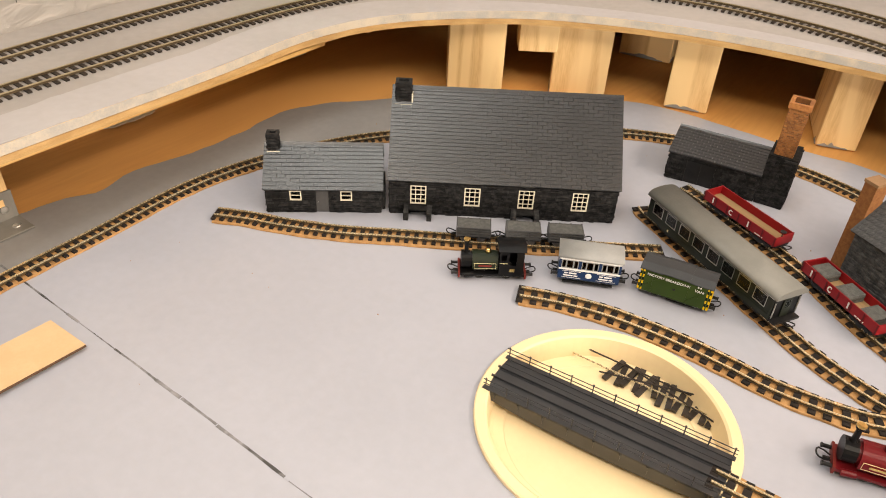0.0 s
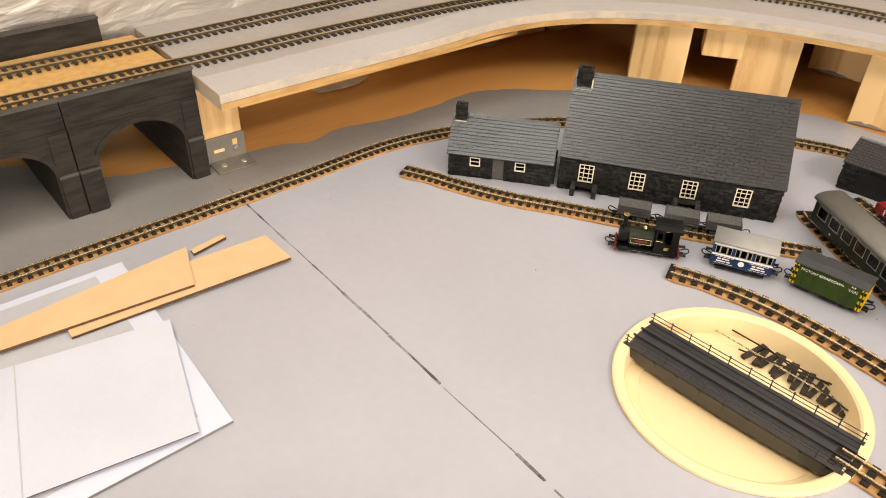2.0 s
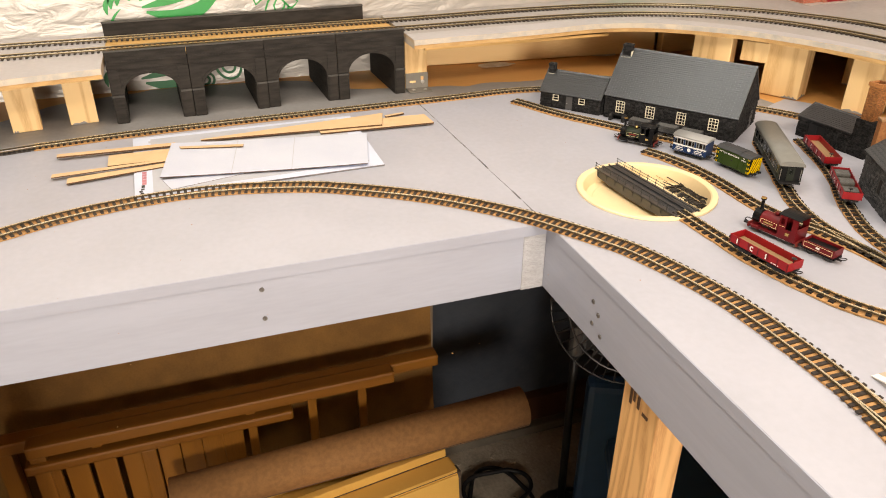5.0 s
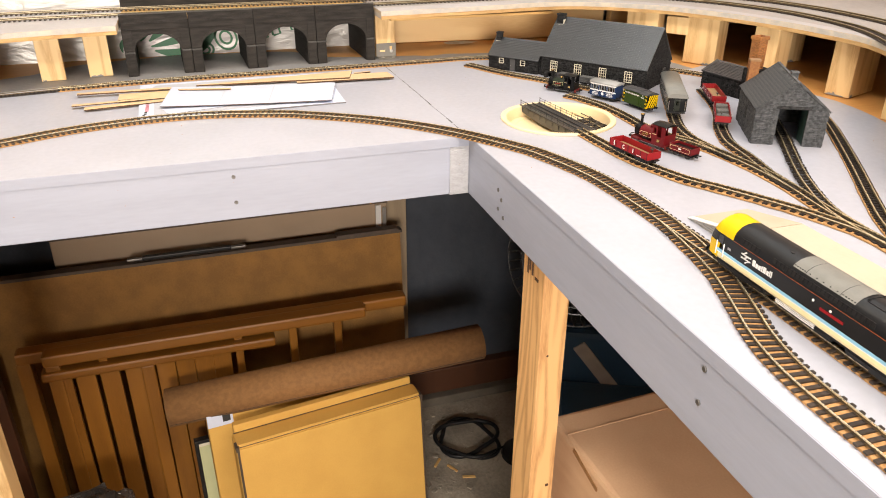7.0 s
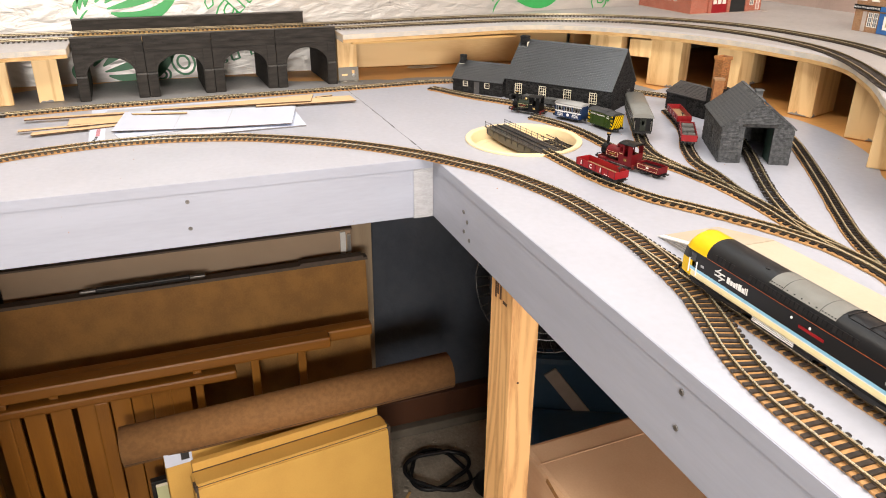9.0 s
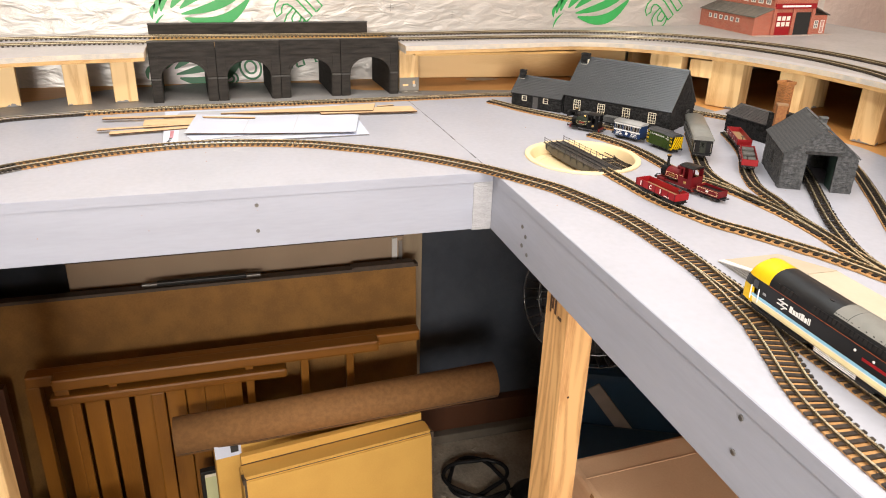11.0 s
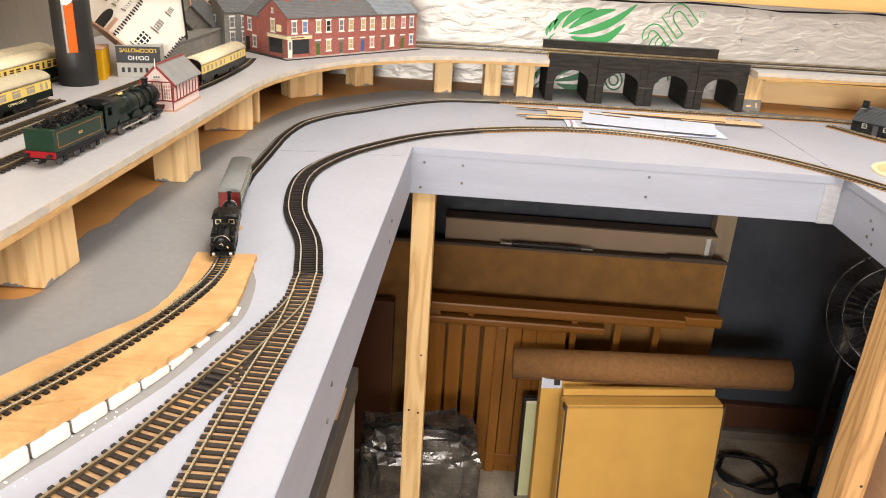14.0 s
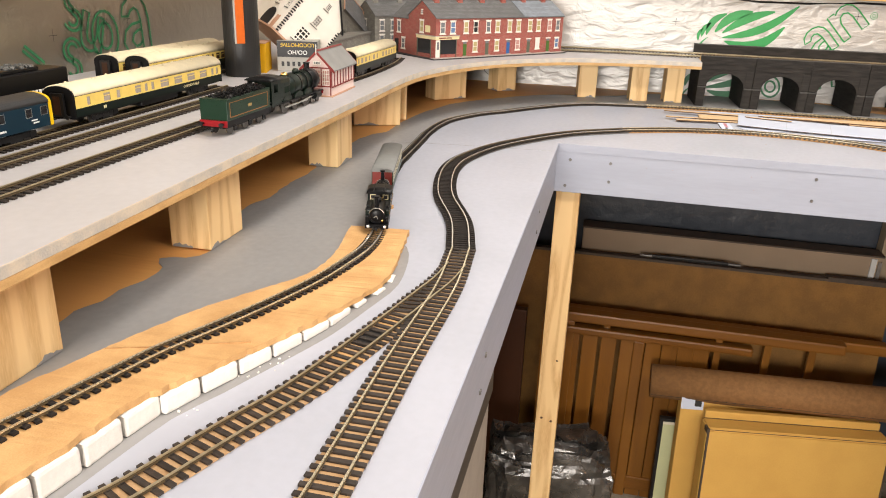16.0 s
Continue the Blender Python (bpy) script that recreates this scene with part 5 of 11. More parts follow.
def gabled(name, label, category, m, L, D, eave, ridge, openings, stone, rows, cols, over=0.004, slate_parts=0, gable_holes=()):
    """A gabled building: front wall along x at y = 0 with openings, gables, back wall and two roof slopes."""
    house = thing(name, label, category, m)
    t = 0.0035
    bm = bmesh.new()
    wall_with_holes(bm, 0, L, 0, eave, openings, 0, t)
    part("front_wall", bm, stone, house)
    bm = bmesh.new()
    stone_courses(bm, 0, L, 0.0002, lambda u: eave, openings, lambda ua, ub, za, zb, p: cuboid(bm, ua, ub, -p, 0.0002, za, zb), 11)
    tagged(part("rubble_face", bm, stone, house), kind="stuff")
    part("back_wall", bar(0, L, D - t, D, 0, eave), stone, house)

    def slope(y):
        return eave + (ridge - eave) * (1 - abs(y - D / 2) / (D / 2)) - 0.0012

    for name2, x0, x1, out, seed in (("gable_wall", 0, t, -1, 21), ("gable_wall", L - t, L, 1, 22)):
        holes = gable_holes if out > 0 else ()
        bm = bmesh.new()
        ys = sorted({t, D / 2, D - t, *[v for h in holes for v in h[:2]]})
        for ya, yb in zip(ys, ys[1:]):
            base = [h[3] for h in holes if h[0] < (ya + yb) / 2 < h[1]]
            z0 = base[0] if base else 0.0
            prism(bm, [(ya, z0), (yb, z0), (yb, slope(yb)), (ya, slope(ya))], x0, x1, 0)
        part(name2, bm, stone, house)
        bm = bmesh.new()
        if out > 0:
            stone_courses(bm, 0, D, 0.0002, slope, holes, lambda ua, ub, za, zb, p: cuboid(bm, L - 0.0002, L + p, ua, ub, za, zb), seed)
        else:
            stone_courses(bm, 0, D, 0.0002, slope, holes, lambda ua, ub, za, zb, p: cuboid(bm, -p, 0.0002, ua, ub, za, zb), seed)
        tagged(part("rubble_face", bm, stone, house), kind="stuff")
    part("floor_slab", bar(t, L - t, t, D - t, 0.0002, 0.0012), INSIDE, house)
    rise, run = ridge - eave, D / 2
    ang = math.degrees(math.atan2(rise, run))
    length = math.hypot(rise, run) + over
    for side in (0, 1):
        q = pose(-over * 0.5, -over * math.cos(radians(ang)), eave - over * math.sin(radians(ang)), ang, 0, 0) if side == 0 else pose(L + over * 0.5, D + over * math.cos(radians(ang)), eave - over * math.sin(radians(ang)), ang, 0, 180)
        bm = bmesh.new()
        cuboid(bm, 0, L + over, 0, length, -0.0012, 0.0, q)
        part("roof_slope", bm, MORTAR, house)
        slate_slope(house, L + over, length, rows, cols, q, slate_parts if side == 0 else 0)
    bm = bmesh.new()
    prism(bm, [(D / 2 - 0.0022, ridge + 0.0002), (D / 2, ridge + 0.0022), (D / 2 + 0.0022, ridge + 0.0002)], -over * 0.5, L + over * 0.5, 0)
    part("ridge_tiles", bm, SLATE, house)
    return house


# goods shed (the long building)
win = [(0.0183 + i * 0.0485, 0.0327 + i * 0.0485, 0.0108, 0.0300) for i in range(4)]
doors = [(win[0][0] + 0.0, win[0][1], 0.0, 0.0085), (win[2][0], win[2][1], 0.0, 0.0085)]
goods = gabled("stone_building", "long dark stone model building with a slate roof", "model building", pose(-0.3165, 0.266, BOARD, 0, 0, 36.3), 0.2035, 0.112, 0.0385, 0.0985, win + doors, STONE, 26, 23, slate_parts=300)
for x0, x1, z0, z1 in win:
    sash(goods, x0, x1, z0, z1, 3, 4, 0.0008)
for x0, x1, z0, z1 in doors:
    part("cellar_opening", bar(x0, x1, 0.0026, 0.003, z0, z1), INSIDE, goods)
    for xa in (x0 - 0.0055, x1 + 0.001):
        bm = bmesh.new()
        prism(bm, [(-0.012, 0), (0.0, 0), (0.0, 0.0105), (-0.004, 0.0105), (-0.012, 0.0085)], xa, xa + 0.0045, 0)
        part("step_wall", bm, STONE, goods, bevel=0.0004)
    part("landing", bar(x0 - 0.001, x1 + 0.001, -0.008, -0.001, 0.0085, 0.0098), STONE, goods)
chimney_stack(goods, 0.0085, 0.0512, 0.082, 0.1065, 0.013, 0.011, STONE)
part("flashing", bar(0.0005, 0.0165, 0.0435, 0.0447, 0.085, 0.0875), CREAM_PAINT, goods, "pale chimney flashing")
part("flashing", bar(0.0158, 0.017, 0.0447, 0.055, 0.087, 0.0965), CREAM_PAINT, goods, "pale chimney flashing")
part("gable_door", bar(0.2036, 0.2047, 0.072, 0.088, 0.0, 0.027), DOOR_GREY, goods, "dark grey boarded door")

# cottage (the short building)
hut_holes = [(0.021, 0.0315, 0.0125, 0.0225), (0.066, 0.0765, 0.0125, 0.0225), (0.044, 0.0555, 0.0, 0.0225)]
hut = gabled("stone_cottage", "small dark stone model cottage with a slate roof", "model building", pose(-0.4, 0.194, BOARD, 0, 0, 40.5), 0.1025, 0.06, 0.0275, 0.0535, hut_holes, STONE, 12, 13, slate_parts=160)
for x0, x1, z0, z1 in hut_holes[:2]:
    sash(hut, x0, x1, z0, z1, 1, 2, 0.0008)
part("door", bar(0.0442, 0.0553, 0.0008, 0.0016, 0.0, 0.0223), DOOR_GREY, hut, "dark grey panelled door")
part("door_knob", bar(0.0458, 0.0464, 0.0002, 0.0008, 0.0105, 0.0111), STEEL, hut)
chimney_stack(hut, 0.0065, 0.0285, 0.044, 0.0655, 0.0095, 0.0085, STONE)
part("flashing", bar(0.001, 0.0125, 0.0225, 0.0235, 0.0475, 0.0495), CREAM_PAINT, hut, "pale chimney flashing")
part("buttress", bar(0.1027, 0.106, 0.006, 0.03, 0, 0.026), STONE, hut)

# boiler house: low slated shed with a stone base and brick stack
boiler = gabled("boiler_house", "low dark stone model boiler house with slate roof", "model building", pose(-0.1515, 0.4995, BOARD, 0, 0, 8), 0.0865, 0.058, 0.031, 0.0445, [(0.018, 0.046, 0.0, 0.024)], STONE, 10, 14, over=0.003, slate_parts=140)
part("plank_door", bar(0.0182, 0.0458, 0.0008, 0.0016, 0.0, 0.0238), BLACK, boiler, "black planked double door")
part("door_gap", bar(0.0318, 0.0322, 0.0004, 0.0009, 0.0, 0.0238), MORTAR, boiler)
stack = thing("brick_chimney", "square red brick model chimney on a dark stone base", "model chimney", pose(-0.0648, 0.5122, BOARD, 0, 0, 7))
bm = bmesh.new()
cuboid(bm, 0, 0.0255, 0, 0.034, 0, 0.0525)
part("base", bm, STONE, stack)
bm = bmesh.new()
stone_courses(bm, 0, 0.0255, 0.0002, lambda u: 0.0525, (), lambda ua, ub, za, zb, p: cuboid(bm, ua, ub, -p, 0.0002, za, zb), 31)
stone_courses(bm, 0, 0.034, 0.0002, lambda u: 0.0525, (), lambda ua, ub, za, zb, p: cuboid(bm, 0.0253, 0.0255 + p, ua, ub, za, zb), 32)
tagged(part("rubble_face", bm, STONE, stack), kind="stuff")
part("shaft", bar(0.0035, 0.020, 0.0035, 0.021, 0.0525, 0.099), BRICK_PALE, stack, "sandy mortar core")
bm = bmesh.new()
r = random.Random(9)
for face in range(4):
    a = pose(0.01175, 0.01225, 0.0527, 0, 0, 90 * face)
    half, out = (0.00825, 0.00875) if face % 2 == 0 else (0.00875, 0.00825)
    for k in range(31):
        z, u = k * 0.00148, -half + (0.0 if k % 2 else -0.0014)
        while u < half:
            ua, ub = max(-half, u), min(half, u + 0.0027)
            if ub - ua > 0.0004:
                cuboid(bm, ua, ub, -out - r.uniform(0.0002, 0.0004), -out + 0.0002, z, z + 0.00122, a)
            u += 0.003
tagged(part("bricks", bm, BRICK, stack), kind="stuff")
bm = bmesh.new()
for xa, xb, ya, yb in ((0.0018, 0.0217, 0.0018, 0.0055), (0.0018, 0.0217, 0.019, 0.0227), (0.0018, 0.0055, 0.0055, 0.019), (0.018, 0.0217, 0.0055, 0.019)):
    cuboid(bm, xa, xb, ya, yb, 0.099, 0.1045)
part("cap", bm, BRICK, stack, "corbelled brick cap", bevel=0.0004)
part("flue", bar(0.0055, 0.018, 0.0055, 0.019, 0.0985, 0.0995), INSIDE, stack)

# engine shed, open-ended, over its track
shed_m = pose(0.1405, 0.3755, BOARD, 0, 0, 61.5)
shed = thing("engine_shed", "grey stone model engine shed with an open doorway", "model building", shed_m)
W, LEN, EAVE, RIDGE, ST = 0.092, 0.124, 0.05, 0.086, 0.005
bm = bmesh.new()
d0, d1, dh = 0.029, 0.0665, 0.051


def shed_top(u):
    return EAVE + (RIDGE - EAVE) * (1 - abs(u - W / 2) / (W / 2)) - 0.0015


for name2, y0, y1, hole in (("front_gable", 0, ST, True), ("rear_gable", LEN - ST, LEN, False)):
    bm = bmesh.new()
    us = [0, d0, W / 2, d1, W] if hole else [0, W / 2, W]
    for ua, ub in zip(us, us[1:]):
        z0 = dh if hole and d0 <= ua and ub <= d1 else 0.0
        prism(bm, [(ua, z0), (ub, z0), (ub, shed_top(ub)), (ua, shed_top(ua))], y0, y1, 1)
    part(name2, bm, STONE_PALE, shed)
bm = bmesh.new()
stone_courses(bm, 0, W, 0.0002, shed_top, [(d0, d1, 0, dh + 0.004)], lambda ua, ub, za, zb, p: cuboid(bm, ua, ub, -p, 0.0002, za, zb), 41, 0.0019)
tagged(part("rubble_face", bm, STONE_PALE, shed), kind="stuff")
for x0, x1, seed in ((0, ST, 42), (W - ST, W, 43)):
    part("side_wall", bar(x0, x1, ST, LEN - ST, 0, EAVE), STONE_PALE, shed)
    bm = bmesh.new()
    if seed == 42:
        stone_courses(bm, 0, LEN, 0.0002, lambda u: EAVE, [(0.06, 0.068, 0.018, 0.036)], lambda ua, ub, za, zb, p: cuboid(bm, -p, 0.0002, ua, ub, za, zb), seed, 0.0019)
    else:
        stone_courses(bm, 0, LEN, 0.0002, lambda u: EAVE, (), lambda ua, ub, za, zb, p: cuboid(bm, W - 0.0002, W + p, ua, ub, za, zb), seed, 0.0019)
    tagged(part("rubble_face", bm, STONE_PALE, shed), kind="stuff")
part("lintel", bar(d0 - 0.004, d1 + 0.004, -0.0014, 0.001, dh, dh + 0.004), STONE, shed, bevel=0.0004)
part("side_slot", bar(-0.0003, 0.0002, 0.0605, 0.0675, 0.0185, 0.0355), INSIDE, shed)
part("door_leaf", bar(d1 + 0.0005, d1 + 0.0015, 0.006, 0.036, 0.0005, 0.048), material("dark_green_door", (0.02, 0.06, 0.05), rough=0.6, scale=100), shed, "dark green door folded inside")
ang = math.degrees(math.atan2(RIDGE - EAVE, W / 2))
slope_len = math.hypot(RIDGE - EAVE, W / 2) + 0.0022
for side in (0, 1):
    base = pose(-0.0015, -0.002, EAVE - 0.0018, 0, -ang, 0) if side == 0 else pose(W + 0.0015, -0.002, EAVE - 0.0018, 0, ang, 0)
    bm = bmesh.new()
    if side == 0:
        cuboid(bm, 0, slope_len, 0, LEN + 0.006, 0, 0.0016, base)
    else:
        cuboid(bm, -slope_len, 0, 0, LEN + 0.006, 0, 0.0016, base)
    part("roof_slope", bm, STONE_PALE, shed)
    q = (base @ pose(0, LEN + 0.006, 0.0016, 0, 0, -90)) if side == 0 else (base @ pose(0, 0, 0.0016, 0, 0, 90))
    slate_slope(shed, LEN + 0.006, slope_len, 13, 20, q, 250 if side == 0 else 0, STONE_PALE, 2.2, 0.0005)
part("ridge", bar(W / 2 - 0.002, W / 2 + 0.002, -0.003, LEN + 0.003, RIDGE + 0.0005, RIDGE + 0.0025), STONE_PALE, shed, bevel=0.0005)
part("brick_stack", bar(0.007, 0.021, LEN + 0.0035, LEN + 0.015, 0.0, 0.087), BRICK, shed, "short red brick stack")
part("stack_cap", bar(0.0062, 0.0218, LEN + 0.0027, LEN + 0.0158, 0.087, 0.0895), BRICK_PALE, shed, "pale stack cap")
vent = new("vent")
vent.parent = shed
vent.location = (W / 2 + 0.004, 0.045, RIDGE - 0.004)
part("vent_body", bar(-0.0045, 0.0045, -0.004, 0.004, 0, 0.009), STONE_PALE, vent)
part("vent_cap", bar(-0.0055, 0.0055, -0.005, 0.005, 0.009, 0.0108), STONE_PALE, vent, bevel=0.0004)

# platform of planks and card beside the front line
PLAT = material("pale_card_platform", (0.43, 0.365, 0.275), (0.47, 0.41, 0.32), rough=0.8, scale=14, amount=0.8, grain=300, bump=0.15)
PLAT_EDGE = material("white_platform_edge", (0.74, 0.73, 0.71), (0.62, 0.61, 0.60), rough=0.7, scale=60, grain=500, bump=0.2)
PLAT_WALL = material("printed_platform_wall", (0.36, 0.36, 0.36), (0.50, 0.49, 0.48), rough=0.75, scale=160, amount=0.9, grain=700, bump=0.2, stretch=(1, 1, 2.5))
platform = thing("station_platform", "pale card model platform with a white edge and sloping end", "platform", pose(0, 0, BOARD))
P_H, P_TIP, P_CREST, P_Y0, P_Y1 = 0.0178, 0.337, 0.417, 0.1405, 0.2165
bm = bmesh.new()
prism(bm, [(P_TIP, 0.0), (1.5, 0.0), (1.5, P_H), (P_CREST, P_H), (P_TIP, 0.0008)], P_Y0 + 0.001, P_Y1 - 0.0005, 1)
part("body", bm, PLAT_WALL, platform)
part("top_sheet", bar(P_CREST + 0.0005, 1.5, P_Y0 + 0.0078, P_Y1, P_H, P_H + 0.001), PLAT, platform, "cream card surface")
part("edge_strip", bar(P_CREST + 0.0005, 1.5, P_Y0, P_Y0 + 0.0076, P_H, P_H + 0.0014), PLAT_EDGE, platform, "white edging")
run = math.hypot(P_CREST - P_TIP, P_H - 0.0008)
ang = math.degrees(math.atan2(P_H - 0.0008, P_CREST - P_TIP))
for name2, y0, y1, mm in (("ramp_edge", P_Y0, P_Y0 + 0.0076, PLAT_EDGE), ("ramp_sheet", P_Y0 + 0.0078, P_Y1, PLAT)):
    part(name2, bar(0, run, y0, y1, 0, 0.0012, pose(P_TIP - 0.0002, 0, 0.0008, 0, -ang, 0)), mm, platform)
# printed brick courses and a joint in the side wall
COURSE = material("printed_course_line", (0.17, 0.165, 0.16), (0.28, 0.27, 0.26), rough=0.8, scale=200, amount=0.9)
for k in range(7):
    z = 0.0016 + k * 0.0024
    x = P_TIP + (P_CREST - P_TIP) * (z + 0.0012) / P_H
    part("printed_course", bar(x + 0.001, 1.5, P_Y0 + 0.0006, P_Y0 + 0.0011, z, z + (0.0009 if k == 5 else 0.0004)), COURSE, platform)
part("wall_joint", bar(P_CREST - 0.0006, P_CREST + 0.0006, P_Y0 + 0.0003, P_Y0 + 0.0011, 0.0, P_H - 0.0005), COURSE, platform)

# ---- turntable ----
CREAM = material("cream_plastic", (0.82, 0.66, 0.405), (0.78, 0.61, 0.36), rough=0.5, scale=16, amount=0.6, grain=300, bump=0.06)
IRON = material("dark_grey_plastic", (0.016, 0.018, 0.022), (0.030, 0.032, 0.036), rough=0.32, spec=0.6, coat=0.3, scale=60, amount=0.6, grain=500, bump=0.0)
turntable = thing("turntable", "cream round turntable well with a dark grey bridge", "turntable", pose(TT.x, TT.y, BOARD))
bm = bmesh.new()
lathe(bm, [(0.0872, 0.0003), (0.0872, 0.0028), (0.0862, 0.0036), (0.0802, 0.0034), (0.0785, 0.0022), (0.0768, -0.0075), (0.0755, -0.0135), (0.073, -0.0142), (0.066, -0.0142), (0.0652, -0.0150), (0.0, -0.0152)], 72, caps=False)
part("well", bm, CREAM, turntable, "cream moulded well")
bridge = new("bridge")
bridge.parent = turntable
bridge.matrix_basis = pose(0.0, -0.003, 0, 0, 0, 6.0)
B_L, B_W = 0.162, 0.034
for i in range(5):
    y0 = -B_W / 2 + i * B_W / 5
    part("deck_plank", bar(-B_L / 2, B_L / 2, y0 + 0.0002, y0 + B_W / 5 - 0.0002, 0.0018, 0.0034), IRON, bridge)
for s in (-1, 1):
    bm = bmesh.new()
    n = 24
    low = [(-B_L / 2 + B_L * i / n, -0.0035 - 0.0068 * math.sin(math.pi * i / n) ** 0.6) for i in range(n + 1)]
    prism(bm, low + [(B_L / 2, 0.0018), (-B_L / 2, 0.0018)], s * B_W / 2 - 0.0008, s * B_W / 2 + 0.0008, 1)
    part("girder", bm, IRON, bridge)
    for i in range(9):
        x = -B_L / 2 + B_L * (i + 0.5) / 9
        part("girder_rib", bar(x - 0.0006, x + 0.0006, s * B_W / 2 - 0.0016, s * B_W / 2 + 0.0016, -0.004, 0.0018), IRON, bridge)
    part("flange", bar(-B_L / 2, B_L / 2, s * B_W / 2 - 0.0018, s * B_W / 2 + 0.0018, 0.0034, 0.0041), IRON, bridge)
    for i in range(11):
        x = -B_L / 2 + 0.002 + (B_L - 0.004) * i / 10
        bm = bmesh.new()
        tube(bm, (x, s * (B_W / 2 + 0.0005), 0.0041), (x, s * (B_W / 2 + 0.0005), 0.0118), 0.00045, sides=6)
        tube(bm, (x, s * (B_W / 2 + 0.0005), 0.0118), (x, s * (B_W / 2 + 0.0005), 0.0126), 0.0007, sides=6)
        part("rail_post", bm, IRON, bridge)
    for z in (0.0078, 0.0114):
        bm = bmesh.new()
        tube(bm, (-B_L / 2, s * (B_W / 2 + 0.0005), z), (B_L / 2, s * (B_W / 2 + 0.0005), z), 0.00035, sides=6)
        part("handrail", bm, IRON, bridge)
for s in (-1, 1):
    part("bridge_rail", bar(-B_L / 2, B_L / 2, s * 0.005 - 0.0005, s * 0.005 + 0.0005, 0.0034, 0.0052), IRON, bridge)

# scrap of track lying in the well
scrap = thing("scrap_track", "broken piece of dark sleepered track lying in the turntable well", "track scrap", pose(-0.030, 0.233, BOARD - 0.0150, 0, 0, 4) @ Matrix.Scale(1.12, 4))
r = random.Random(12)
for i in range(15):
    q = pose(-0.034 + i * 0.0056, r.uniform(-0.002, 0.002), r.uniform(0, 0.0025), r.uniform(-6, 6), r.uniform(-6, 6), 90 + r.uniform(-14, 14))
    bm = bmesh.new()
    cuboid(bm, -0.0105, 0.0105, -0.0018, 0.0018, 0.0, 0.002, q)
    part("sleeper", bm, SLEEPER_BROWN, scrap)
for i, (y0, y1, x0, x1, z) in enumerate(((-0.0048, -0.0042, -0.062, 0.05, 0.006), (0.0046, 0.0056, -0.055, 0.05, 0.006), (-0.013, 0.006, -0.04, 0.02, 0.0085), (0.004, -0.012, -0.03, 0.045, 0.0082))):
    bm = bmesh.new()
    tube(bm, (x0, y0, z), (x1, y1, z * 0.85), 0.0006, sides=6)
    part("rail", bm, SLEEPER_BROWN if i else RAIL, scrap)

# ---- card, paper and plans lying on the far board ----
CARD = material("laser_cut_card", (0.64, 0.455, 0.265), (0.58, 0.40, 0.225), rough=0.75, scale=60, amount=0.6, grain=500, bump=0.1)
CHAR = material("scorched_card_edge", (0.10, 0.05, 0.025), rough=0.85, bump=0.1)
PAPER = material("white_paper", (0.56, 0.62, 0.755), (0.52, 0.575, 0.70), rough=0.7, scale=12, grain=200, bump=0.05)
PAPER_GREY = material("pale_plan_paper", (0.49, 0.535, 0.645), (0.535, 0.58, 0.68), rough=0.7, scale=14, amount=0.9, grain=300, bump=0.05)
PRINT_GREY = material("printed_grey_area", (0.40, 0.425, 0.48), (0.45, 0.47, 0.52), rough=0.7, scale=30, amount=0.9, grain=300, bump=0.05)
FOAM_EDGE = material("dark_sheet_underside_edge", (0.16, 0.155, 0.16), (0.22, 0.215, 0.22), rough=0.8, scale=60)
RED_INK = material("red_print", (0.50, 0.20, 0.24), rough=0.6, bump=0)


def card_piece(name, label, corners, z, thick, mat, edge, bow=0.0, on=None):
    """A flat quadrilateral sheet with its own edge colour, bowed a little along its length."""
    a, b, c, d = [Vector((x, y, 0)) for x, y in corners]
    bm = bmesh.new()
    n = 10
    grid = []
    for i in range(n + 1):
        u = i / n
        p, q = a.lerp(b, u), d.lerp(c, u)
        lift = z + bow * (2 * u - 1) ** 2
        grid.append([bm.verts.new((v.x, v.y, lift + t)) for v in (p, q) for t in (0, thick)])
    for g, h in zip(grid, grid[1:]):
        bm.faces.new((g[1], h[1], h[3], g[3]))
        bm.faces.new((g[0], g[2], h[2], h[0]))
        for i, j in ((0, 1), (3, 2)):
            f = bm.faces.new((g[i], h[i], h[j], g[j]))
            f.material_index = 1
    for g in (grid[0], grid[-1]):
        f = bm.faces.new((g[0], g[1], g[3], g[2]))
        f.material_index = 1
    if on:
        return part(name, bm, [mat, edge], on, label)
    return single(name, bm, [mat, edge], label, "sheet", group="sheets on the board")


Z0 = BOARD + 0.0003
plan = card_piece("plan_sheet", "large white printed plan sheet lying flat on the board", [(-0.2179, -0.4379), (-0.2291, -0.1210), (-0.4409, -0.1200), (-0.4389, -0.4437)], Z0, 0.0022, PAPER, FOAM_EDGE)
card_piece("plan_print", "grey printed drawing on the lower plan sheet", [(-0.2301, -0.4164), (-0.2455, -0.1376), (-0.4334, -0.1434), (-0.4275, -0.4193)], Z0 + 0.00222, 0.0002, PRINT_GREY, PRINT_GREY, on=plan)
for x0, x1, y0, dark in ((-0.2415, -0.2360, -0.4330, 1), (-0.2350, -0.2295, -0.4315, 1), (-0.2480, -0.2430, -0.4310, 1), (-0.2585, -0.2505, -0.4305, 1), (-0.2680, -0.2600, -0.4300, 0), (-0.2770, -0.2690, -0.4300, 0), (-0.2860, -0.2780, -0.4300, 0), (-0.2950, -0.2870, -0.4300, 0), (-0.3040, -0.2960, -0.4300, 0)):
    part("printed_mark", bar(x0, x1, y0, y0 + (0.004 if dark else 0.0055), Z0 + 0.00221, Z0 + 0.00235), BLACK_INK if dark else RED_INK, plan, "small printed bar")
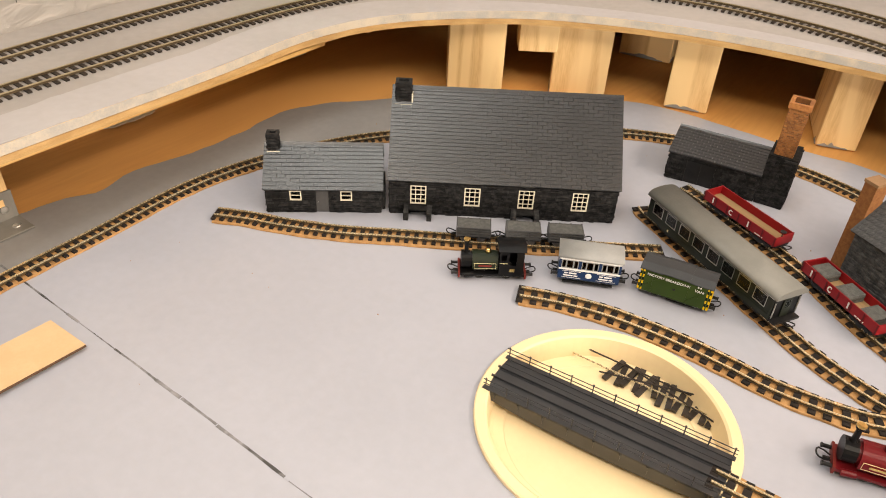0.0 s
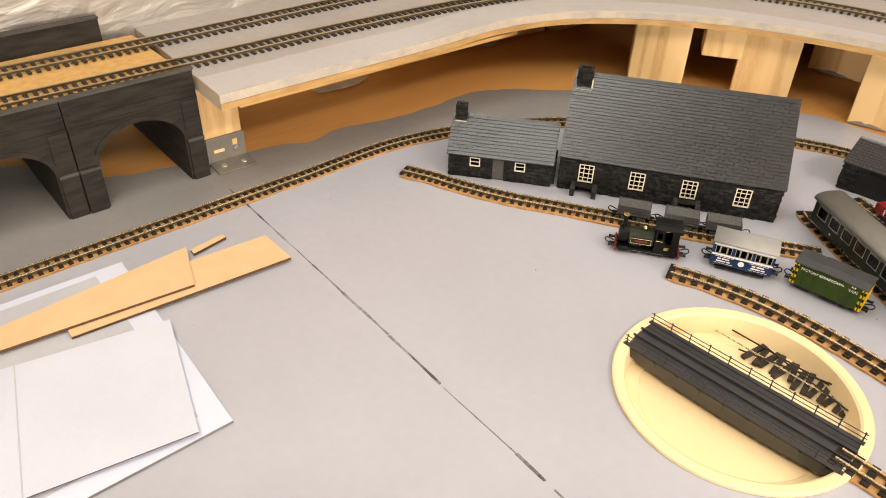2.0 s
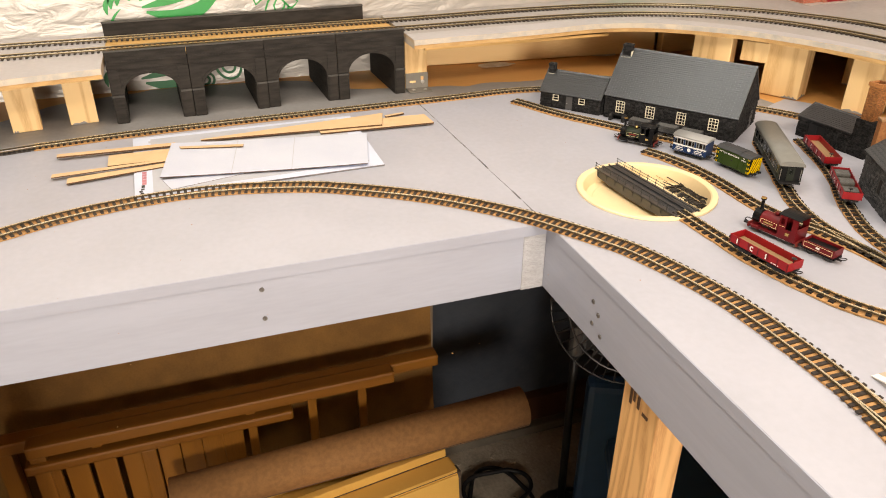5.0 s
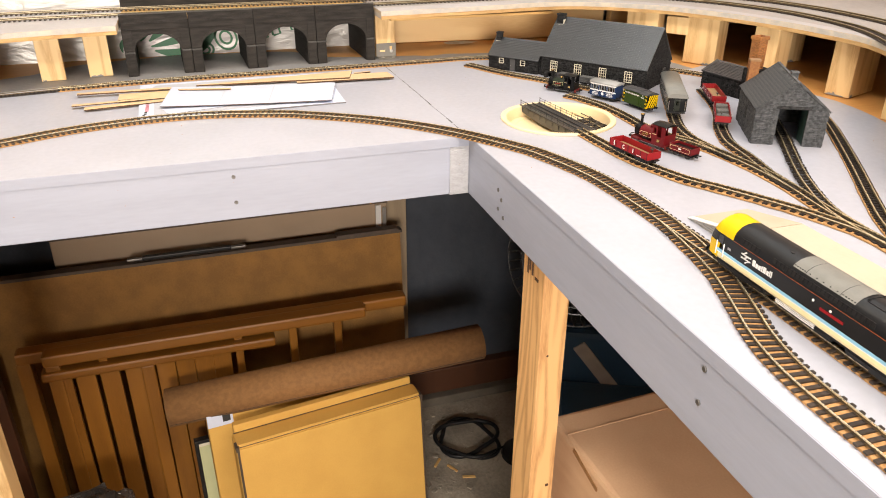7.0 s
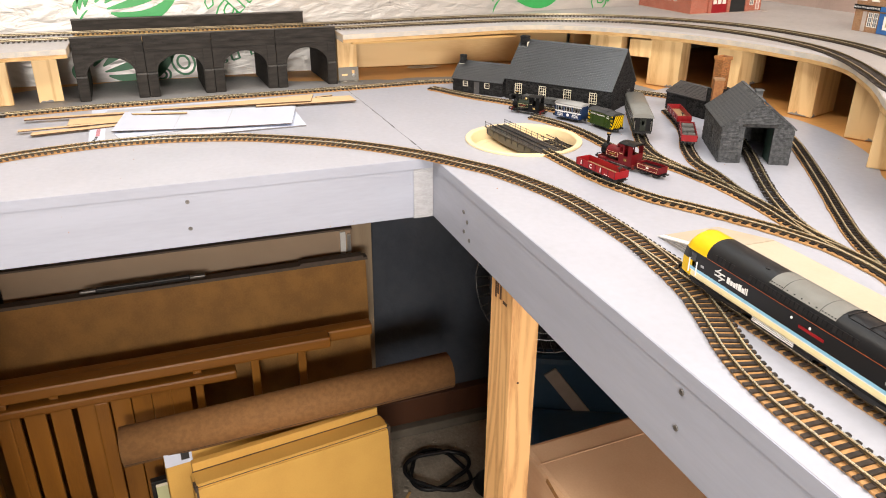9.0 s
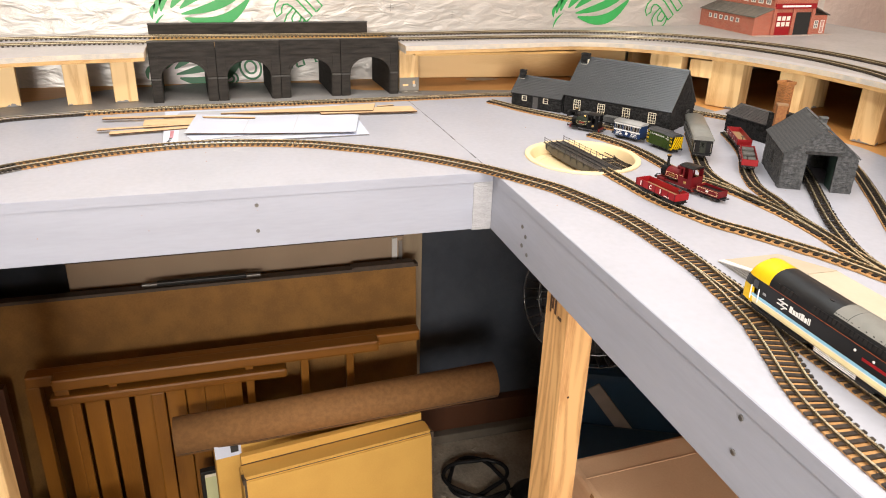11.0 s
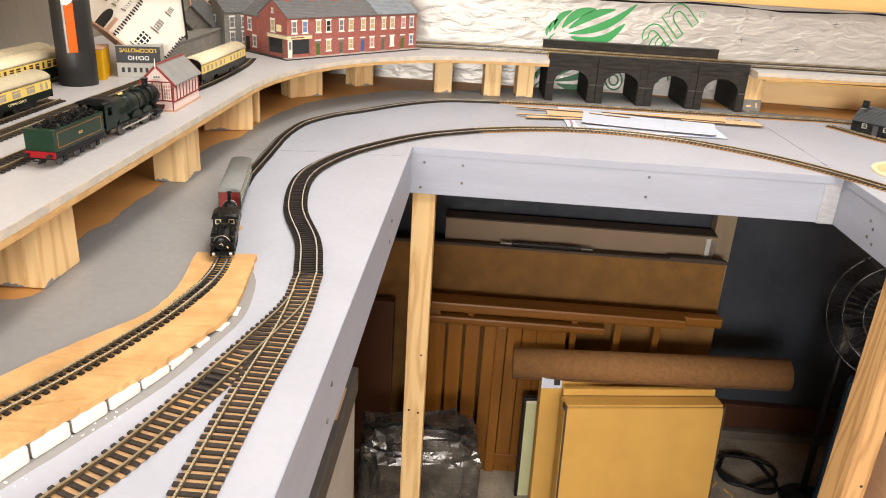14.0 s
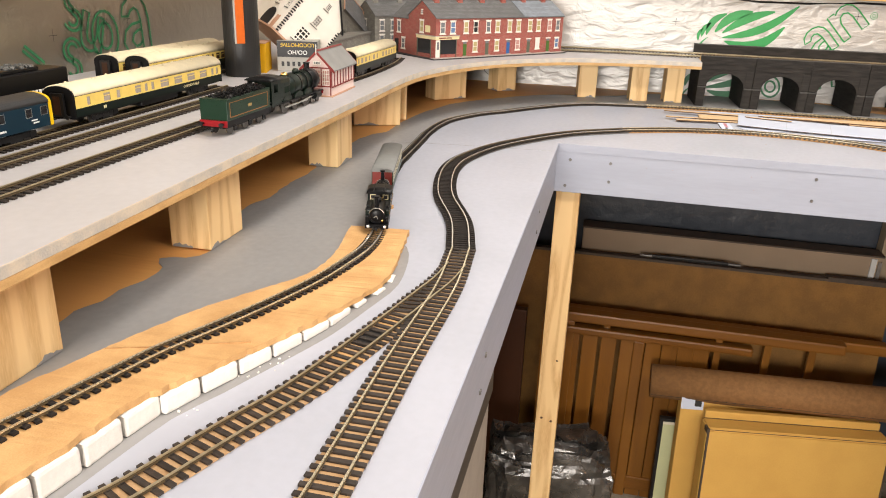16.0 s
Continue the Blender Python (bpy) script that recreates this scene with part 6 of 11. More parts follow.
for y0 in (-0.398, -0.391, -0.384):
    part("printed_mark", bar(-0.420, -0.412, y0 - 0.024, y0 - 0.0195, Z0 + 0.00221, Z0 + 0.00235), PRINT_GREY, plan, "small grey printed bar")
card_piece("card_strip", "tan laser-cut card piece with scorched edges", [(-0.3677, -0.1804), (-0.3611, -0.0060), (-0.4031, -0.0080), (-0.4093, -0.1804)], Z0 + 0.0028, 0.0022, CARD, CHAR)
card_piece("card_strip", "tan laser-cut card wedge with scorched edges", [(-0.3881, -0.3501), (-0.3708, -0.0860), (-0.4229, -0.0710), (-0.3919, -0.3501)], Z0 + 0.0052, 0.0022, CARD, CHAR)
card_piece("card_strip", "narrow scrap of scorched tan card on the board", [(-0.4155, -0.0680), (-0.4228, -0.0360), (-0.4285, -0.0360), (-0.4230, -0.0680)], Z0 + 0.001, 0.0022, CARD, CHAR)
card_piece("card_strip", "long tan card strip with scorched edges under a plan", [(-0.3851, -0.5393), (-0.3806, -0.3852), (-0.3929, -0.3852), (-0.3955, -0.5393)], Z0 + 0.0042, 0.0022, CARD, CHAR)
card_piece("card_strip", "tan laser-cut card piece under a plan sheet", [(-0.3319, -0.4729), (-0.3317, -0.3540), (-0.3733, -0.3540), (-0.3716, -0.4729)], Z0 + 0.0028, 0.0026, CARD, CHAR)
card_piece("card_strip", "long tan card strip with scorched edges under a plan", [(-0.2904, -0.5198), (-0.3175, -0.3540), (-0.3289, -0.3540), (-0.3074, -0.5198)], Z0 + 0.0026, 0.0016, CARD, CHAR)
card_piece("card_strip", "narrow tan card strip with scorched edges", [(-0.3123, -0.5393), (-0.3255, -0.3930), (-0.3321, -0.3930), (-0.3237, -0.5393)], Z0 + 0.0044, 0.0014, CARD, CHAR)
card_piece("loose_sheet", "thin pale triangular scrap of plan under the bowed sheet", [(-0.2328, -0.3950), (-0.2563, -0.3004), (-0.2627, -0.3053), (-0.2673, -0.4057)], Z0 + 0.0025, 0.0004, PAPER_GREY, CHAR)
bowed_plan = card_piece("plan_sheet", "pale grey printed plan sheet bowed over card pieces", [(-0.2673, -0.4076), (-0.2292, -0.1434), (-0.3427, -0.1170), (-0.3894, -0.3901)], Z0 + 0.0050, 0.0008, PAPER_GREY, CHAR, bow=0.0012)
for u in (0.33, 0.62):
    a, b = Vector((-0.2673, -0.4076, 0)).lerp(Vector((-0.2292, -0.1434, 0)), u), Vector((-0.3894, -0.3901, 0)).lerp(Vector((-0.3427, -0.1170, 0)), u)
    z = Z0 + 0.0058 + 0.0012 * (2 * u - 1) ** 2
    card_piece("sheet_fold", "faint printed grey line across a plan sheet", [(a.x, a.y), (a.x, a.y + 0.0009), (b.x, b.y + 0.0009), (b.x, b.y)], z + 0.0002, 0.0001, PRINT_GREY, PRINT_GREY, on=bowed_plan)
card_piece("card_strip", "narrow scorched card strip on a plan sheet", [(-0.3601, -0.3784), (-0.3415, -0.2955), (-0.3501, -0.2940), (-0.3685, -0.3803)], Z0 + 0.0072, 0.0012, CARD, CHAR)

# ---- under the boards: legs and stored things ----
def upright(name, x0, x1, y0, y1, z1, mat, label):
    leg = single(name, bar(x0, x1, y0, y1, 0.0, z1), mat, label, "table leg", bevel=0.0025, group="baseboard legs")
    r = random.Random(int(1000 * (x0 + 2)))
    for _ in range(3):
        bm = bmesh.new()
        z, size = r.uniform(0.35, 0.85), r.uniform(0.0012, 0.0028)
        lathe(bm, [(0.0, 0.0006), (size, 0.0004), (size * 1.3, -0.001)], 10, pose(x1, y0 + (y1 - y0) * r.uniform(0.25, 0.75), z * z1, 0, 90, 0))
        part("knot", bm, CHAR, leg, "small dark knot")
    return leg


stamped_leg = upright("baseboard_leg", 0.152, 0.216, 0.036, 0.074, F0 - 0.002, PINE_DARK, "planed pine leg with strong dark grain under the frame")
upright("baseboard_leg", -0.066, -0.0225, -0.728, -0.686, F0, PINE, "pale planed pine leg standing under the frame")
upright("baseboard_leg", 1.25, 1.31, -0.80, -0.752, F0, PINE, "pale planed pine leg standing under the frame")
upright("baseboard_leg", 1.25, 1.31, 0.036, 0.09, F0 - 0.002, PINE, "pale planed pine leg standing under the frame")
for x0, x1, z0, z1 in ((0.166, 0.170, 0.865, 0.90), (0.172, 0.186, 0.897, 0.9), (0.172, 0.176, 0.872, 0.894), (0.180, 0.184, 0.868, 0.894), (0.19, 0.2, 0.866, 0.87)):
    part("stamp_bar", bar(x0, x1, 0.0352, 0.0359, z0, z1), CHAR, stamped_leg, "brown grading stamp")

MDF = material("mdf_board", (0.247, 0.118, 0.024), (0.173, 0.079, 0.015), rough=0.75, scale=22, amount=0.8, grain=260, bump=0.12)
MDF_EDGE = material("dark_sheet_edge", (0.05, 0.035, 0.025), (0.09, 0.06, 0.04), rough=0.7, scale=60)
VARNISHED = wood("varnished_pine", (0.263, 0.105, 0.016), (0.152, 0.055, 0.008), scale=9, axis=2, rings=14, rough=0.4)
VARNISHED_Y = wood("varnished_pine_lengthwise", (0.247, 0.097, 0.015), (0.142, 0.050, 0.007), scale=9, axis=1, rings=14, rough=0.4)
CARDBOARD = material("corrugated_card", (0.56, 0.37, 0.23), (0.47, 0.30, 0.18), rough=0.8, scale=10, amount=0.6, grain=300, bump=0.15, stretch=(1, 1, 4))
CARD_BRIGHT = material("mailing_box_card", (0.630, 0.370, 0.090), (0.557, 0.315, 0.073), rough=0.7, scale=12, amount=0.6, grain=320, bump=0.12)
TUBE_CARD = material("tube_card", (0.273, 0.135, 0.048), (0.200, 0.096, 0.034), rough=0.85, scale=120, amount=0.8, grain=600, bump=0.3)
DOOR_RED = wood("dark_red_timber", (0.075, 0.026, 0.010), (0.045, 0.014, 0.006), scale=7, axis=2, rings=12)
SILVER = material("silver_bag", (0.20, 0.195, 0.19), (0.07, 0.068, 0.065), rough=0.28, metal=0.75, scale=14, amount=0.9, grain=40, bump=0.55, depth=0.006)
BIN_BAG = material("black_bin_bag", (0.012, 0.012, 0.013), (0.03, 0.03, 0.03), rough=0.25, scale=20, grain=60, bump=0.7, depth=0.006)
BLUE = material("blue_plastic", (0.026, 0.08, 0.17), (0.034, 0.095, 0.20), rough=0.4, scale=20, grain=200, bump=0.1)
PALE_GREEN = material("pale_green_mount", (0.55, 0.57, 0.33), (0.50, 0.52, 0.30), rough=0.7, scale=30)
GREY_LID = material("grey_box_lid", (0.06, 0.056, 0.053), (0.085, 0.08, 0.075), rough=0.6, scale=25)

WHEEL_GREY = material("dull_grey_metal", (0.17, 0.165, 0.16), (0.11, 0.105, 0.10), rough=0.4, metal=0.6, scale=60)
mdf = thing("mdf_sheet", "brown hardboard sheet leaning behind the stored timber", "board sheet", pose(-0.500, -0.98, 0.0, 0, -5.7, 0))
part("panel", bar(0, 0.015, 0, 1.025, 0.0, 0.605), MDF, mdf)
part("edge_strip", bar(-0.012, 0.0165, -0.02, 1.03, 0.605, 0.6115), MDF_EDGE, mdf, "dark top edge trim")
part("edge_cap", bar(-0.010, 0.018, 0.88, 1.02, 0.6115, 0.6165), MDF_EDGE, mdf, "dark worn strip")
latch = thing("metal_bar", "dark metal bar with silver ends lying on the sheet edge", "bar", pose(-0.553, -0.418, 0.6130))
part("rod", bar(-0.006, 0.006, -0.09, 0.09, 0, 0.008), BLACK, latch, bevel=0.002)
for y in (-0.105, 0.105):
    part("bar_end", bar(-0.005, 0.005, y - 0.015, y + 0.015, 0.001, 0.006), WHEEL_GREY, latch, bevel=0.0015)
rear_box = thing("flat_carton", "flat brown carton standing behind the hardboard", "carton", pose(-0.607, -0.685, 0.0))
part("carton_body", bar(-0.05, 0.0, 0, 0.715, 0.0, 0.655), material("dim_card", (0.30, 0.22, 0.15), (0.25, 0.18, 0.12), rough=0.8, scale=10), rear_box, bevel=0.003)
part("carton_rim", bar(-0.052, 0.0015, -0.002, 0.717, 0.655, 0.659), MDF_EDGE, rear_box)
part("clip", bar(0.0005, 0.006, 0.688, 0.700, 0.58, 0.652), material("white_strip", (0.6, 0.6, 0.58), rough=0.5), rear_box, "white plastic strip")
part("clip", bar(0.0005, 0.006, 0.704, 0.712, 0.58, 0.645), STEEL, rear_box, "metal strip")
single("wall_batten", bar(-0.690, -0.648, 0.036, 0.088, 0, 0.97), wood("grey_batten", (0.30, 0.23, 0.15), (0.2, 0.14, 0.09), scale=9, axis=2), "upright pine batten fixed to the dark wall", "batten", bevel=0.002)
single("wall_plank", bar(WALL_X + 0.001, WALL_X + 0.03, -0.2, 0.9, 0.03, 0.108), DOOR_RED, "dark old timber plank along the foot of the wall", "plank", bevel=0.003)
single("wall_plank", bar(WALL_X + 0.001, WALL_X + 0.05, -0.2, 0.9, 0.0, 0.028), material("grimy_kerb", (0.10, 0.085, 0.065), (0.16, 0.13, 0.10), rough=0.9, scale=20), "grimy kerb along the foot of the wall", "kerb", bevel=0.004)
single("door_panel", bar(-0.476, -0.452, -1.0, -0.80, 0, 0.47), DOOR_RED, "dark red-brown timber panel leaning among stored wood", "timber panel", bevel=0.003)

dark_board = thing("dark_board", "dark brown old board with two round holes", "board", pose(-0.52, -1.22, 0.0, 0, 4, 0))
part("panel", bar(0, 0.018, 0, 0.24, 0, 0.60), material("dark_old_board", (0.055, 0.040, 0.027), (0.095, 0.068, 0.043), rough=0.7, scale=14, stretch=(1, 1, 0.3)), dark_board, bevel=0.003)
for y, z in ((0.13, 0.40), (0.19, 0.36)):
    bm = bmesh.new()
    tube(bm, (0.0182, y, z), (0.0188, y, z), 0.013, sides=18)
    part("hole", bm, BLACK, dark_board, "dark round hole")

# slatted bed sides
# dark colour for an optional panel that stands in for shade between slats
SLAT_SHADE = material("slat_shade_backing", (0.085, 0.042, 0.014), (0.06, 0.03, 0.01), rough=0.7, scale=20)
def slatted_side(label, m, y0, y1, z_top, slats, slat_w, rail_h, stile, depth=0.018, tail=0.0, foot=0.0, backed=False):
    side = thing("bedstead", label, "bed side", m, group="slatted bed sides")
    part("top_rail", bar(-0.004, depth + 0.008, y0, y1 + tail, z_top - rail_h, z_top), VARNISHED_Y, side, bevel=0.005)
    for y in slats:
        part("slat", bar(0.002, depth - 0.004, y - slat_w / 2, y + slat_w / 2, foot, z_top - rail_h + 0.001), VARNISHED, side, bevel=0.002)
    for y in stile:
        part("stile", bar(-0.004, depth + 0.004, y - 0.013, y + 0.013, 0.0, z_top - rail_h), VARNISHED, side, bevel=0.003)
    if backed:
        part("shade_panel", bar(-0.008, -0.005, y0 + 0.01, slats[-1] + 0.02, 0.0, z_top - rail_h), SLAT_SHADE, side)
    part("bottom_rail", bar(0, depth, y0 + 0.02, y1 - 0.02, max(foot, 0.02), max(foot, 0.02) + 0.04), VARNISHED_Y, side, bevel=0.004)
    return side


slatted_side("varnished pine bed side standing at the back", pose(-0.456, 0, 0), -0.755, 0.026, 0.504, [-0.225, -0.127], 0.017, 0.026, [-0.745], depth=0.020)
slatted_side("varnished pine bed side with closely set slats", pose(-0.424, 0, 0), -0.712, -0.265, 0.468, [-0.6805, -0.637, -0.5925, -0.546, -0.487, -0.449, -0.412, -0.376], 0.0365, 0.020, [-0.5205], depth=0.016)
slatted_side("varnished pine bed rail lying against the slats", pose(-0.434, 0, 0), -0.705, -0.070, 0.505, [-0.60, -0.34], 0.016, 0.026, [-0.69], depth=0.022)

# cardboard tube
tube_thing = thing("cardboard_tube", "large brown cardboard tube lying across the stacked boxes", "cardboard tube", look((-0.330, -0.490, 0.391), (-0.322, 0.163, 0.424)))
bm = bmesh.new()
lathe(bm, [(0.0365, 0.0), (0.0385, 0.0), (0.0385, -0.654), (0.0365, -0.654), (0.0365, 0.0)], 36)
part("wall", bm, TUBE_CARD, tube_thing, smooth=True)
bm = bmesh.new()
cuboid(bm, -0.0006, 0.0006, 0.0383, 0.0389, -0.652, -0.002, pose(0, 0, 0, 0, 0, -118))
part("seam", bm, MDF_EDGE, tube_thing, "dark lengthwise seam")

# flat mailing box
box_m = pose(-0.175, -0.366, 0.0, 0, -5.5, 8)
mail = thing("mailing_box", "flat tan cardboard mailing box leaning on the stack", "cardboard box", box_m @ pose(0, 0, 0.0))
BH, BW, BT = 0.362, 0.386, 0.045
part("box_body", bar(-BT, 0, 0, BW, 0.0, BH), CARD_BRIGHT, mail, bevel=0.003)
part("lid_flap", bar(-0.002, 0.0035, 0.004, BW - 0.004, 0.0, BH - 0.006), CARD_BRIGHT, mail, bevel=0.0015)
for y in (0.0015, BW - 0.0045):
    part("side_gap", bar(0.0004, 0.0044, y, y + 0.004, 0.0, BH - 0.002), MDF_EDGE, mail)
part("top_fold", bar(-BT + 0.003, -0.001, 0.004, BW - 0.004, BH, BH + 0.0025), CARD_BRIGHT, mail, bevel=0.001)
part("fold_line", bar(-0.0025, 0.0006, 0.002, BW - 0.002, BH - 0.0035, BH - 0.0022), MDF_EDGE, mail)
for y in (-0.0004, BW - 0.0056):
    part("corner_notch", bar(-0.016, 0.0046, y, y + 0.006, BH - 0.010, BH + 0.0008), MDF_EDGE, mail)
part("tucked_flap", bar(-BT - 0.014, -BT + 0.001, 0.006, BW - 0.006, BH - 0.004, BH + 0.020), CARD_BRIGHT, mail, bevel=0.002)
part("fold_line", bar(-BT + 0.0012, -BT + 0.0024, 0.004, BW - 0.004, BH + 0.0026, BH + 0.0036), MDF_EDGE, mail)
rear = thing("mailing_box", "second flat tan mailing box behind the first", "cardboard box", pose(-0.262, -0.415, 0.0, 0, -5, 8))
part("box_body", bar(-0.03, 0, 0, 0.43, 0, 0.388), CARD_BRIGHT, rear, bevel=0.003)
part("box_label", bar(0.0004, 0.0012, -0.0, 0.05, 0.352, 0.39), PAPER, rear, "white paper label")
part("label_print", bar(0.0012, 0.0016, 0.03, 0.045, 0.36, 0.384), BLACK_INK, rear)
part("box_label", bar(0.0004, 0.0012, 0.402, 0.429, 0.345, 0.386), PAPER, rear, "white paper label")
pic = thing("picture_frame", "dark-framed picture with a pale green mount leaning on boxes", "picture frame", pose(-0.318, -0.452, 0.0, 0, -4, 6))
part("mount", bar(-0.006, 0, 0.008, 0.3, 0.0, 0.283), PALE_GREEN, pic)
part("frame_top", bar(-0.012, 0.004, 0.0, 0.3, 0.283, 0.291), BLACK, pic, bevel=0.0015)
part("frame_slip", bar(-0.004, 0.0015, 0.006, 0.3, 0.275, 0.2825), CREAM_PAINT, pic, "gold inner slip")
part("frame_side", bar(-0.012, 0.004, 0.0, 0.008, 0.0, 0.283), BLACK, pic, bevel=0.0015)
part("window_mount", bar(0.0002, 0.001, 0.045, 0.29, 0.0, 0.245), material("grey_photo", (0.45, 0.45, 0.42), (0.3, 0.3, 0.3), rough=0.4, scale=20), pic)

# large carton beneath the yard board
carton = thing("large_carton", "large brown cardboard carton with a torn hand slot", "carton", pose(0.135, 0.105, 0.0, 0, 0, 3))
part("carton_body", bar(0, 0.62, 0, 0.5, 0, 0.585), CARDBOARD, carton, bevel=0.008)
part("flap_seam", bar(0.0, 0.62, 0.248, 0.252, 0.5851, 0.5857), CARDBOARD, carton)
part("crease", bar(0.045, 0.047, 0.004, 0.49, 0.5851, 0.5858), CARDBOARD, carton)
bm = bmesh.new()
cuboid(bm, 0.06, 0.13, -0.0012, 0.0005, 0.555, 0.562, pose(0, 0, 0, 0, 14, 0) @ pose(-0.13, 0, 0.02))
part("slot", bm, TUBE_CARD, carton, "torn hand slot")

# grey lidded box, silver bag and bin bag on the other side
lidbox = thing("lidded_box", "grey-lidded storage box with pale sides under the board", "storage box", pose(0.136, -1.09, 0.0))
part("box_base", bar(0.004, 0.36, 0.004, 0.289, 0, 0.60), material("pale_box", (0.48, 0.45, 0.41), rough=0.7, scale=20), lidbox, bevel=0.004)
part("lid", bar(0, 0.364, 0, 0.294, 0.585, 0.634), GREY_LID, lidbox, bevel=0.003)
part("tape", bar(0.07, 0.16, 0.278, 0.286, 0.6342, 0.635), CARDBOARD, lidbox, "strip of brown tape")
for x, y, a in ((0.12, 0.20, 20), (0.20, 0.12, -15), (0.09, 0.10, 40)):
    part("scuff", bar(-0.006, 0.006, -0.0012, 0.0012, 0.6341, 0.6346, pose(x, y, 0, 0, 0, a)), PAPER, lidbox, "pale scuff")


def crumpled(name, label, m, sx, sy, sz, mat, seed, boxy=False):
    bm = bmesh.new()
    bmesh.ops.create_icosphere(bm, subdivisions=4, radius=1.0)
    for v in bm.verts:
        n = 1 + 0.22 * noise.noise(v.co * 2.3 + Vector((seed, 0, 0))) + 0.12 * abs(noise.noise(v.co * 6 + Vector((0, seed, 0)))) + 0.05 * noise.noise(v.co * 15)
        c = v.co
        if boxy:
            c = Vector([math.copysign(abs(k) ** 0.42, k) for k in c]) * 0.92
        p = c * n
        v.co = Vector((max(-1, min(1, p.x)) * sx, max(-1, min(1, p.y)) * sy, max(-0.96, min(1.05, p.z)) * sz + sz * 0.96))
    return single(name, bm, mat, label, "bag", m=m)


bag = crumpled("silver_bag", "crumpled silver-grey foil bag under the board", pose(-0.195, -0.702, 0.0, 0, 0, 4), 0.085, 0.150, 0.150, SILVER, 3, True)
bm = bmesh.new()
folds = []
for i in range(25):
    u = i / 24
    x = 0.02 + 0.02 * noise.noise(Vector((u * 5, 3, 0)))
    folds.append([bm.verts.new((x + 0.006 * noise.noise(Vector((u * 9, k, 5))) + k * 0.006, -0.125 + 0.25 * u, 0.281 + (0.014 + 0.012 * noise.noise(Vector((u * 7, k, 1)))) * k)) for k in range(3)])
for a, c in zip(folds, folds[1:]):
    for k in range(2):
        bm.faces.new((a[k], c[k], c[k + 1], a[k + 1]))
bmesh.ops.solidify(bm, geom=bm.faces[:], thickness=0.0012)
part("folded_mouth", bm, SILVER, bag, "creased fold along the bag's mouth")
crumpled("bin_bag", "black crumpled plastic bag under the board", pose(-0.20, -1.02, 0.0), 0.11, 0.1, 0.17, BIN_BAG, 7)

# coiled black cable on the floor
bm = bmesh.new()
pts = []
for i in range(90):
    a = i * 0.145
    rad = 0.075 + 0.012 * math.sin(i * 0.37)
    pts.append(Vector((-0.49 + rad * 1.03 * math.cos(a) + 0.012 * math.sin(i * 0.11), 0.20 + rad * 1.02 * math.sin(a), 0.007 + 0.0035 * (i // 30))))
pts += [Vector((-0.46 + 0.012 * k, 0.29 + 0.05 * k, 0.007)) for k in range(1, 4)]
sweep(bm, pts, 0.0055)
single("coiled_cable", bm, BLACK, "coil of thick black cable lying on the floor", "cable", smooth=True)
rng = random.Random(2)
bm = bmesh.new()
for _ in range(160):
    x, y, s = rng.uniform(-0.62, -0.2), rng.uniform(0.02, 0.5), rng.uniform(0.002, 0.006)
    cuboid(bm, -s, s, -s * 0.7, s * 0.7, 0, s * 0.5, pose(x, y, 0.0002, 0, 0, rng.uniform(0, 180)))
single("floor_debris", bm, CONCRETE, "crumbs of mortar and sawdust on the floor", "debris", "stuff")
for x, y, a in ((-0.40, 0.13, 30), (-0.36, 0.16, 75), (-0.43, 0.10, 140)):
    single("wood_chip", bar(-0.016, 0.016, -0.003, 0.003, 0, 0.003, None), PINE_X, "small pale sliver of wood on the floor", "wood chip", m=pose(x, y, 0.0003, 0, 0, a), group="wood chips")

# standing fan
CAGE_WIRE = material("dark_cage_wire", (0.045, 0.045, 0.047), (0.08, 0.08, 0.08), rough=0.35, metal=0.6, scale=60)
fan = thing("standing_fan", "black wire-caged standing fan on a steel pole", "fan", pose(-0.40, 0.32, 0.0, 0, 0, 0))
bm = bmesh.new()
lathe(bm, [(0.0, 0.03), (0.03, 0.03), (0.05, 0.012), (0.055, 0.0), (0.0, 0.0)], 32)
part("base", bm, BLACK, fan, smooth=True)
bm = bmesh.new()
tube(bm, (0, 0, 0.03), (0.0, -0.006, 0.53), 0.009, sides=14)
part("pole", bm, BLACK, fan, "dark pole", smooth=True)
bm = bmesh.new()
tube(bm, (0.0, -0.0055, 0.46), (0.0, -0.006, 0.53), 0.014, sides=14)
part("collar", bm, WHEEL_GREY, fan, "dull metal collar")
head_m = pose(0.03, 0.095, 0.57, 0, 0, 0) @ pose(0, 0, 0, 70, 0, 62)
bm = bmesh.new()
tube(bm, head_m @ Vector((0, 0, -0.14)), head_m @ Vector((0, 0, -0.01)), 0.04, 0.05, 18)
part("motor", bm, BLACK, fan, smooth=True)
bm = bmesh.new()
tube(bm, (0.0, -0.006, 0.53), head_m @ Vector((0, 0, -0.09)), 0.012, sides=10)
part("neck", bm, BLACK, fan)
for ring, z in ((0.04, 0.055), (0.082, 0.05), (0.125, 0.04), (0.160, 0.0), (0.125, -0.04)):
    bm = bmesh.new()
    sweep(bm, [head_m @ Vector((ring * math.cos(2 * math.pi * i / 40), ring * math.sin(2 * math.pi * i / 40), z)) for i in range(41)], 0.0022)
    part("cage_ring", bm, CAGE_WIRE, fan)
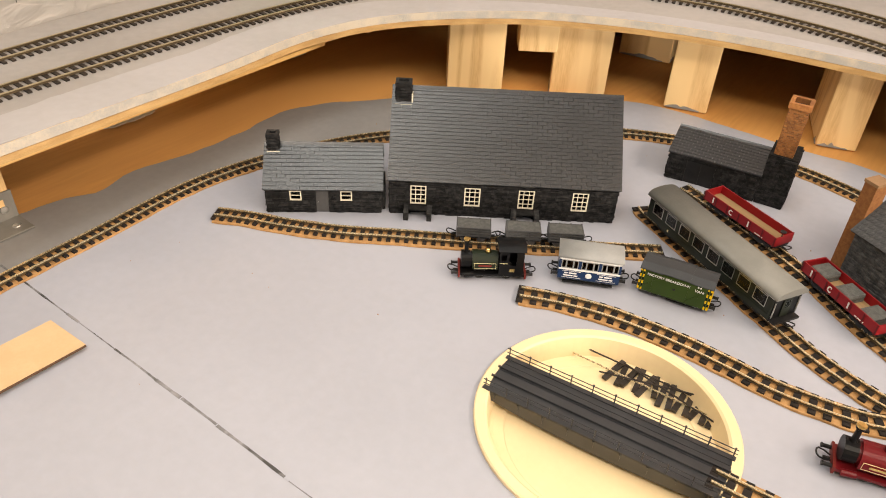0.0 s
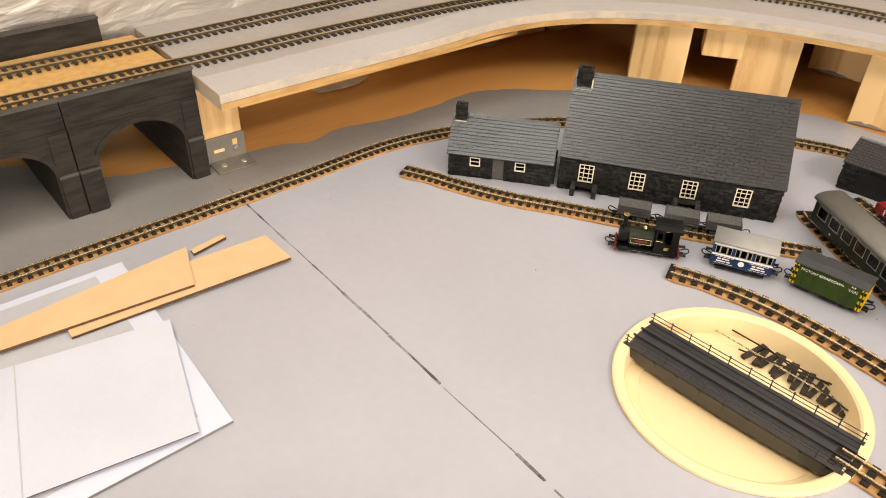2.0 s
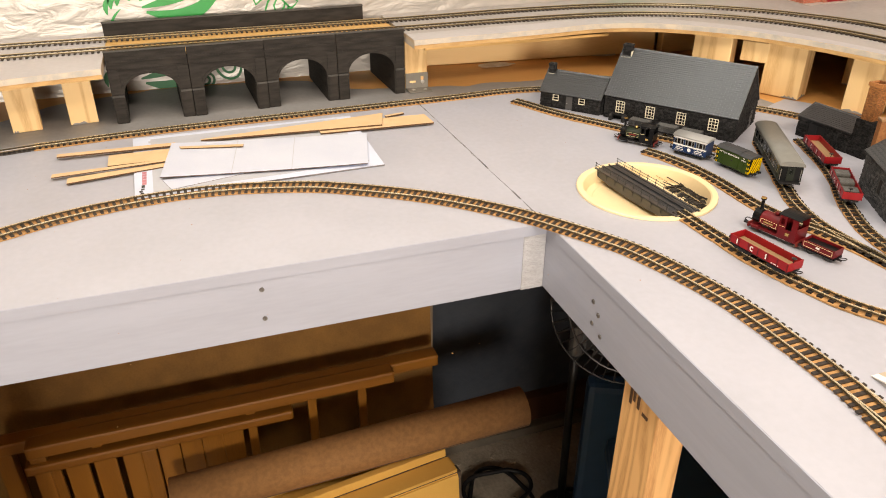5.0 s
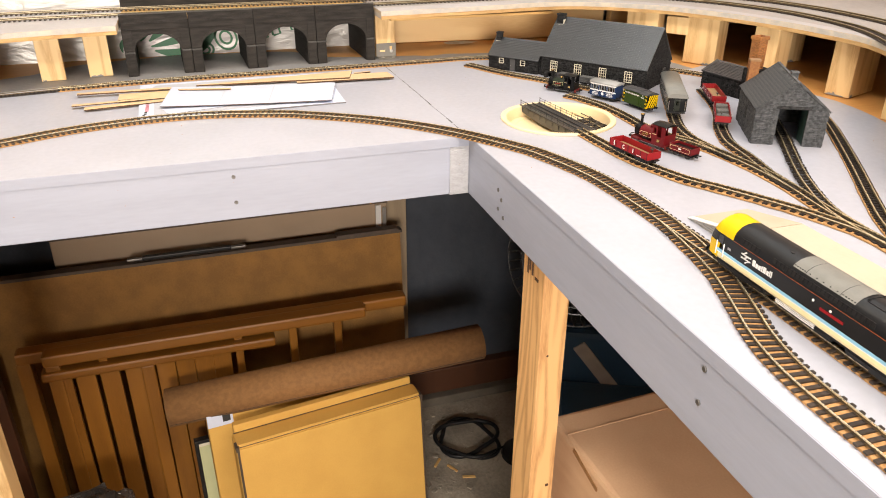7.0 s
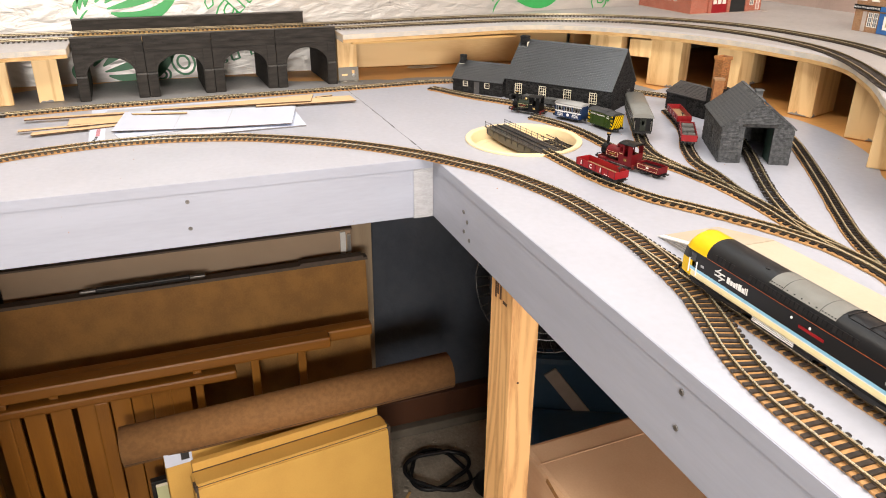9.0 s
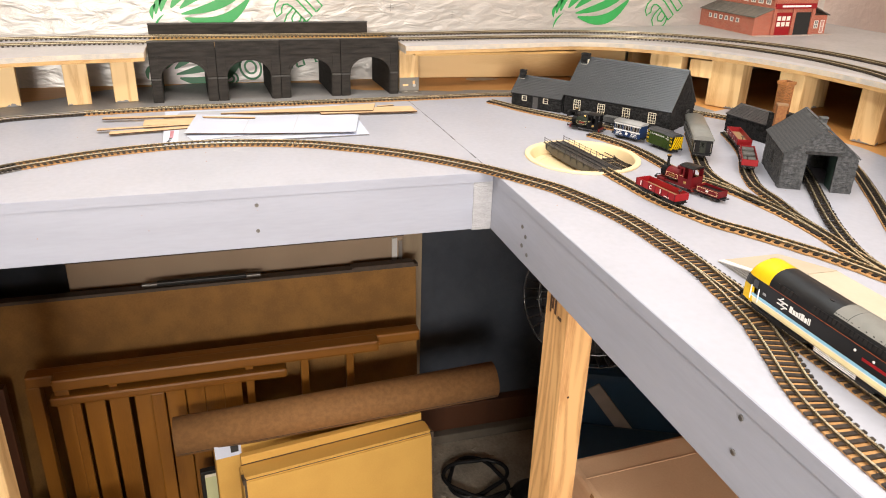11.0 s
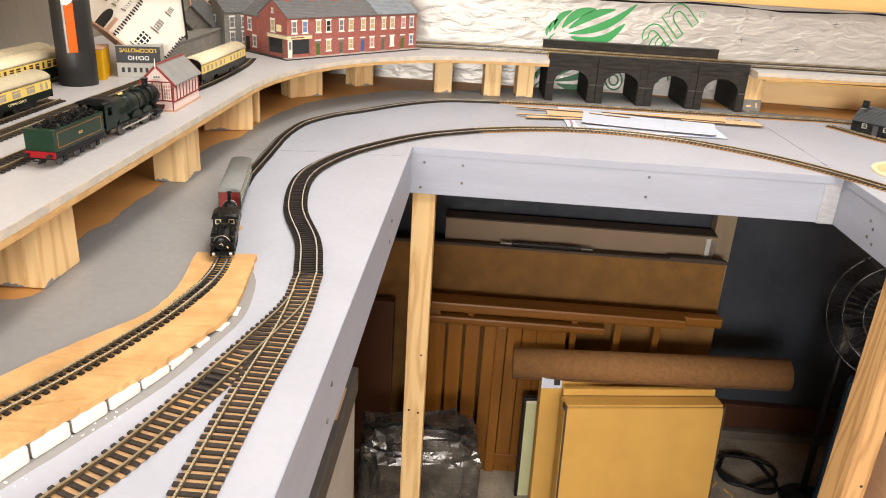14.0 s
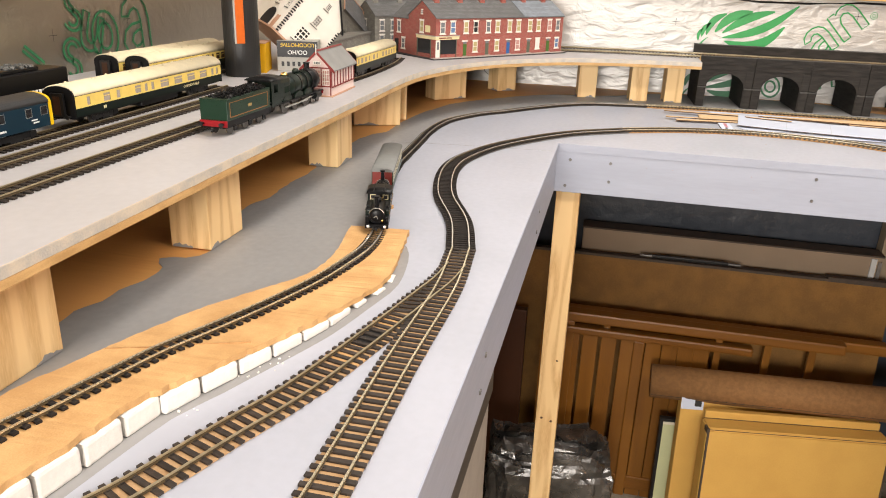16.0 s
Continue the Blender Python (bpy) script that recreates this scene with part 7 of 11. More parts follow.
for i in range(44):
    a = 2 * math.pi * i / 44
    bm = bmesh.new()
    prof2 = [(0.03, 0.056), (0.088, 0.05), (0.136, 0.035), (0.161, 0.0), (0.136, -0.035), (0.05, -0.05)]
    ps = [head_m @ Vector((r * math.cos(a + 0.05 * k), r * math.sin(a + 0.05 * k), z)) for k, (r, z) in enumerate(prof2)]
    sweep(bm, ps, 0.0012)
    part("cage_wire", bm, CAGE_WIRE, fan)
for i in range(5):
    a = 2 * math.pi * i / 5
    bm = bmesh.new()
    vs = []
    for r, w, tw in ((0.022, 0.018, 0.01), (0.07, 0.04, 0.014), (0.125, 0.03, 0.006)):
        for s in (-1, 1):
            for t2 in (0, 0.0015):
                vs.append(bm.verts.new(head_m @ Vector((r * math.cos(a) - s * w * math.sin(a), r * math.sin(a) + s * w * math.cos(a), s * tw + t2))))
    for k in (0, 4):
        bm.faces.new((vs[k], vs[k + 2], vs[k + 6], vs[k + 4]))
        bm.faces.new((vs[k + 1], vs[k + 5], vs[k + 7], vs[k + 3]))
    part("blade", bm, BLACK, fan)

# blue seat back beneath the yard
seat = thing("blue_seat", "blue plastic seat with a pale strip under the board", "seat", pose(-0.36, 0.44, 0.0, 0, 0, -25))
part("seat_shell", bar(0, 0.05, -0.1, 0.45, 0.0, 0.40), BLUE, seat, bevel=0.015)
part("seat_pan", bar(0.05, 0.35, -0.05, 0.45, 0.22, 0.27), BLUE, seat, bevel=0.015)
part("pale_strip", bar(0.0505, 0.056, -0.015, 0.015, -0.17, 0.20, pose(0, 0.11, 0.21, 38, 0, 0)), material("pale_grey_strip", (0.45, 0.45, 0.46), rough=0.5), seat, "pale grey strip")

# ---- rolling stock ----
def paint(name, c, rough=0.4, other=None, spec=0.26):
    return material(name, c, other or [v * 0.8 for v in c], rough=rough, scale=90, amount=0.5, grain=900, bump=0.04, spec=spec)


LOCO_BLACK = paint("loco_black", (0.005, 0.005, 0.0055), 0.34, spec=0.16)
DARK_GREEN = paint("dark_green_paint", (0.003, 0.010, 0.006), 0.33)
COACH_SIDE_GREEN = paint("coach_side_green", (0.010, 0.038, 0.020), 0.35)
OLIVE = paint("olive_green_paint", (0.008, 0.014, 0.005), 0.45)
VAN_GREEN = paint("van_green_paint", (0.028, 0.055, 0.008), 0.45)
COACH_GREEN = paint("dull_green_paint", (0.011, 0.0145, 0.009), 0.4)
ROOF_GREY = paint("roof_grey", (0.30, 0.31, 0.31), 0.55)
ROOF_DULL = paint("roof_dull_grey", (0.17, 0.175, 0.17), 0.5)
WAGON_GREY = paint("wagon_grey", (0.075, 0.077, 0.08), 0.5)
ROOF_DARK = paint("roof_dark_grey", (0.04, 0.043, 0.047), 0.5)
ROOF_TAUPE = paint("roof_taupe", (0.17, 0.172, 0.16), 0.4)
MAROON = paint("maroon_paint", (0.16, 0.02, 0.015), 0.45)
RED = paint("bright_red_paint", (0.25, 0.008, 0.012), 0.4)
DEEP_RED = paint("deep_red_paint", (0.125, 0.007, 0.010), 0.35)
NAVY = paint("navy_paint", (0.008, 0.028, 0.085), 0.35)
WHITE = paint("white_paint", (0.75, 0.75, 0.74), 0.4)
YELLOW = paint("warning_yellow", (0.72, 0.46, 0.01), 0.4)
SKY = paint("pale_blue_paint", (0.24, 0.50, 0.68), 0.4)
CREAMY = paint("coach_cream", (0.78, 0.68, 0.40), 0.4)
CREAM_ROOF = paint("cream_roof", (0.64, 0.57, 0.40), 0.5)
CHARCOAL = paint("charcoal_paint", (0.009, 0.0095, 0.011), 0.35)
RAIL_BLUE = paint("rail_blue_paint", (0.003, 0.020, 0.036), 0.4)
BRASS = material("brass", (0.75, 0.52, 0.2), rough=0.25, metal=1.0, bump=0)
WHEEL = material("wheel_steel", (0.10, 0.095, 0.09), (0.16, 0.15, 0.14), rough=0.4, metal=0.8, bump=0.05)
SEAT = paint("brown_interior", (0.06, 0.025, 0.012), 0.6)
WOODFLOOR = wood("wagon_floor", (0.30, 0.20, 0.10), (0.2, 0.12, 0.06), scale=60, axis=0)
SLATE_LOAD = material("slate_load", (0.06, 0.063, 0.062), (0.11, 0.113, 0.108), rough=0.6, scale=300, amount=0.9, grain=1200, bump=0.5)
WINDOW_DARK = material("smoked_window", (0.02, 0.02, 0.022), rough=0.12, bump=0)
LAMP_RED = paint("lamp_red", (0.5, 0.02, 0.02), 0.3)
RAIL_TOP = 0.0058


def wheelset(parent, x, r, gauge, name="wheelset"):
    ax = new(name)
    ax.parent = parent
    ax.location = (x, 0, r)
    for s in (-1, 1):
        bm = bmesh.new()
        lathe(bm, [(0.0, 0.0006), (r * 0.3, 0.0008), (r * 0.35, 0.0003), (r * 0.78, 0.0003), (r * 0.82, 0.0009), (r, 0.0009), (r, -0.0009), (r * 1.12, -0.0010), (r * 1.12, -0.0016), (0.0, -0.0016)], 18, pose(0, s * gauge / 2, 0, -90 * s, 0, 0))
        part("wheel", bm, WHEEL, ax)
    bm = bmesh.new()
    tube(bm, (0, -gauge / 2, 0), (0, gauge / 2, 0), 0.0008, sides=6)
    part("axle", bm, WHEEL, ax)
    return ax


def loop_coupling(parent, x, z, s):
    """A black wire loop coupling on the end of a narrow-gauge vehicle."""
    loop = [(0, -0.002, 0), (0.004, -0.0035, 0.001), (0.0068, -0.0034, 0.0018), (0.0080, -0.0018, 0.0021), (0.0083, 0, 0.0022), (0.0080, 0.0018, 0.0021), (0.0068, 0.0034, 0.0018), (0.004, 0.0035, 0.001), (0, 0.002, 0)]
    bm = bmesh.new()
    sweep(bm, [Vector((x + s * a, b, z + c)) for a, b, c in loop], 0.00055, 5)
    part("coupling_loop", bm, BLACK, parent)
    bm = bmesh.new()
    tube(bm, (x, 0, z - 0.001), (x + s * 0.004, 0, z - 0.001), 0.0012, sides=6)
    part("coupling_hook", bm, BLACK, parent)


def buffers(parent, x, z, s, half=0.0115, r=0.0023):
    for y in (-half, half):
        bm = bmesh.new()
        tube(bm, (x, y, z), (x + s * 0.0045, y, z), 0.0012, sides=8)
        tube(bm, (x + s * 0.0045, y, z), (x + s * 0.0055, y, z), r, sides=12)
        part("buffer", bm, BLACK, parent)


def bogie(parent, x, span, r, gauge, width):
    b = new("bogie")
    b.parent = parent
    b.location = (x, 0, 0)
    for s in (-1, 1):
        bm = bmesh.new()
        cuboid(bm, -span / 2 - r, span / 2 + r, s * width / 2 - 0.0008, s * width / 2 + 0.0008, r * 0.7, r * 1.5)
        cuboid(bm, -span * 0.18, span * 0.18, s * width / 2 - 0.0012, s * width / 2 + 0.0012, r * 0.4, r * 1.3)
        for w in (-span / 2, span / 2):
            cuboid(bm, w - r * 0.35, w + r * 0.35, s * width / 2 - 0.0014, s * width / 2 + 0.0014, r * 0.6, r * 1.4)
        part("side_frame", bm, BLACK, b)
    for w in (-span / 2, span / 2):
        bm = bmesh.new()
        for s in (-1, 1):
            lathe(bm, [(0.0, 0.0005), (r, 0.0008), (r, -0.0008), (r * 1.12, -0.0009), (r * 1.12, -0.0014), (0.0, -0.0014)], 16, pose(w, s * gauge / 2, r, -90 * s, 0, 0))
        tube(bm, (w, -gauge / 2, r), (w, gauge / 2, r), 0.0008, sides=6)
        part("wheelset", bm, WHEEL, b)
    part("bolster", bar(-0.002, 0.002, -width / 2, width / 2, r * 1.2, r * 1.9), BLACK, b)
    return b


def arc_roof(parent, L, W, z0, rise, mat, over=0.001, drop=0.0, ends=True, thick=0.0008, label="", name="roof", power=2.0):
    n = 14
    prof = []
    for i in range(n + 1):
        a = math.pi * i / n
        y = -(W / 2 + over) * math.cos(a)
        prof.append((y, z0 + rise * math.sin(a) ** (2.0 / power)))
    bm = bmesh.new()
    prism(bm, prof, -L / 2 - over, L / 2 + over, 0)
    ob = part(name, bm, mat, parent, label)
    me = ob.data
    me.polygons.foreach_set("use_smooth", [abs(p.normal.x) < 0.5 and p.normal.z > -0.2 for p in me.polygons])
    return ob


def pane_row(parent, xs, w, z0, z1, W, mat, frame_mat=None, b=0.0007):
    for s in (-1, 1):
        for x in xs:
            win = new("window")
            win.parent = parent
            win.location = (x, s * W / 2, 0)
            pane = part("pane", bar(-w / 2, w / 2, min(0, -s * 0.0006), max(0, -s * 0.0006), z0, z1), mat, win)
            if frame_mat:
                bm = bmesh.new()
                for xa, xb, za, zb in ((-w / 2 - b, -w / 2, z0 - b, z1 + b), (w / 2, w / 2 + b, z0 - b, z1 + b), (-w / 2, w / 2, z0 - b, z0), (-w / 2, w / 2, z1, z1 + b)):
                    cuboid(bm, xa, xb, -0.0003 if s > 0 else -0.0004, 0.0004 if s > 0 else 0.0003, za, zb)
                part("window_frame", bm, frame_mat, win)


def body_shell(parent, L, W, z0, z1, bands, holes, end_mat, thick=0.0009):
    """Two sides made of colour bands with window openings, two ends and a floor."""
    for s in (-1, 1):
        for name, za, zb, mat, proud in bands:
            bm = bmesh.new()
            ya, yb = sorted((s * (W / 2 - thick), s * (W / 2 + proud)))
            wall_with_holes(bm, -L / 2, L / 2, za, zb, [(h[0], h[1], max(za, h[2]), min(zb, h[3])) for h in holes if h[3] > za and h[2] < zb], ya, yb)
            part(name, bm, mat, parent)
    for s in (-1, 1):
        xa, xb = sorted((s * (L / 2 - thick), s * (L / 2 + 0.0003)))
        part("end_panel", bar(xa, xb, -W / 2 + thick, W / 2 - thick, z0, z1), end_mat, parent)
    part("floor", bar(-L / 2 + thick, L / 2 - thick, -W / 2 + thick, W / 2 - thick, z0, z0 + 0.001), BLACK, parent)


def bars(parent, name, x0, y, z0, widths, h, mat, s=-1, gap=0.0008, turn=0):
    """Small raised bars in place of lettering on a side."""
    x = x0
    for w in widths:
        ya, yb = sorted((y, y + s * 0.0003))
        part(name, bar(x, x + w, ya, yb, z0, z0 + h), mat, parent)
        x += w + gap


def lettering(parent, text, size, m, mat, name="lettering"):
    cu = bpy.data.curves.new("lettering", "FONT")
    cu.body, cu.size, cu.extrude, cu.align_x = text, size, 0.0001, "CENTER"
    ob = new("text_source", cu)
    me = bpy.data.meshes.new_from_object(ob.evaluated_get(bpy.context.evaluated_depsgraph_get()))
    bpy.data.objects.remove(ob)
    me.materials.clear()
    me.materials.append(mat)
    out = new(name, me)
    out.parent = parent
    out.matrix_basis = m
    return out


# --- articulated narrow-gauge engine and its coach ---
f_m, f_tail = span_on_track("n1_south", (0.552, -0.877), 0.127)
fair = thing("steam_engine", "dark green double-ended narrow-gauge model steam engine", "model engine", f_m @ pose(0, 0, RAIL_TOP))
part("footplate", bar(-0.058, 0.058, -0.0125, 0.0125, 0.0075, 0.0088), LOCO_BLACK, fair)
for s in (-1, 1):
    bm = bmesh.new()
    tube(bm, (s * 0.012, 0, 0.0185), (s * 0.055, 0, 0.0185), 0.0078, sides=20)
    part("boiler", bm, LOCO_BLACK, fair, smooth=False)
    bm = bmesh.new()
    tube(bm, (s * 0.049, 0, 0.0185), (s * 0.0575, 0, 0.0185), 0.0085, sides=20)
    part("smokebox", bm, LOCO_BLACK, fair)
    bm = bmesh.new()
    lathe(bm, [(0.0026, 0.0), (0.0023, 0.002), (0.002, 0.011), (0.003, 0.012), (0.003, 0.0135), (0.0016, 0.0135)], 14, pose(s * 0.053, 0, 0.0255))
    part("chimney", bm, LOCO_BLACK, fair)
    bm = bmesh.new()
    lathe(bm, [(0.0036, 0.0), (0.0036, 0.0032), (0.003, 0.0048), (0.0, 0.0056)], 14, pose(s * 0.030, 0, 0.0255))
    part("dome", bm, LOCO_BLACK, fair, smooth=True)
    for y in (-1, 1):
        ya, yb = sorted((y * 0.0078, y * 0.0125))
        tank = part("side_tank", bar(*sorted((s * 0.0145, s * 0.047)), ya, yb, 0.0088, 0.0215), DARK_GREEN, fair, bevel=0.0006)
        ya, yb = sorted((y * 0.0125, y * 0.01275))
        for x0, x1, z0, z1 in ((0.0165, 0.045, 0.0105, 0.0108), (0.0165, 0.045, 0.0195, 0.0198), (0.0165, 0.0168, 0.0108, 0.0195), (0.0447, 0.045, 0.0108, 0.0195)):
            part("lining", bar(*sorted((s * x0, s * x1)), ya, yb, z0, z1), OLIVE, fair)
        part("nameplate", bar(*sorted((s * 0.025, s * 0.037)), *sorted((y * 0.0125, y * 0.0129)), 0.0145, 0.0158), BRASS, fair)
        part("tank_rail", bar(*sorted((s * 0.015, s * 0.047)), *sorted((y * 0.0108, y * 0.0113)), 0.0215, 0.0225), LOCO_BLACK, fair)
        part("tank_top", bar(*sorted((s * 0.0143, s * 0.0472)), *sorted((y * 0.0074, y * 0.0127)), 0.0216, 0.0224), LOCO_BLACK, fair)
        part("tank_filler", bar(*sorted((s * 0.036, s * 0.041)), *sorted((y * 0.0088, y * 0.0116)), 0.0224, 0.0246), LOCO_BLACK, fair, bevel=0.0004)
        part("sand_box", bar(*sorted((s * 0.0485, s * 0.0545)), *sorted((y * 0.0088, y * 0.0122)), 0.0088, 0.0165), LOCO_BLACK, fair, bevel=0.0006)
        bm = bmesh.new()
        tube(bm, (s * 0.0590, y * 0.0085, 0.0090), (s * 0.0590, y * 0.0085, 0.0165), 0.0005, sides=6)
        part("lamp_iron", bm, LOCO_BLACK, fair)
        bm = bmesh.new()
        lathe(bm, [(0.0, 0.0016), (0.0016, 0.0014), (0.0018, 0.0)], 12, pose(s * 0.0598, y * 0.0088, 0.0072, 0, 90 * s, 0))
        part("buffer", bm, STEEL, fair)
    bm = bmesh.new()
    lathe(bm, [(0.0, 0.0014), (0.0045, 0.0010), (0.0066, 0.0004), (0.0070, 0.0)], 20, pose(s * 0.0575, 0, 0.0185, 0, 90 * s, 0))
    part("smokebox_door", bm, LOCO_BLACK, fair, smooth=True)
    for a in (25, 115):
        bm = bmesh.new()
        cuboid(bm, -0.0002, 0.0005, -0.0030, 0.0004, -0.0003, 0.0003, pose(s * 0.0590, 0, 0.0185, a, 0, 0))
        part("door_handle", bm, STEEL, fair)
    bm = bmesh.new()
    sweep(bm, [Vector((s * 0.0580, 0.0085 * math.cos(math.radians(k)), 0.0185 + 0.0085 * math.sin(math.radians(k)))) for k in range(20, 161, 20)], 0.00035, 5)
    part("handrail", bm, STEEL, fair)
    bm = bmesh.new()
    tube(bm, (s * 0.016, 0.0035, 0.0262), (s * 0.024, 0.0035, 0.0262), 0.0011, sides=8)
    part("whistle", bm, BRASS, fair)
    part("buffer_beam", bar(*sorted((s * 0.058, s * 0.0598)), -0.0125, 0.0125, 0.005, 0.0095), LOCO_BLACK, fair)
    loop_coupling(fair, s * 0.0598, 0.006, s)
    for x in (0.020, 0.040):
        wheelset(fair, s * x, 0.0048, 0.009)
    for y in (-1, 1):
        bm = bmesh.new()
        tube(bm, (s * 0.018, y * 0.0072, 0.0045), (s * 0.042, y * 0.0072, 0.0045), 0.0006, sides=5)
        part("coupling_rod", bm, STEEL, fair)
        bm = bmesh.new()
        tube(bm, (s * 0.046, y * 0.0095, 0.0065), (s * 0.054, y * 0.0095, 0.0065), 0.0022, sides=10)
        part("cylinder", bm, LOCO_BLACK, fair)
    bm = bmesh.new()
    lathe(bm, [(0.0, 0.0012), (0.0012, 0.0010), (0.0014, 0.0)], 10, pose(s * 0.058, 0.006, 0.0135, 0, 90 * s, 0))
    part("lamp", bm, LAMP_RED if s < 0 else BRASS, fair)
for s in (-1, 1):
    bm = bmesh.new()
    wall_with_holes(bm, -0.0135, 0.0135, 0.0088, 0.030, [(-0.005, 0.005, 0.0088, 0.0265)], *sorted((s * 0.0117, s * 0.0125)))
    part("cab_side", bm, DARK_GREEN, fair)
for s in (-1, 1):
    bm = bmesh.new()
    cuboid(bm, *sorted((s * 0.0127, s * 0.0135)), -0.0117, 0.0117, 0.0088, 0.030)
    part("cab_front", bm, LOCO_BLACK, fair)
    for y in (-0.007, 0.007):
        part("spectacle_frame", bar(*sorted((s * 0.0135, s * 0.0138)), y - 0.0030, y + 0.0030, 0.0232, 0.0288), CREAMY, fair)
        part("spectacle", bar(*sorted((s * 0.0138, s * 0.0140)), y - 0.0023, y + 0.0023, 0.0239, 0.0281), WINDOW_DARK, fair)
    for y in (-1, 1):
        bm = bmesh.new()
        lathe(bm, [(0.0, 0.0004), (0.0013, 0.0003), (0.0014, 0.0)], 10, pose(s * 0.0095, y * 0.0126, 0.0165, -90 * y, 0, 0))
        part("number_disc", bm, BRASS, fair)
arc_roof(fair, 0.029, 0.026, 0.030, 0.0032, LOCO_BLACK, over=0.0012)
for s in (-1, 1):
    bm = bmesh.new()
    tube(bm, (-0.0145, s * 0.006, 0.0332), (0.0145, s * 0.006, 0.0332), 0.0005, sides=5)
    part("roof_rib", bm, LOCO_BLACK, fair)


def narrow_coach(name, label, m, L, W, z0, z1, bands, windows, roof, end, roof_rise=0.0045, frame=None, glass=None, roof_power=2.4):
    c = thing(name, label, "model coach", m)
    holes = [(x - w / 2, x + w / 2, a, b) for x, w, a, b in windows]
    body_shell(c, L, W, z0, z1, bands, holes, end)
    for x, w, a, b in windows:
        pane_row(c, [x], w, a, b, W - 0.0003, glass or GLAZING, frame)
    arc_roof(c, L, W, z1, roof_rise, roof, over=0.0012, power=roof_power)
    part("underframe", bar(-L / 2, L / 2, -W * 0.36, W * 0.36, z0 - 0.003, z0), BLACK, c)
    for x in (-L * 0.33, L * 0.33):
        bogie(c, x, 0.018, 0.0038, 0.009, 0.016)
    for s in (-1, 1):
        loop_coupling(c, s * L / 2, 0.006, s)
    return c


_, c_front = span_on_track("n1_south", (f_tail.x, f_tail.y), 0.010)
c_m, _ = span_on_track("n1_south", (c_front.x, c_front.y), 0.144)
wins = [(-0.064 + i * 0.0116, 0.0066, 0.0185, 0.0278) for i in range(12)]
fr = narrow_coach("passenger_coach", "green and cream narrow-gauge model coach with a grey roof", c_m @ pose(0, 0, RAIL_TOP), 0.142, 0.026, 0.0085, 0.031, [("lower_side", 0.0085, 0.0175, COACH_SIDE_GREEN, 0.0002), ("upper_side", 0.0175, 0.031, COACH_SIDE_GREEN, 0.0)], wins, ROOF_DULL, MAROON, frame=CREAM_PAINT, roof_power=2.2)
for s in (-1, 1):
    for i in range(12):
        if i % 3 == 1:
            part("door_window_top", bar(-0.064 + i * 0.0116 - 0.0042, -0.064 + i * 0.0116 + 0.0042, *sorted((s * 0.013, s * 0.0134)), 0.0288, 0.0298), CREAM_PAINT, fr)
    bars(fr, "running_number", -0.05, s * 0.0132, 0.013, [0.0016, 0.0016], 0.002, BRASS, s)

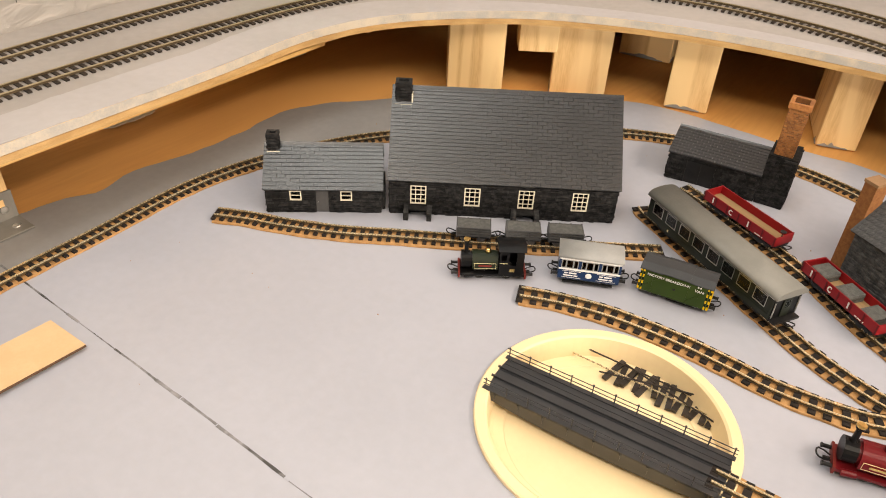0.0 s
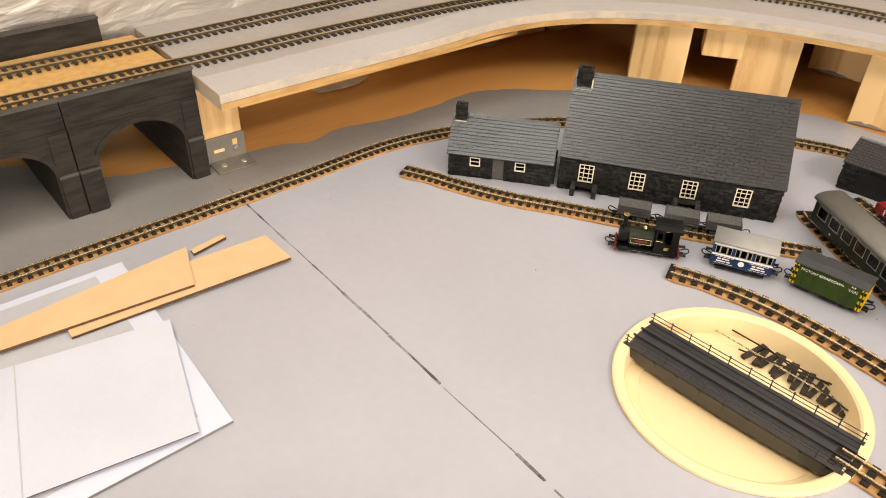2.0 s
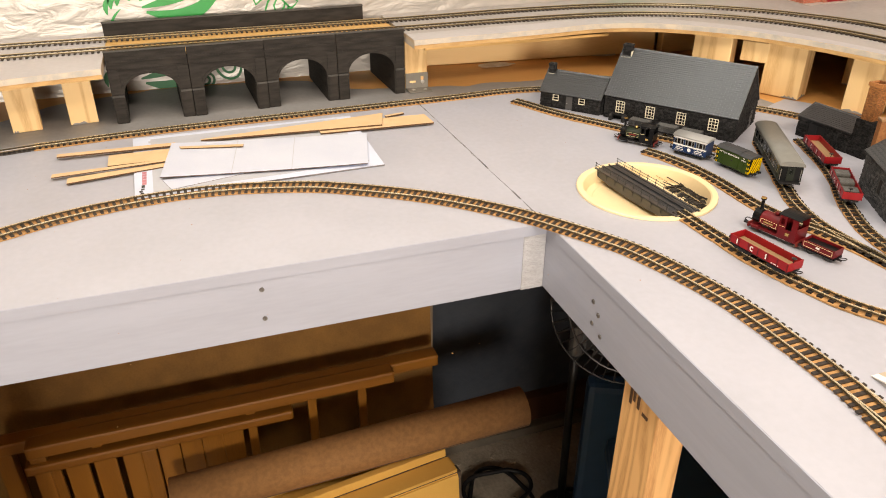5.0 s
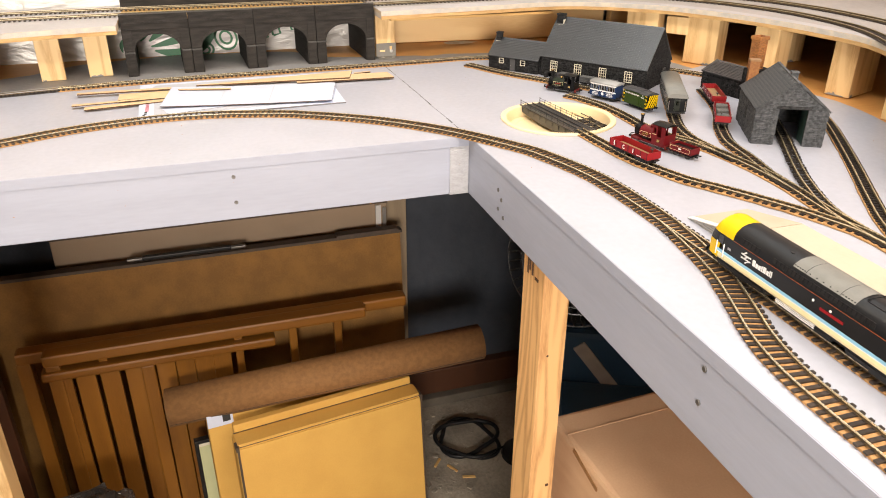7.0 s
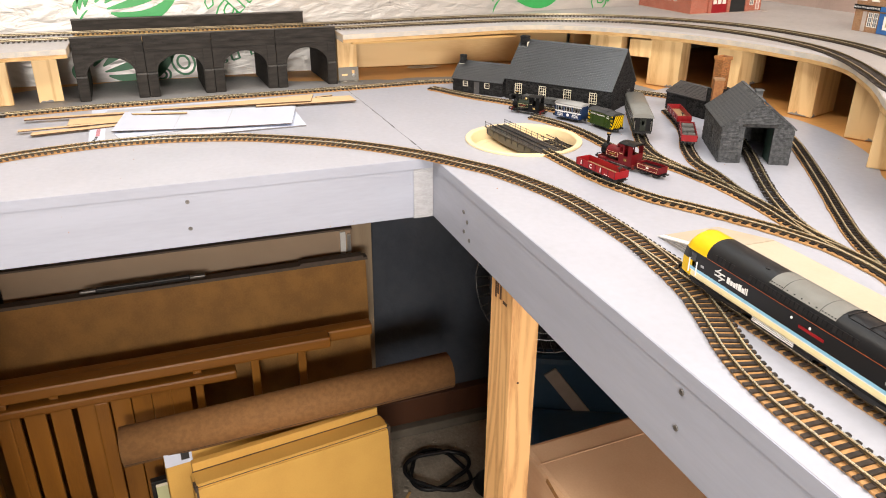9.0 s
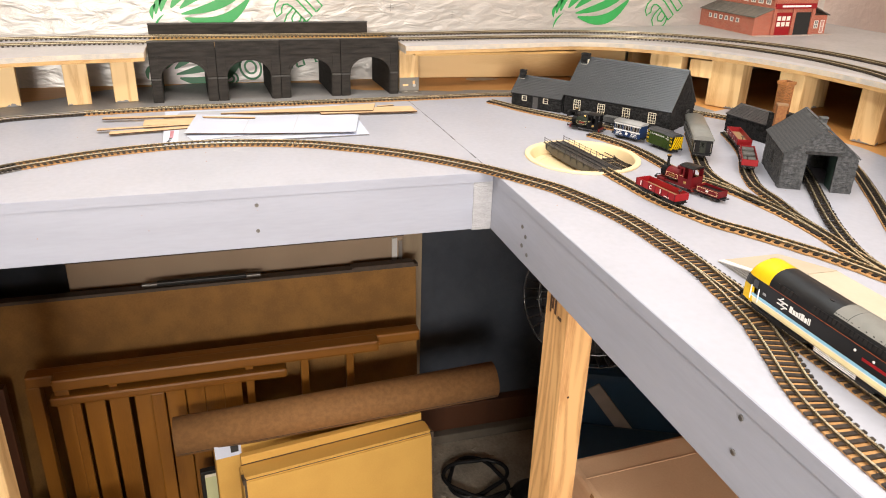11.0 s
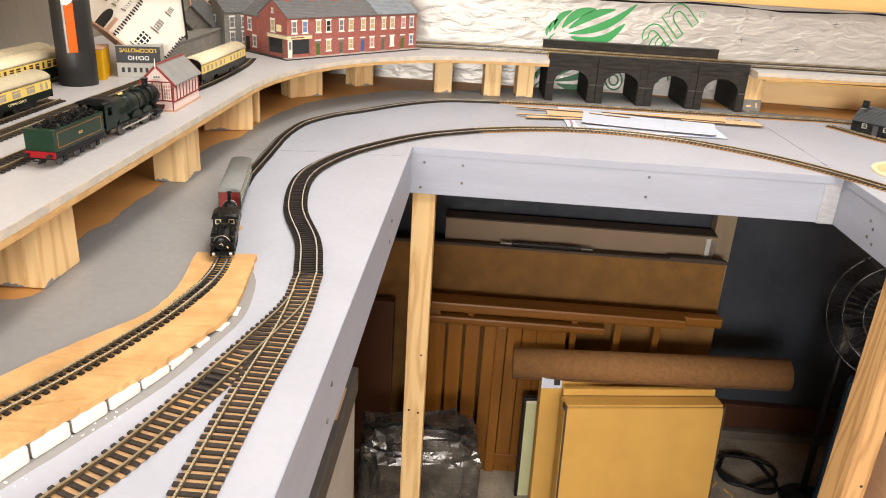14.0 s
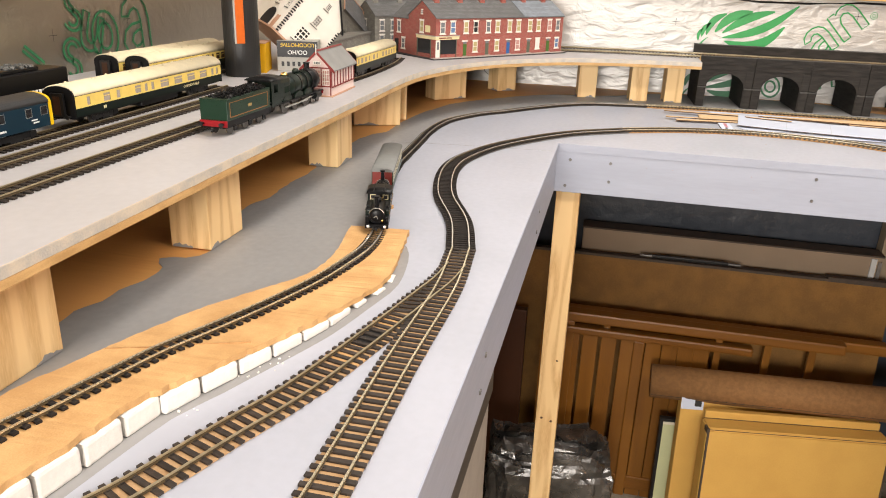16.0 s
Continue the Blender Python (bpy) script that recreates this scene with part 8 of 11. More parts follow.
# --- small black saddle-tank engine standing on the board ---
def small_engine(label, m, tank, cab_mat, frame_mat, lining, roof_mat, tender=False):
    e = thing("steam_engine", label, "model engine", m)
    part("frame", bar(-0.026, 0.026, -0.0095, 0.0095, 0.0055, 0.0075), frame_mat, e)
    bm = bmesh.new()
    tube(bm, (-0.006, 0, 0.0155), (0.024, 0, 0.0155), 0.0062, sides=18)
    part("boiler", bm, LOCO_BLACK if tank is OLIVE else tank, e)
    bm = bmesh.new()
    n = 12
    prof = [(0.0085 * math.cos(math.pi * i / n) * 1.02, 0.0145 + 0.0085 * math.sin(math.pi * i / n)) for i in range(n + 1)] + [(-0.0087, 0.0115), (-0.0068, 0.0115), (-0.0062, 0.0155), (0.0, 0.0217), (0.0062, 0.0155), (0.0068, 0.0115), (0.0087, 0.0115)]
    prism(bm, [p for p in prof[:n + 1]] + [(-0.0087, 0.0115), (0.0087, 0.0115)], -0.004, 0.0165, 0)
    part("saddle_tank", bm, tank, e, smooth=False)
    for y in (-1, 1):
        for x0, x1, z0, z1 in ((-0.0025, 0.015, 0.0122, 0.0124), (-0.0025, 0.015, 0.0172, 0.0174), (-0.0025, -0.0023, 0.0124, 0.0172), (0.0148, 0.015, 0.0124, 0.0172)):
            part("lining", bar(x0, x1, *sorted((y * 0.0086, y * 0.0089)), z0, z1), lining, e)
        part("nameplate", bar(0.001, 0.0115, *sorted((y * 0.0087, y * 0.0091)), 0.0142, 0.0158), MAROON if tank is OLIVE else BRASS, e)
    bm = bmesh.new()
    tube(bm, (0.018, 0, 0.0155), (0.0255, 0, 0.0155), 0.0072, sides=18)
    part("smokebox", bm, LOCO_BLACK, e)
    bm = bmesh.new()
    lathe(bm, [(0.0024, 0.0), (0.0018, 0.002), (0.0016, 0.0105), (0.0026, 0.0115), (0.0026, 0.0135), (0.0012, 0.0135)], 14, pose(0.0215, 0, 0.0215))
    part("chimney", bm, LOCO_BLACK, e)
    bm = bmesh.new()
    lathe(bm, [(0.0028, 0.0), (0.0028, 0.0008), (0.0014, 0.001)], 12, pose(0.0215, 0, 0.0345))
    part("chimney_cap", bm, BRASS, e)
    bm = bmesh.new()
    lathe(bm, [(0.0024, 0.0), (0.0024, 0.003), (0.0, 0.0042)], 12, pose(0.004, 0, 0.0225))
    part("dome", bm, BRASS if tank is OLIVE else tank, e, smooth=True)
    for y in (-1, 1):
        bm = bmesh.new()
        ya, yb = sorted((y * 0.0092, y * 0.0098))
        wall_with_holes(bm, -0.0245, -0.005, 0.0075, 0.0305, [(-0.0185, -0.0125, 0.0165, 0.0305), (-0.0105, -0.0065, 0.0205, 0.027)], ya, yb)
        part("cab_side", bm, cab_mat, e)
        part("cab_lining", bar(-0.0115, -0.0055, *sorted((y * 0.0098, y * 0.0101)), 0.0185, 0.0188), lining, e)
        part("number_plate", bar(-0.0175, -0.0135, *sorted((y * 0.0098, y * 0.0102)), 0.0105, 0.0135), BRASS, e)
        bm = bmesh.new()
        tube(bm, (-0.014, y * 0.0075, 0.0045), (0.012, y * 0.0075, 0.0045), 0.0006, sides=5)
        part("coupling_rod", bm, STEEL, e)
        bm = bmesh.new()
        tube(bm, (0.015, y * 0.0088, 0.0065), (0.023, y * 0.0088, 0.0058), 0.0021, sides=10)
        part("cylinder", bm, frame_mat, e)
    part("cab_front", bar(-0.0056, -0.005, -0.0092, 0.0092, 0.0075, 0.0305), cab_mat, e)
    part("cab_back", bar(-0.0245, -0.0239, -0.0092, 0.0092, 0.0075, 0.02), cab_mat, e)
    bm = bmesh.new()
    n = 8
    prism(bm, [(-0.0105, 0.0300)] + [(-0.0105 + 0.021 * i / n, 0.0305 + 0.002 * math.sin(math.pi * i / n)) for i in range(n + 1)] + [(0.0105, 0.0300)], -0.026, -0.0035, 0)
    part("cab_roof", bm, roof_mat, e)
    for s in (-1, 1):
        part("buffer_beam", bar(*sorted((s * 0.026, s * 0.0275)), -0.0098, 0.0098, 0.0035, 0.0085), MAROON, e, "dull red buffer beam")
        buffers(e, s * 0.0275, 0.0062, s, 0.0068, 0.0015)
        loop_coupling(e, s * 0.0275, 0.005, s)
    for x in (-0.012, 0.010):
        wheelset(e, x, 0.0052, 0.009)
    return e


a = Vector((-0.212, 0.228, 0))
b = Vector((-0.167, 0.263, 0))
mid = (a + b) / 2
side = Vector((-(b - a).y, (b - a).x, 0)).normalized() * 0.0075
small_engine("small olive and black model steam engine standing on the board", pose(mid.x + side.x, mid.y + side.y, BOARD, 0, 0, heading(a - b)), OLIVE, LOCO_BLACK, LOCO_BLACK, CREAMY, LOCO_BLACK)

# red engine with its little tender-like truck
small_engine("small deep red model steam engine standing between tracks", pose(0.1085, 0.2400, BOARD, 0, 0, heading(Vector((-0.093, -0.026, 0)))) @ Matrix.Scale(1.12, 4), DEEP_RED, DEEP_RED, DEEP_RED, CREAMY, LOCO_BLACK)
truck = thing("tender", "small deep red model tender behind the red engine", "model tender", pose(0.159, 0.2545, BOARD, 0, 0, heading(Vector((-0.093, -0.026, 0)))))
part("chassis", bar(-0.019, 0.019, -0.0075, 0.0075, 0.0045, 0.007), LOCO_BLACK, truck)
bm = bmesh.new()
for x0, x1, y0, y1 in ((-0.018, 0.018, -0.009, -0.0082), (-0.018, 0.018, 0.0082, 0.009), (-0.018, -0.0172, -0.0082, 0.0082), (0.0172, 0.018, -0.0082, 0.0082)):
    cuboid(bm, x0, x1, y0, y1, 0.007, 0.0155)
part("side_panel", bm, DEEP_RED, truck)
part("coal", bar(-0.017, 0.017, -0.008, 0.008, 0.007, 0.0125), LOCO_BLACK, truck)
for y in (-1, 1):
    for x0, x1, z0, z1 in ((-0.016, 0.016, 0.0085, 0.0088), (-0.016, 0.016, 0.0138, 0.0141), (-0.016, -0.0157, 0.0088, 0.0138), (0.0157, 0.016, 0.0088, 0.0138)):
        part("lining", bar(x0, x1, *sorted((y * 0.009, y * 0.0093)), z0, z1), CREAMY, truck)
    part("emblem", bar(-0.002, 0.002, *sorted((y * 0.009, y * 0.0094)), 0.0105, 0.0125), WHITE, truck)
for x in (-0.010, 0.010):
    wheelset(truck, x, 0.004, 0.009)
loop_coupling(truck, -0.019, 0.0055, -1)

# --- four-wheeled commemorative coach, blue and white ---
def heading_of(p, q):
    return heading(Vector((q[0] - p[0], q[1] - p[1], 0)))


p, q = (-0.154, 0.275), (-0.098, 0.305)
ang = heading_of(p, q)
nx, ny = -math.sin(radians(ang)) * 0.0105, math.cos(radians(ang)) * 0.0105
L4 = 0.049
coro = narrow = thing("passenger_coach", "short blue and white four-wheeled model coach, grey roof", "model coach", pose((p[0] + q[0]) / 2 + nx, (p[1] + q[1]) / 2 + ny, BOARD, 0, 0, ang))
W4 = 0.0225
win4 = []
for i in range(3):
    x = -0.016 + i * 0.016
    win4 += [(x - 0.0048, 0.0028), (x, 0.0045), (x + 0.0048, 0.0028)]
holes = [(x - w / 2, x + w / 2, 0.0165, 0.0235) for x, w in win4]
body_shell(coro, L4, W4, 0.0055, 0.0265, [("lower_side", 0.0055, 0.0142, NAVY, 0.0002), ("waist_band", 0.0142, 0.0158, WHITE, 0.0003), ("window_band", 0.0158, 0.0242, NAVY, 0.0), ("cornice", 0.0242, 0.0265, WHITE, 0.0003)], holes, NAVY)
for x, w in win4:
    pane_row(coro, [x], w, 0.0165, 0.0235, W4 - 0.0003, GLAZING, ROOF_GREY, 0.0005)
part("seats", bar(-L4 / 2 + 0.002, L4 / 2 - 0.002, -0.006, 0.006, 0.0065, 0.019), SEAT, coro)
arc_roof(coro, L4, W4, 0.0265, 0.0042, ROOF_GREY, over=0.0014, power=2.4)
for s in (-1, 1):
    for x0 in (-0.0215, 0.0065):
        part("side_panel_line", bar(x0, x0 + 0.015, *sorted((s * (W4 / 2 + 0.0002), s * (W4 / 2 + 0.0004))), 0.0068, 0.0071), WHITE, coro)
        part("side_panel_line", bar(x0, x0 + 0.015, *sorted((s * (W4 / 2 + 0.0002), s * (W4 / 2 + 0.0004))), 0.0132, 0.0135), WHITE, coro)
        bars(coro, "word_bar", x0 + 0.002, s * (W4 / 2 + 0.0002), 0.0108, [0.003, 0.006], 0.0011, WHITE, s)
        bars(coro, "word_bar", x0 + 0.0015, s * (W4 / 2 + 0.0002), 0.0084, [0.0075, 0.003], 0.0011, WHITE, s)
    bm = bmesh.new()
    lathe(bm, [(0.0, 0.0003), (0.0024, 0.0003), (0.0026, 0.0)], 16, pose(0, s * (W4 / 2 + 0.0002), 0.0103, -90 * s, 0, 0))
    part("emblem", bm, WHITE, coro, "round white emblem")
    loop_coupling(coro, s * L4 / 2, 0.0055, s)
    buffers(coro, s * L4 / 2, 0.0065, s, 0.007, 0.0016)
    part("step_board", bar(-0.02, 0.02, *sorted((s * 0.010, s * 0.0125)), 0.0028, 0.0036), BLACK, coro)
for x in (-0.013, 0.013):
    wheelset(coro, x, 0.0042, 0.009)

# --- green breakdown van with striped ends ---
p, q = (-0.094, 0.307), (-0.027, 0.3185)
ang = heading_of(p, q)
nx, ny = -math.sin(radians(ang)) * 0.0105, math.cos(radians(ang)) * 0.0105
van = thing("goods_van", "green model breakdown van with yellow and black striped ends", "model wagon", pose((p[0] + q[0]) / 2 + nx - 0.003, (p[1] + q[1]) / 2 + ny, BOARD, 0, 0, ang))
LV, WV = 0.055, 0.0225
body_shell(van, LV, WV, 0.006, 0.027, [("side", 0.006, 0.027, VAN_GREEN, 0.0)], [], LOCO_BLACK)
for s in (-1, 1):
    part("sliding_door", bar(-0.010, 0.010, *sorted((s * WV / 2, s * (WV / 2 + 0.0008))), 0.0068, 0.0255), VAN_GREEN, van)
    for x in (-0.026, -0.018, 0.018, 0.026):
        part("strapping", bar(x - 0.0005, x + 0.0005, *sorted((s * WV / 2, s * (WV / 2 + 0.0005))), 0.006, 0.0265), VAN_GREEN, van)
    for x0, x1 in ((-0.0255, -0.0105), (0.0105, 0.0255)):
        bm = bmesh.new()
        cuboid(bm, 0, math.hypot(0.014, 0.014), 0, 0.0005 * s, -0.0004, 0.0004, pose(x0, s * WV / 2, 0.0085, 0, -45, 0))
        part("brace", bm, VAN_GREEN, van)
    part("door_bolt", bar(-0.001, 0.001, *sorted((s * (WV / 2 + 0.0008), s * (WV / 2 + 0.0014))), 0.0155, 0.0168), BLACK, van)
    # striped ends, wrapped round the corners
    for k in range(7):
        z = 0.0062 + k * 0.003
        mat = YELLOW if k % 2 == 0 else LOCO_BLACK
        for s2 in (-1, 1):
            part("stripe", bar(*sorted((s2 * (LV / 2 - 0.0032), s2 * (LV / 2 + 0.0003))), *sorted((s * (WV / 2 - 0.0002), s * (WV / 2 + 0.0003))), z, z + 0.003), mat, van)
for s2 in (-1, 1):
    for k in range(9):
        bm = bmesh.new()
        y0 = -0.0155 + k * 0.0044
        prof = [(y0, 0.0062), (y0 + 0.0022, 0.0062), (y0 + 0.0127, 0.0268), (y0 + 0.0105, 0.0268)]
        prof = [(max(-0.0111, min(0.0111, y)), z) for y, z in prof]
        if abs(prof[0][0] - prof[1][0]) + abs(prof[2][0] - prof[3][0]) < 1e-5:
            bm.free()
            continue
        prism(bm, prof, *sorted((s2 * (LV / 2 + 0.0003), s2 * (LV / 2 + 0.0007))), 0)
        part("end_stripe", bm, YELLOW, van)
    loop_coupling(van, s2 * LV / 2, 0.0058, s2)
    buffers(van, s2 * LV / 2, 0.007, s2, 0.007, 0.0016)
for x0, x1, z in ((-LV / 2 - 0.0012, -0.0105, 0.0), (-0.0105, 0.0105, 0.0007), (0.0105, LV / 2 + 0.0012, 0.0)):
    bm = bmesh.new()
    prism(bm, [(-0.0125, 0.0265 + z), (0.0125, 0.0265 + z), (0.0125, 0.0272 + z), (0.006, 0.0302 + z), (-0.006, 0.0302 + z), (-0.0125, 0.0272 + z)], x0, x1, 0)
    part("roof_panel", bm, ROOF_DARK, van)
for s, turn in ((-1, 0), (1, 180)):
    base = pose(0, s * (WV / 2 + 0.0010), 0.0, 90, 0, turn)
    lettering(van, "FACTORY BREAKDOWN", 0.0030, base @ pose(-0.0055, 0.0222, 0), WHITE)
    lettering(van, "VAN", 0.0034, base @ pose(0.0185, 0.0205, 0), WHITE)
    bars(van, "running_number", 0.0165 * 1 if turn == 0 else -0.0195, s * (WV / 2 + 0.0002), 0.0242, [0.003], 0.0013, WHITE, s)
part("underframe", bar(-LV / 2, LV / 2, -0.0075, 0.0075, 0.0042, 0.006), BLACK, van)
for x in (-0.014, 0.014):
    wheelset(van, x, 0.0042, 0.009)
    for s in (-1, 1):
        part("axle_guard", bar(x - 0.0022, x + 0.0022, *sorted((s * 0.0068, s * 0.0078)), 0.002, 0.006), BLACK, van)
part("brake_lever", bar(-0.004, 0.018, -0.0098, -0.0092, 0.0032, 0.0038), BLACK, van)

# --- slate wagons on the short siding ---
def slate_wagon(m):
    w = thing("slate_wagon", "grey slatted narrow-gauge slate wagon, loaded full", "model wagon", m, group="slate wagons")
    L, W = 0.0295, 0.0155
    for s in (-1, 1):
        for k, z in enumerate((0.0072, 0.0098, 0.0124, 0.0148)):
            part("slat", bar(-L / 2, L / 2, *sorted((s * (W / 2 - 0.0007), s * W / 2)), z, z + 0.0011), WAGON_GREY, w)
        for x in (-L / 2 + 0.0006, -L / 6, L / 6, L / 2 - 0.0006):
            part("stanchion", bar(x - 0.0006, x + 0.0006, *sorted((s * W / 2, s * (W / 2 + 0.0007))), 0.0065, 0.016), WAGON_GREY, w)
        part("end_panel", bar(*sorted((s * (L / 2 - 0.0008), s * L / 2)), -W / 2 + 0.0007, W / 2 - 0.0007, 0.0065, 0.016), WAGON_GREY, w)
        loop_coupling(w, s * L / 2, 0.0052, s)
    part("load", bar(-L / 2 + 0.001, L / 2 - 0.001, -W / 2 + 0.0009, W / 2 - 0.0009, 0.0072, 0.0158), SLATE_LOAD, w, "stacked slates")
    part("underframe", bar(-L / 2, L / 2, -W / 2 + 0.002, W / 2 - 0.002, 0.0045, 0.0065), BLACK, w)
    for x in (-0.007, 0.007):
        wheelset(w, x, 0.0036, 0.009)
    return w


first_wagon = None
for i in range(3):
    st = on_track("n2", -0.229 + i * 0.0315, 0.279 + i * 0.0215)
    m = pose(st[0].x, st[0].y, st[0].z + RAIL_TOP, 0, 0, heading(st[1]))
    if first_wagon is None:
        first_wagon = slate_wagon(m)
    else:
        copy_thing(first_wagon, m)

# --- long dark green coach ---
m, _ = span_on_track("n4", (-0.118, 0.409), 0.150)
winL = [(-0.0625 + i * 0.0178, 0.0118, 0.0165, 0.0262) for i in range(8)]
LC, WC = 0.150, 0.0285
long_coach = thing("bogie_coach", "long dull green bogie model coach with a grey roof", "model coach", m @ pose(0, 0, RAIL_TOP))
holes = [(x - w / 2, x + w / 2, a, b) for x, w, a, b in winL]
body_shell(long_coach, LC, WC, 0.008, 0.0285, [("side", 0.008, 0.0285, COACH_GREEN, 0.0)], holes, LOCO_BLACK)
for x, w, a, b in winL:
    pane_row(long_coach, [x], w, a, b, WC - 0.0003, GLAZING, STEEL, 0.0005)
for s in (-1, 1):
    for z in (0.0125, 0.0145):
        part("lining", bar(-LC / 2 + 0.002, LC / 2 - 0.002, *sorted((s * WC / 2, s * (WC / 2 + 0.0002))), z, z + 0.0003), OLIVE, long_coach)
    bars(long_coach, "class_number", 0.045, s * (WC / 2), 0.0098, [0.0014], 0.0018, CREAMY, s)
    part("gutter", bar(-LC / 2, LC / 2, *sorted((s * WC / 2, s * (WC / 2 + 0.0008))), 0.028, 0.0291), STEEL, long_coach)
    part("corridor_door", bar(*sorted((s * (LC / 2 + 0.0003), s * (LC / 2 + 0.0012))), -0.0042, 0.0042, 0.009, 0.0265), COACH_GREEN, long_coach)
    part("door_light", bar(*sorted((s * (LC / 2 + 0.0012), s * (LC / 2 + 0.0015))), -0.002, 0.002, 0.018, 0.0245), GLAZING, long_coach)
    for y in (-0.012, 0.012):
        bm = bmesh.new()
        tube(bm, (s * (LC / 2 + 0.0008), y, 0.01), (s * (LC / 2 + 0.0008), y, 0.024), 0.0005, sides=5)
        part("end_rail", bm, STEEL, long_coach)
    part("end_platform", bar(*sorted((s * (LC / 2 + 0.0003), s * (LC / 2 + 0.006))), -0.0125, 0.0125, 0.0065, 0.0082), BLACK, long_coach)
    loop_coupling(long_coach, s * (LC / 2 + 0.004), 0.0055, s)
arc_roof(long_coach, LC + 0.004, WC, 0.0288, 0.0065, ROOF_TAUPE, over=0.0012, power=3.0)
part("underframe", bar(-LC / 2, LC / 2, -0.0095, 0.0095, 0.0055, 0.008), BLACK, long_coach)
for x in (-0.05, 0.05):
    bogie(long_coach, x, 0.02, 0.004, 0.009, 0.017)
for x in (-0.02, 0.0, 0.02):
    part("battery_box", bar(x - 0.006, x + 0.006, -0.009, 0.009, 0.003, 0.0058), BLACK, long_coach)

# --- red open wagons ---
def red_wagon(label, m, L, loaded, W=0.0215, dropped=False):
    w = thing("open_wagon", label, "model wagon", m, group="red open wagons")
    z0, z1 = 0.0075, 0.0165
    for s in (-1, 1):
        part("side", bar(-L / 2, L / 2, *sorted((s * (W / 2 - 0.0008), s * W / 2)), z0, z1), RED, w)
        part("end", bar(*sorted((s * (L / 2 - 0.0009), s * L / 2)), -W / 2 + 0.0008, W / 2 - 0.0008, z0, z1), RED, w)
        n = 6
        for i in range(n + 1):
            x = -L / 2 + 0.0008 + (L - 0.0016) * i / n
            part("stanchion", bar(x - 0.0006, x + 0.0006, *sorted((s * W / 2, s * (W / 2 + 0.0006))), z0, z1), DEEP_RED, w)
        y = s * (W / 2 + 0.0007)
        bm = bmesh.new()
        ring = [[bm.verts.new((s * L * 0.1 - s * r * math.cos(a), y + s * 0.0002, 0.01235 + r * 1.15 * math.sin(a))) for r in (0.0014, 0.0025)] for a in [math.radians(40 + 280 * k / 14) for k in range(15)]]
        for p, q in zip(ring, ring[1:]):
            bm.faces.new((p[0], p[1], q[1], q[0]))
        part("white_mark", bm, WHITE, w)
        for x in (-L * 0.36, L * 0.14):
            part("white_mark", bar(s * -x * 1 - 0.0007, s * -x * 1 + 0.0007, *sorted((y, y + s * 0.0002)), 0.0095, 0.0152), WHITE, w)
        bars(w, "running_number", s * -L * 0.30 - 0.004, s * (W / 2 + 0.0001), 0.0085, [0.002, 0.0035, 0.002], 0.0008, WHITE, s)
        loop_coupling(w, s * L / 2, 0.006, s)
    part("wagon_floor", bar(-L / 2 + 0.0009, L / 2 - 0.0009, -W / 2 + 0.0008, W / 2 - 0.0008, z0, z0 + 0.0012), WOODFLOOR, w, "bare planked floor")
    part("underframe", bar(-L / 2, L / 2, -0.008, 0.008, 0.0052, z0), BLACK, w)
    for x in (-L * 0.3, L * 0.3):
        bogie(w, x, 0.015, 0.0036, 0.009, 0.0155)
    if loaded:
        for i in range(3):
            x = -L / 2 + 0.014 + i * (L - 0.028) / 2
            top = z1 - 0.001 + i * 0.0003
            for k in range(4):
                za, zb = z0 + 0.0012 + (top - z0 - 0.0012) * k / 4, z0 + 0.0012 + (top - z0 - 0.0012) * (k + 0.9) / 4
                part("slate", bar(x - 0.0075 + 0.0003 * (k % 2), x + 0.0075 - 0.0002 * (k % 3), -0.0085, 0.0085, za, zb), SLATE_LOAD, w)
    bm = bmesh.new()
    tube(bm, (-L / 2 + 0.0005, 0.004, z1 - 0.003), (-L / 2 + 0.0005, 0.004, z1 + 0.0045), 0.0005, sides=6)
    tube(bm, (-L / 2 + 0.0005, 0.004, z1 + 0.0045), (-L / 2 + 0.0005, 0.004, z1 + 0.0052), 0.0026, sides=14)
    part("brake_wheel", bm, BLACK, w)
    return w


m, _ = span_on_track("n5", (-0.095, 0.472), 0.085)
red_wagon("empty bright red bogie open wagon with white marks", m @ pose(0, 0, RAIL_TOP), 0.085, False)
m, _ = span_on_track("n5", (0.013, 0.418), 0.082)
red_wagon("red bogie open wagon loaded with grey slates", m @ pose(0, 0, RAIL_TOP), 0.082, True)
m, _ = span_on_track("n7", (0.118, 0.176), 0.075)
red_wagon("empty red open wagon with white marks by the engine", m @ pose(0, 0, RAIL_TOP), 0.075, False)


# --- main-line diesel and coach on the curve ---
def skin(parent, name, prof, xs, shape, mat, label="", smooth=False):
    """A strip of body side: prof is a list of (half width, z); shape(x, z) gives the place of a point along the body."""
    apart = min(w for w, z in prof) > 0.001
    bm = bmesh.new()
    for s in (-1, 1):
        if apart and s == 1:
            part(name, bm, mat, parent, label, smooth=smooth)
            bm = bmesh.new()
        last = None
        for x in xs:
            ring = [bm.verts.new((shape(x, z)[0], s * w * shape(x, z)[1], z)) for w, z in prof]
            if last:
                for i in range(len(prof) - 1):
                    bm.faces.new((last[i], last[i + 1], ring[i + 1], ring[i]))
            last = ring
    bmesh.ops.remove_doubles(bm, verts=bm.verts, dist=1e-6)
    return part(name, bm, mat, parent, label, smooth=smooth)


d_m, d_tail = span_on_track("oo_main", (0.430, 0.110), 0.252)
LD = 0.248
diesel = thing("diesel_engine", "charcoal, yellow and pale blue model diesel engine", "model engine", d_m @ pose(0, 0, 0.0062))


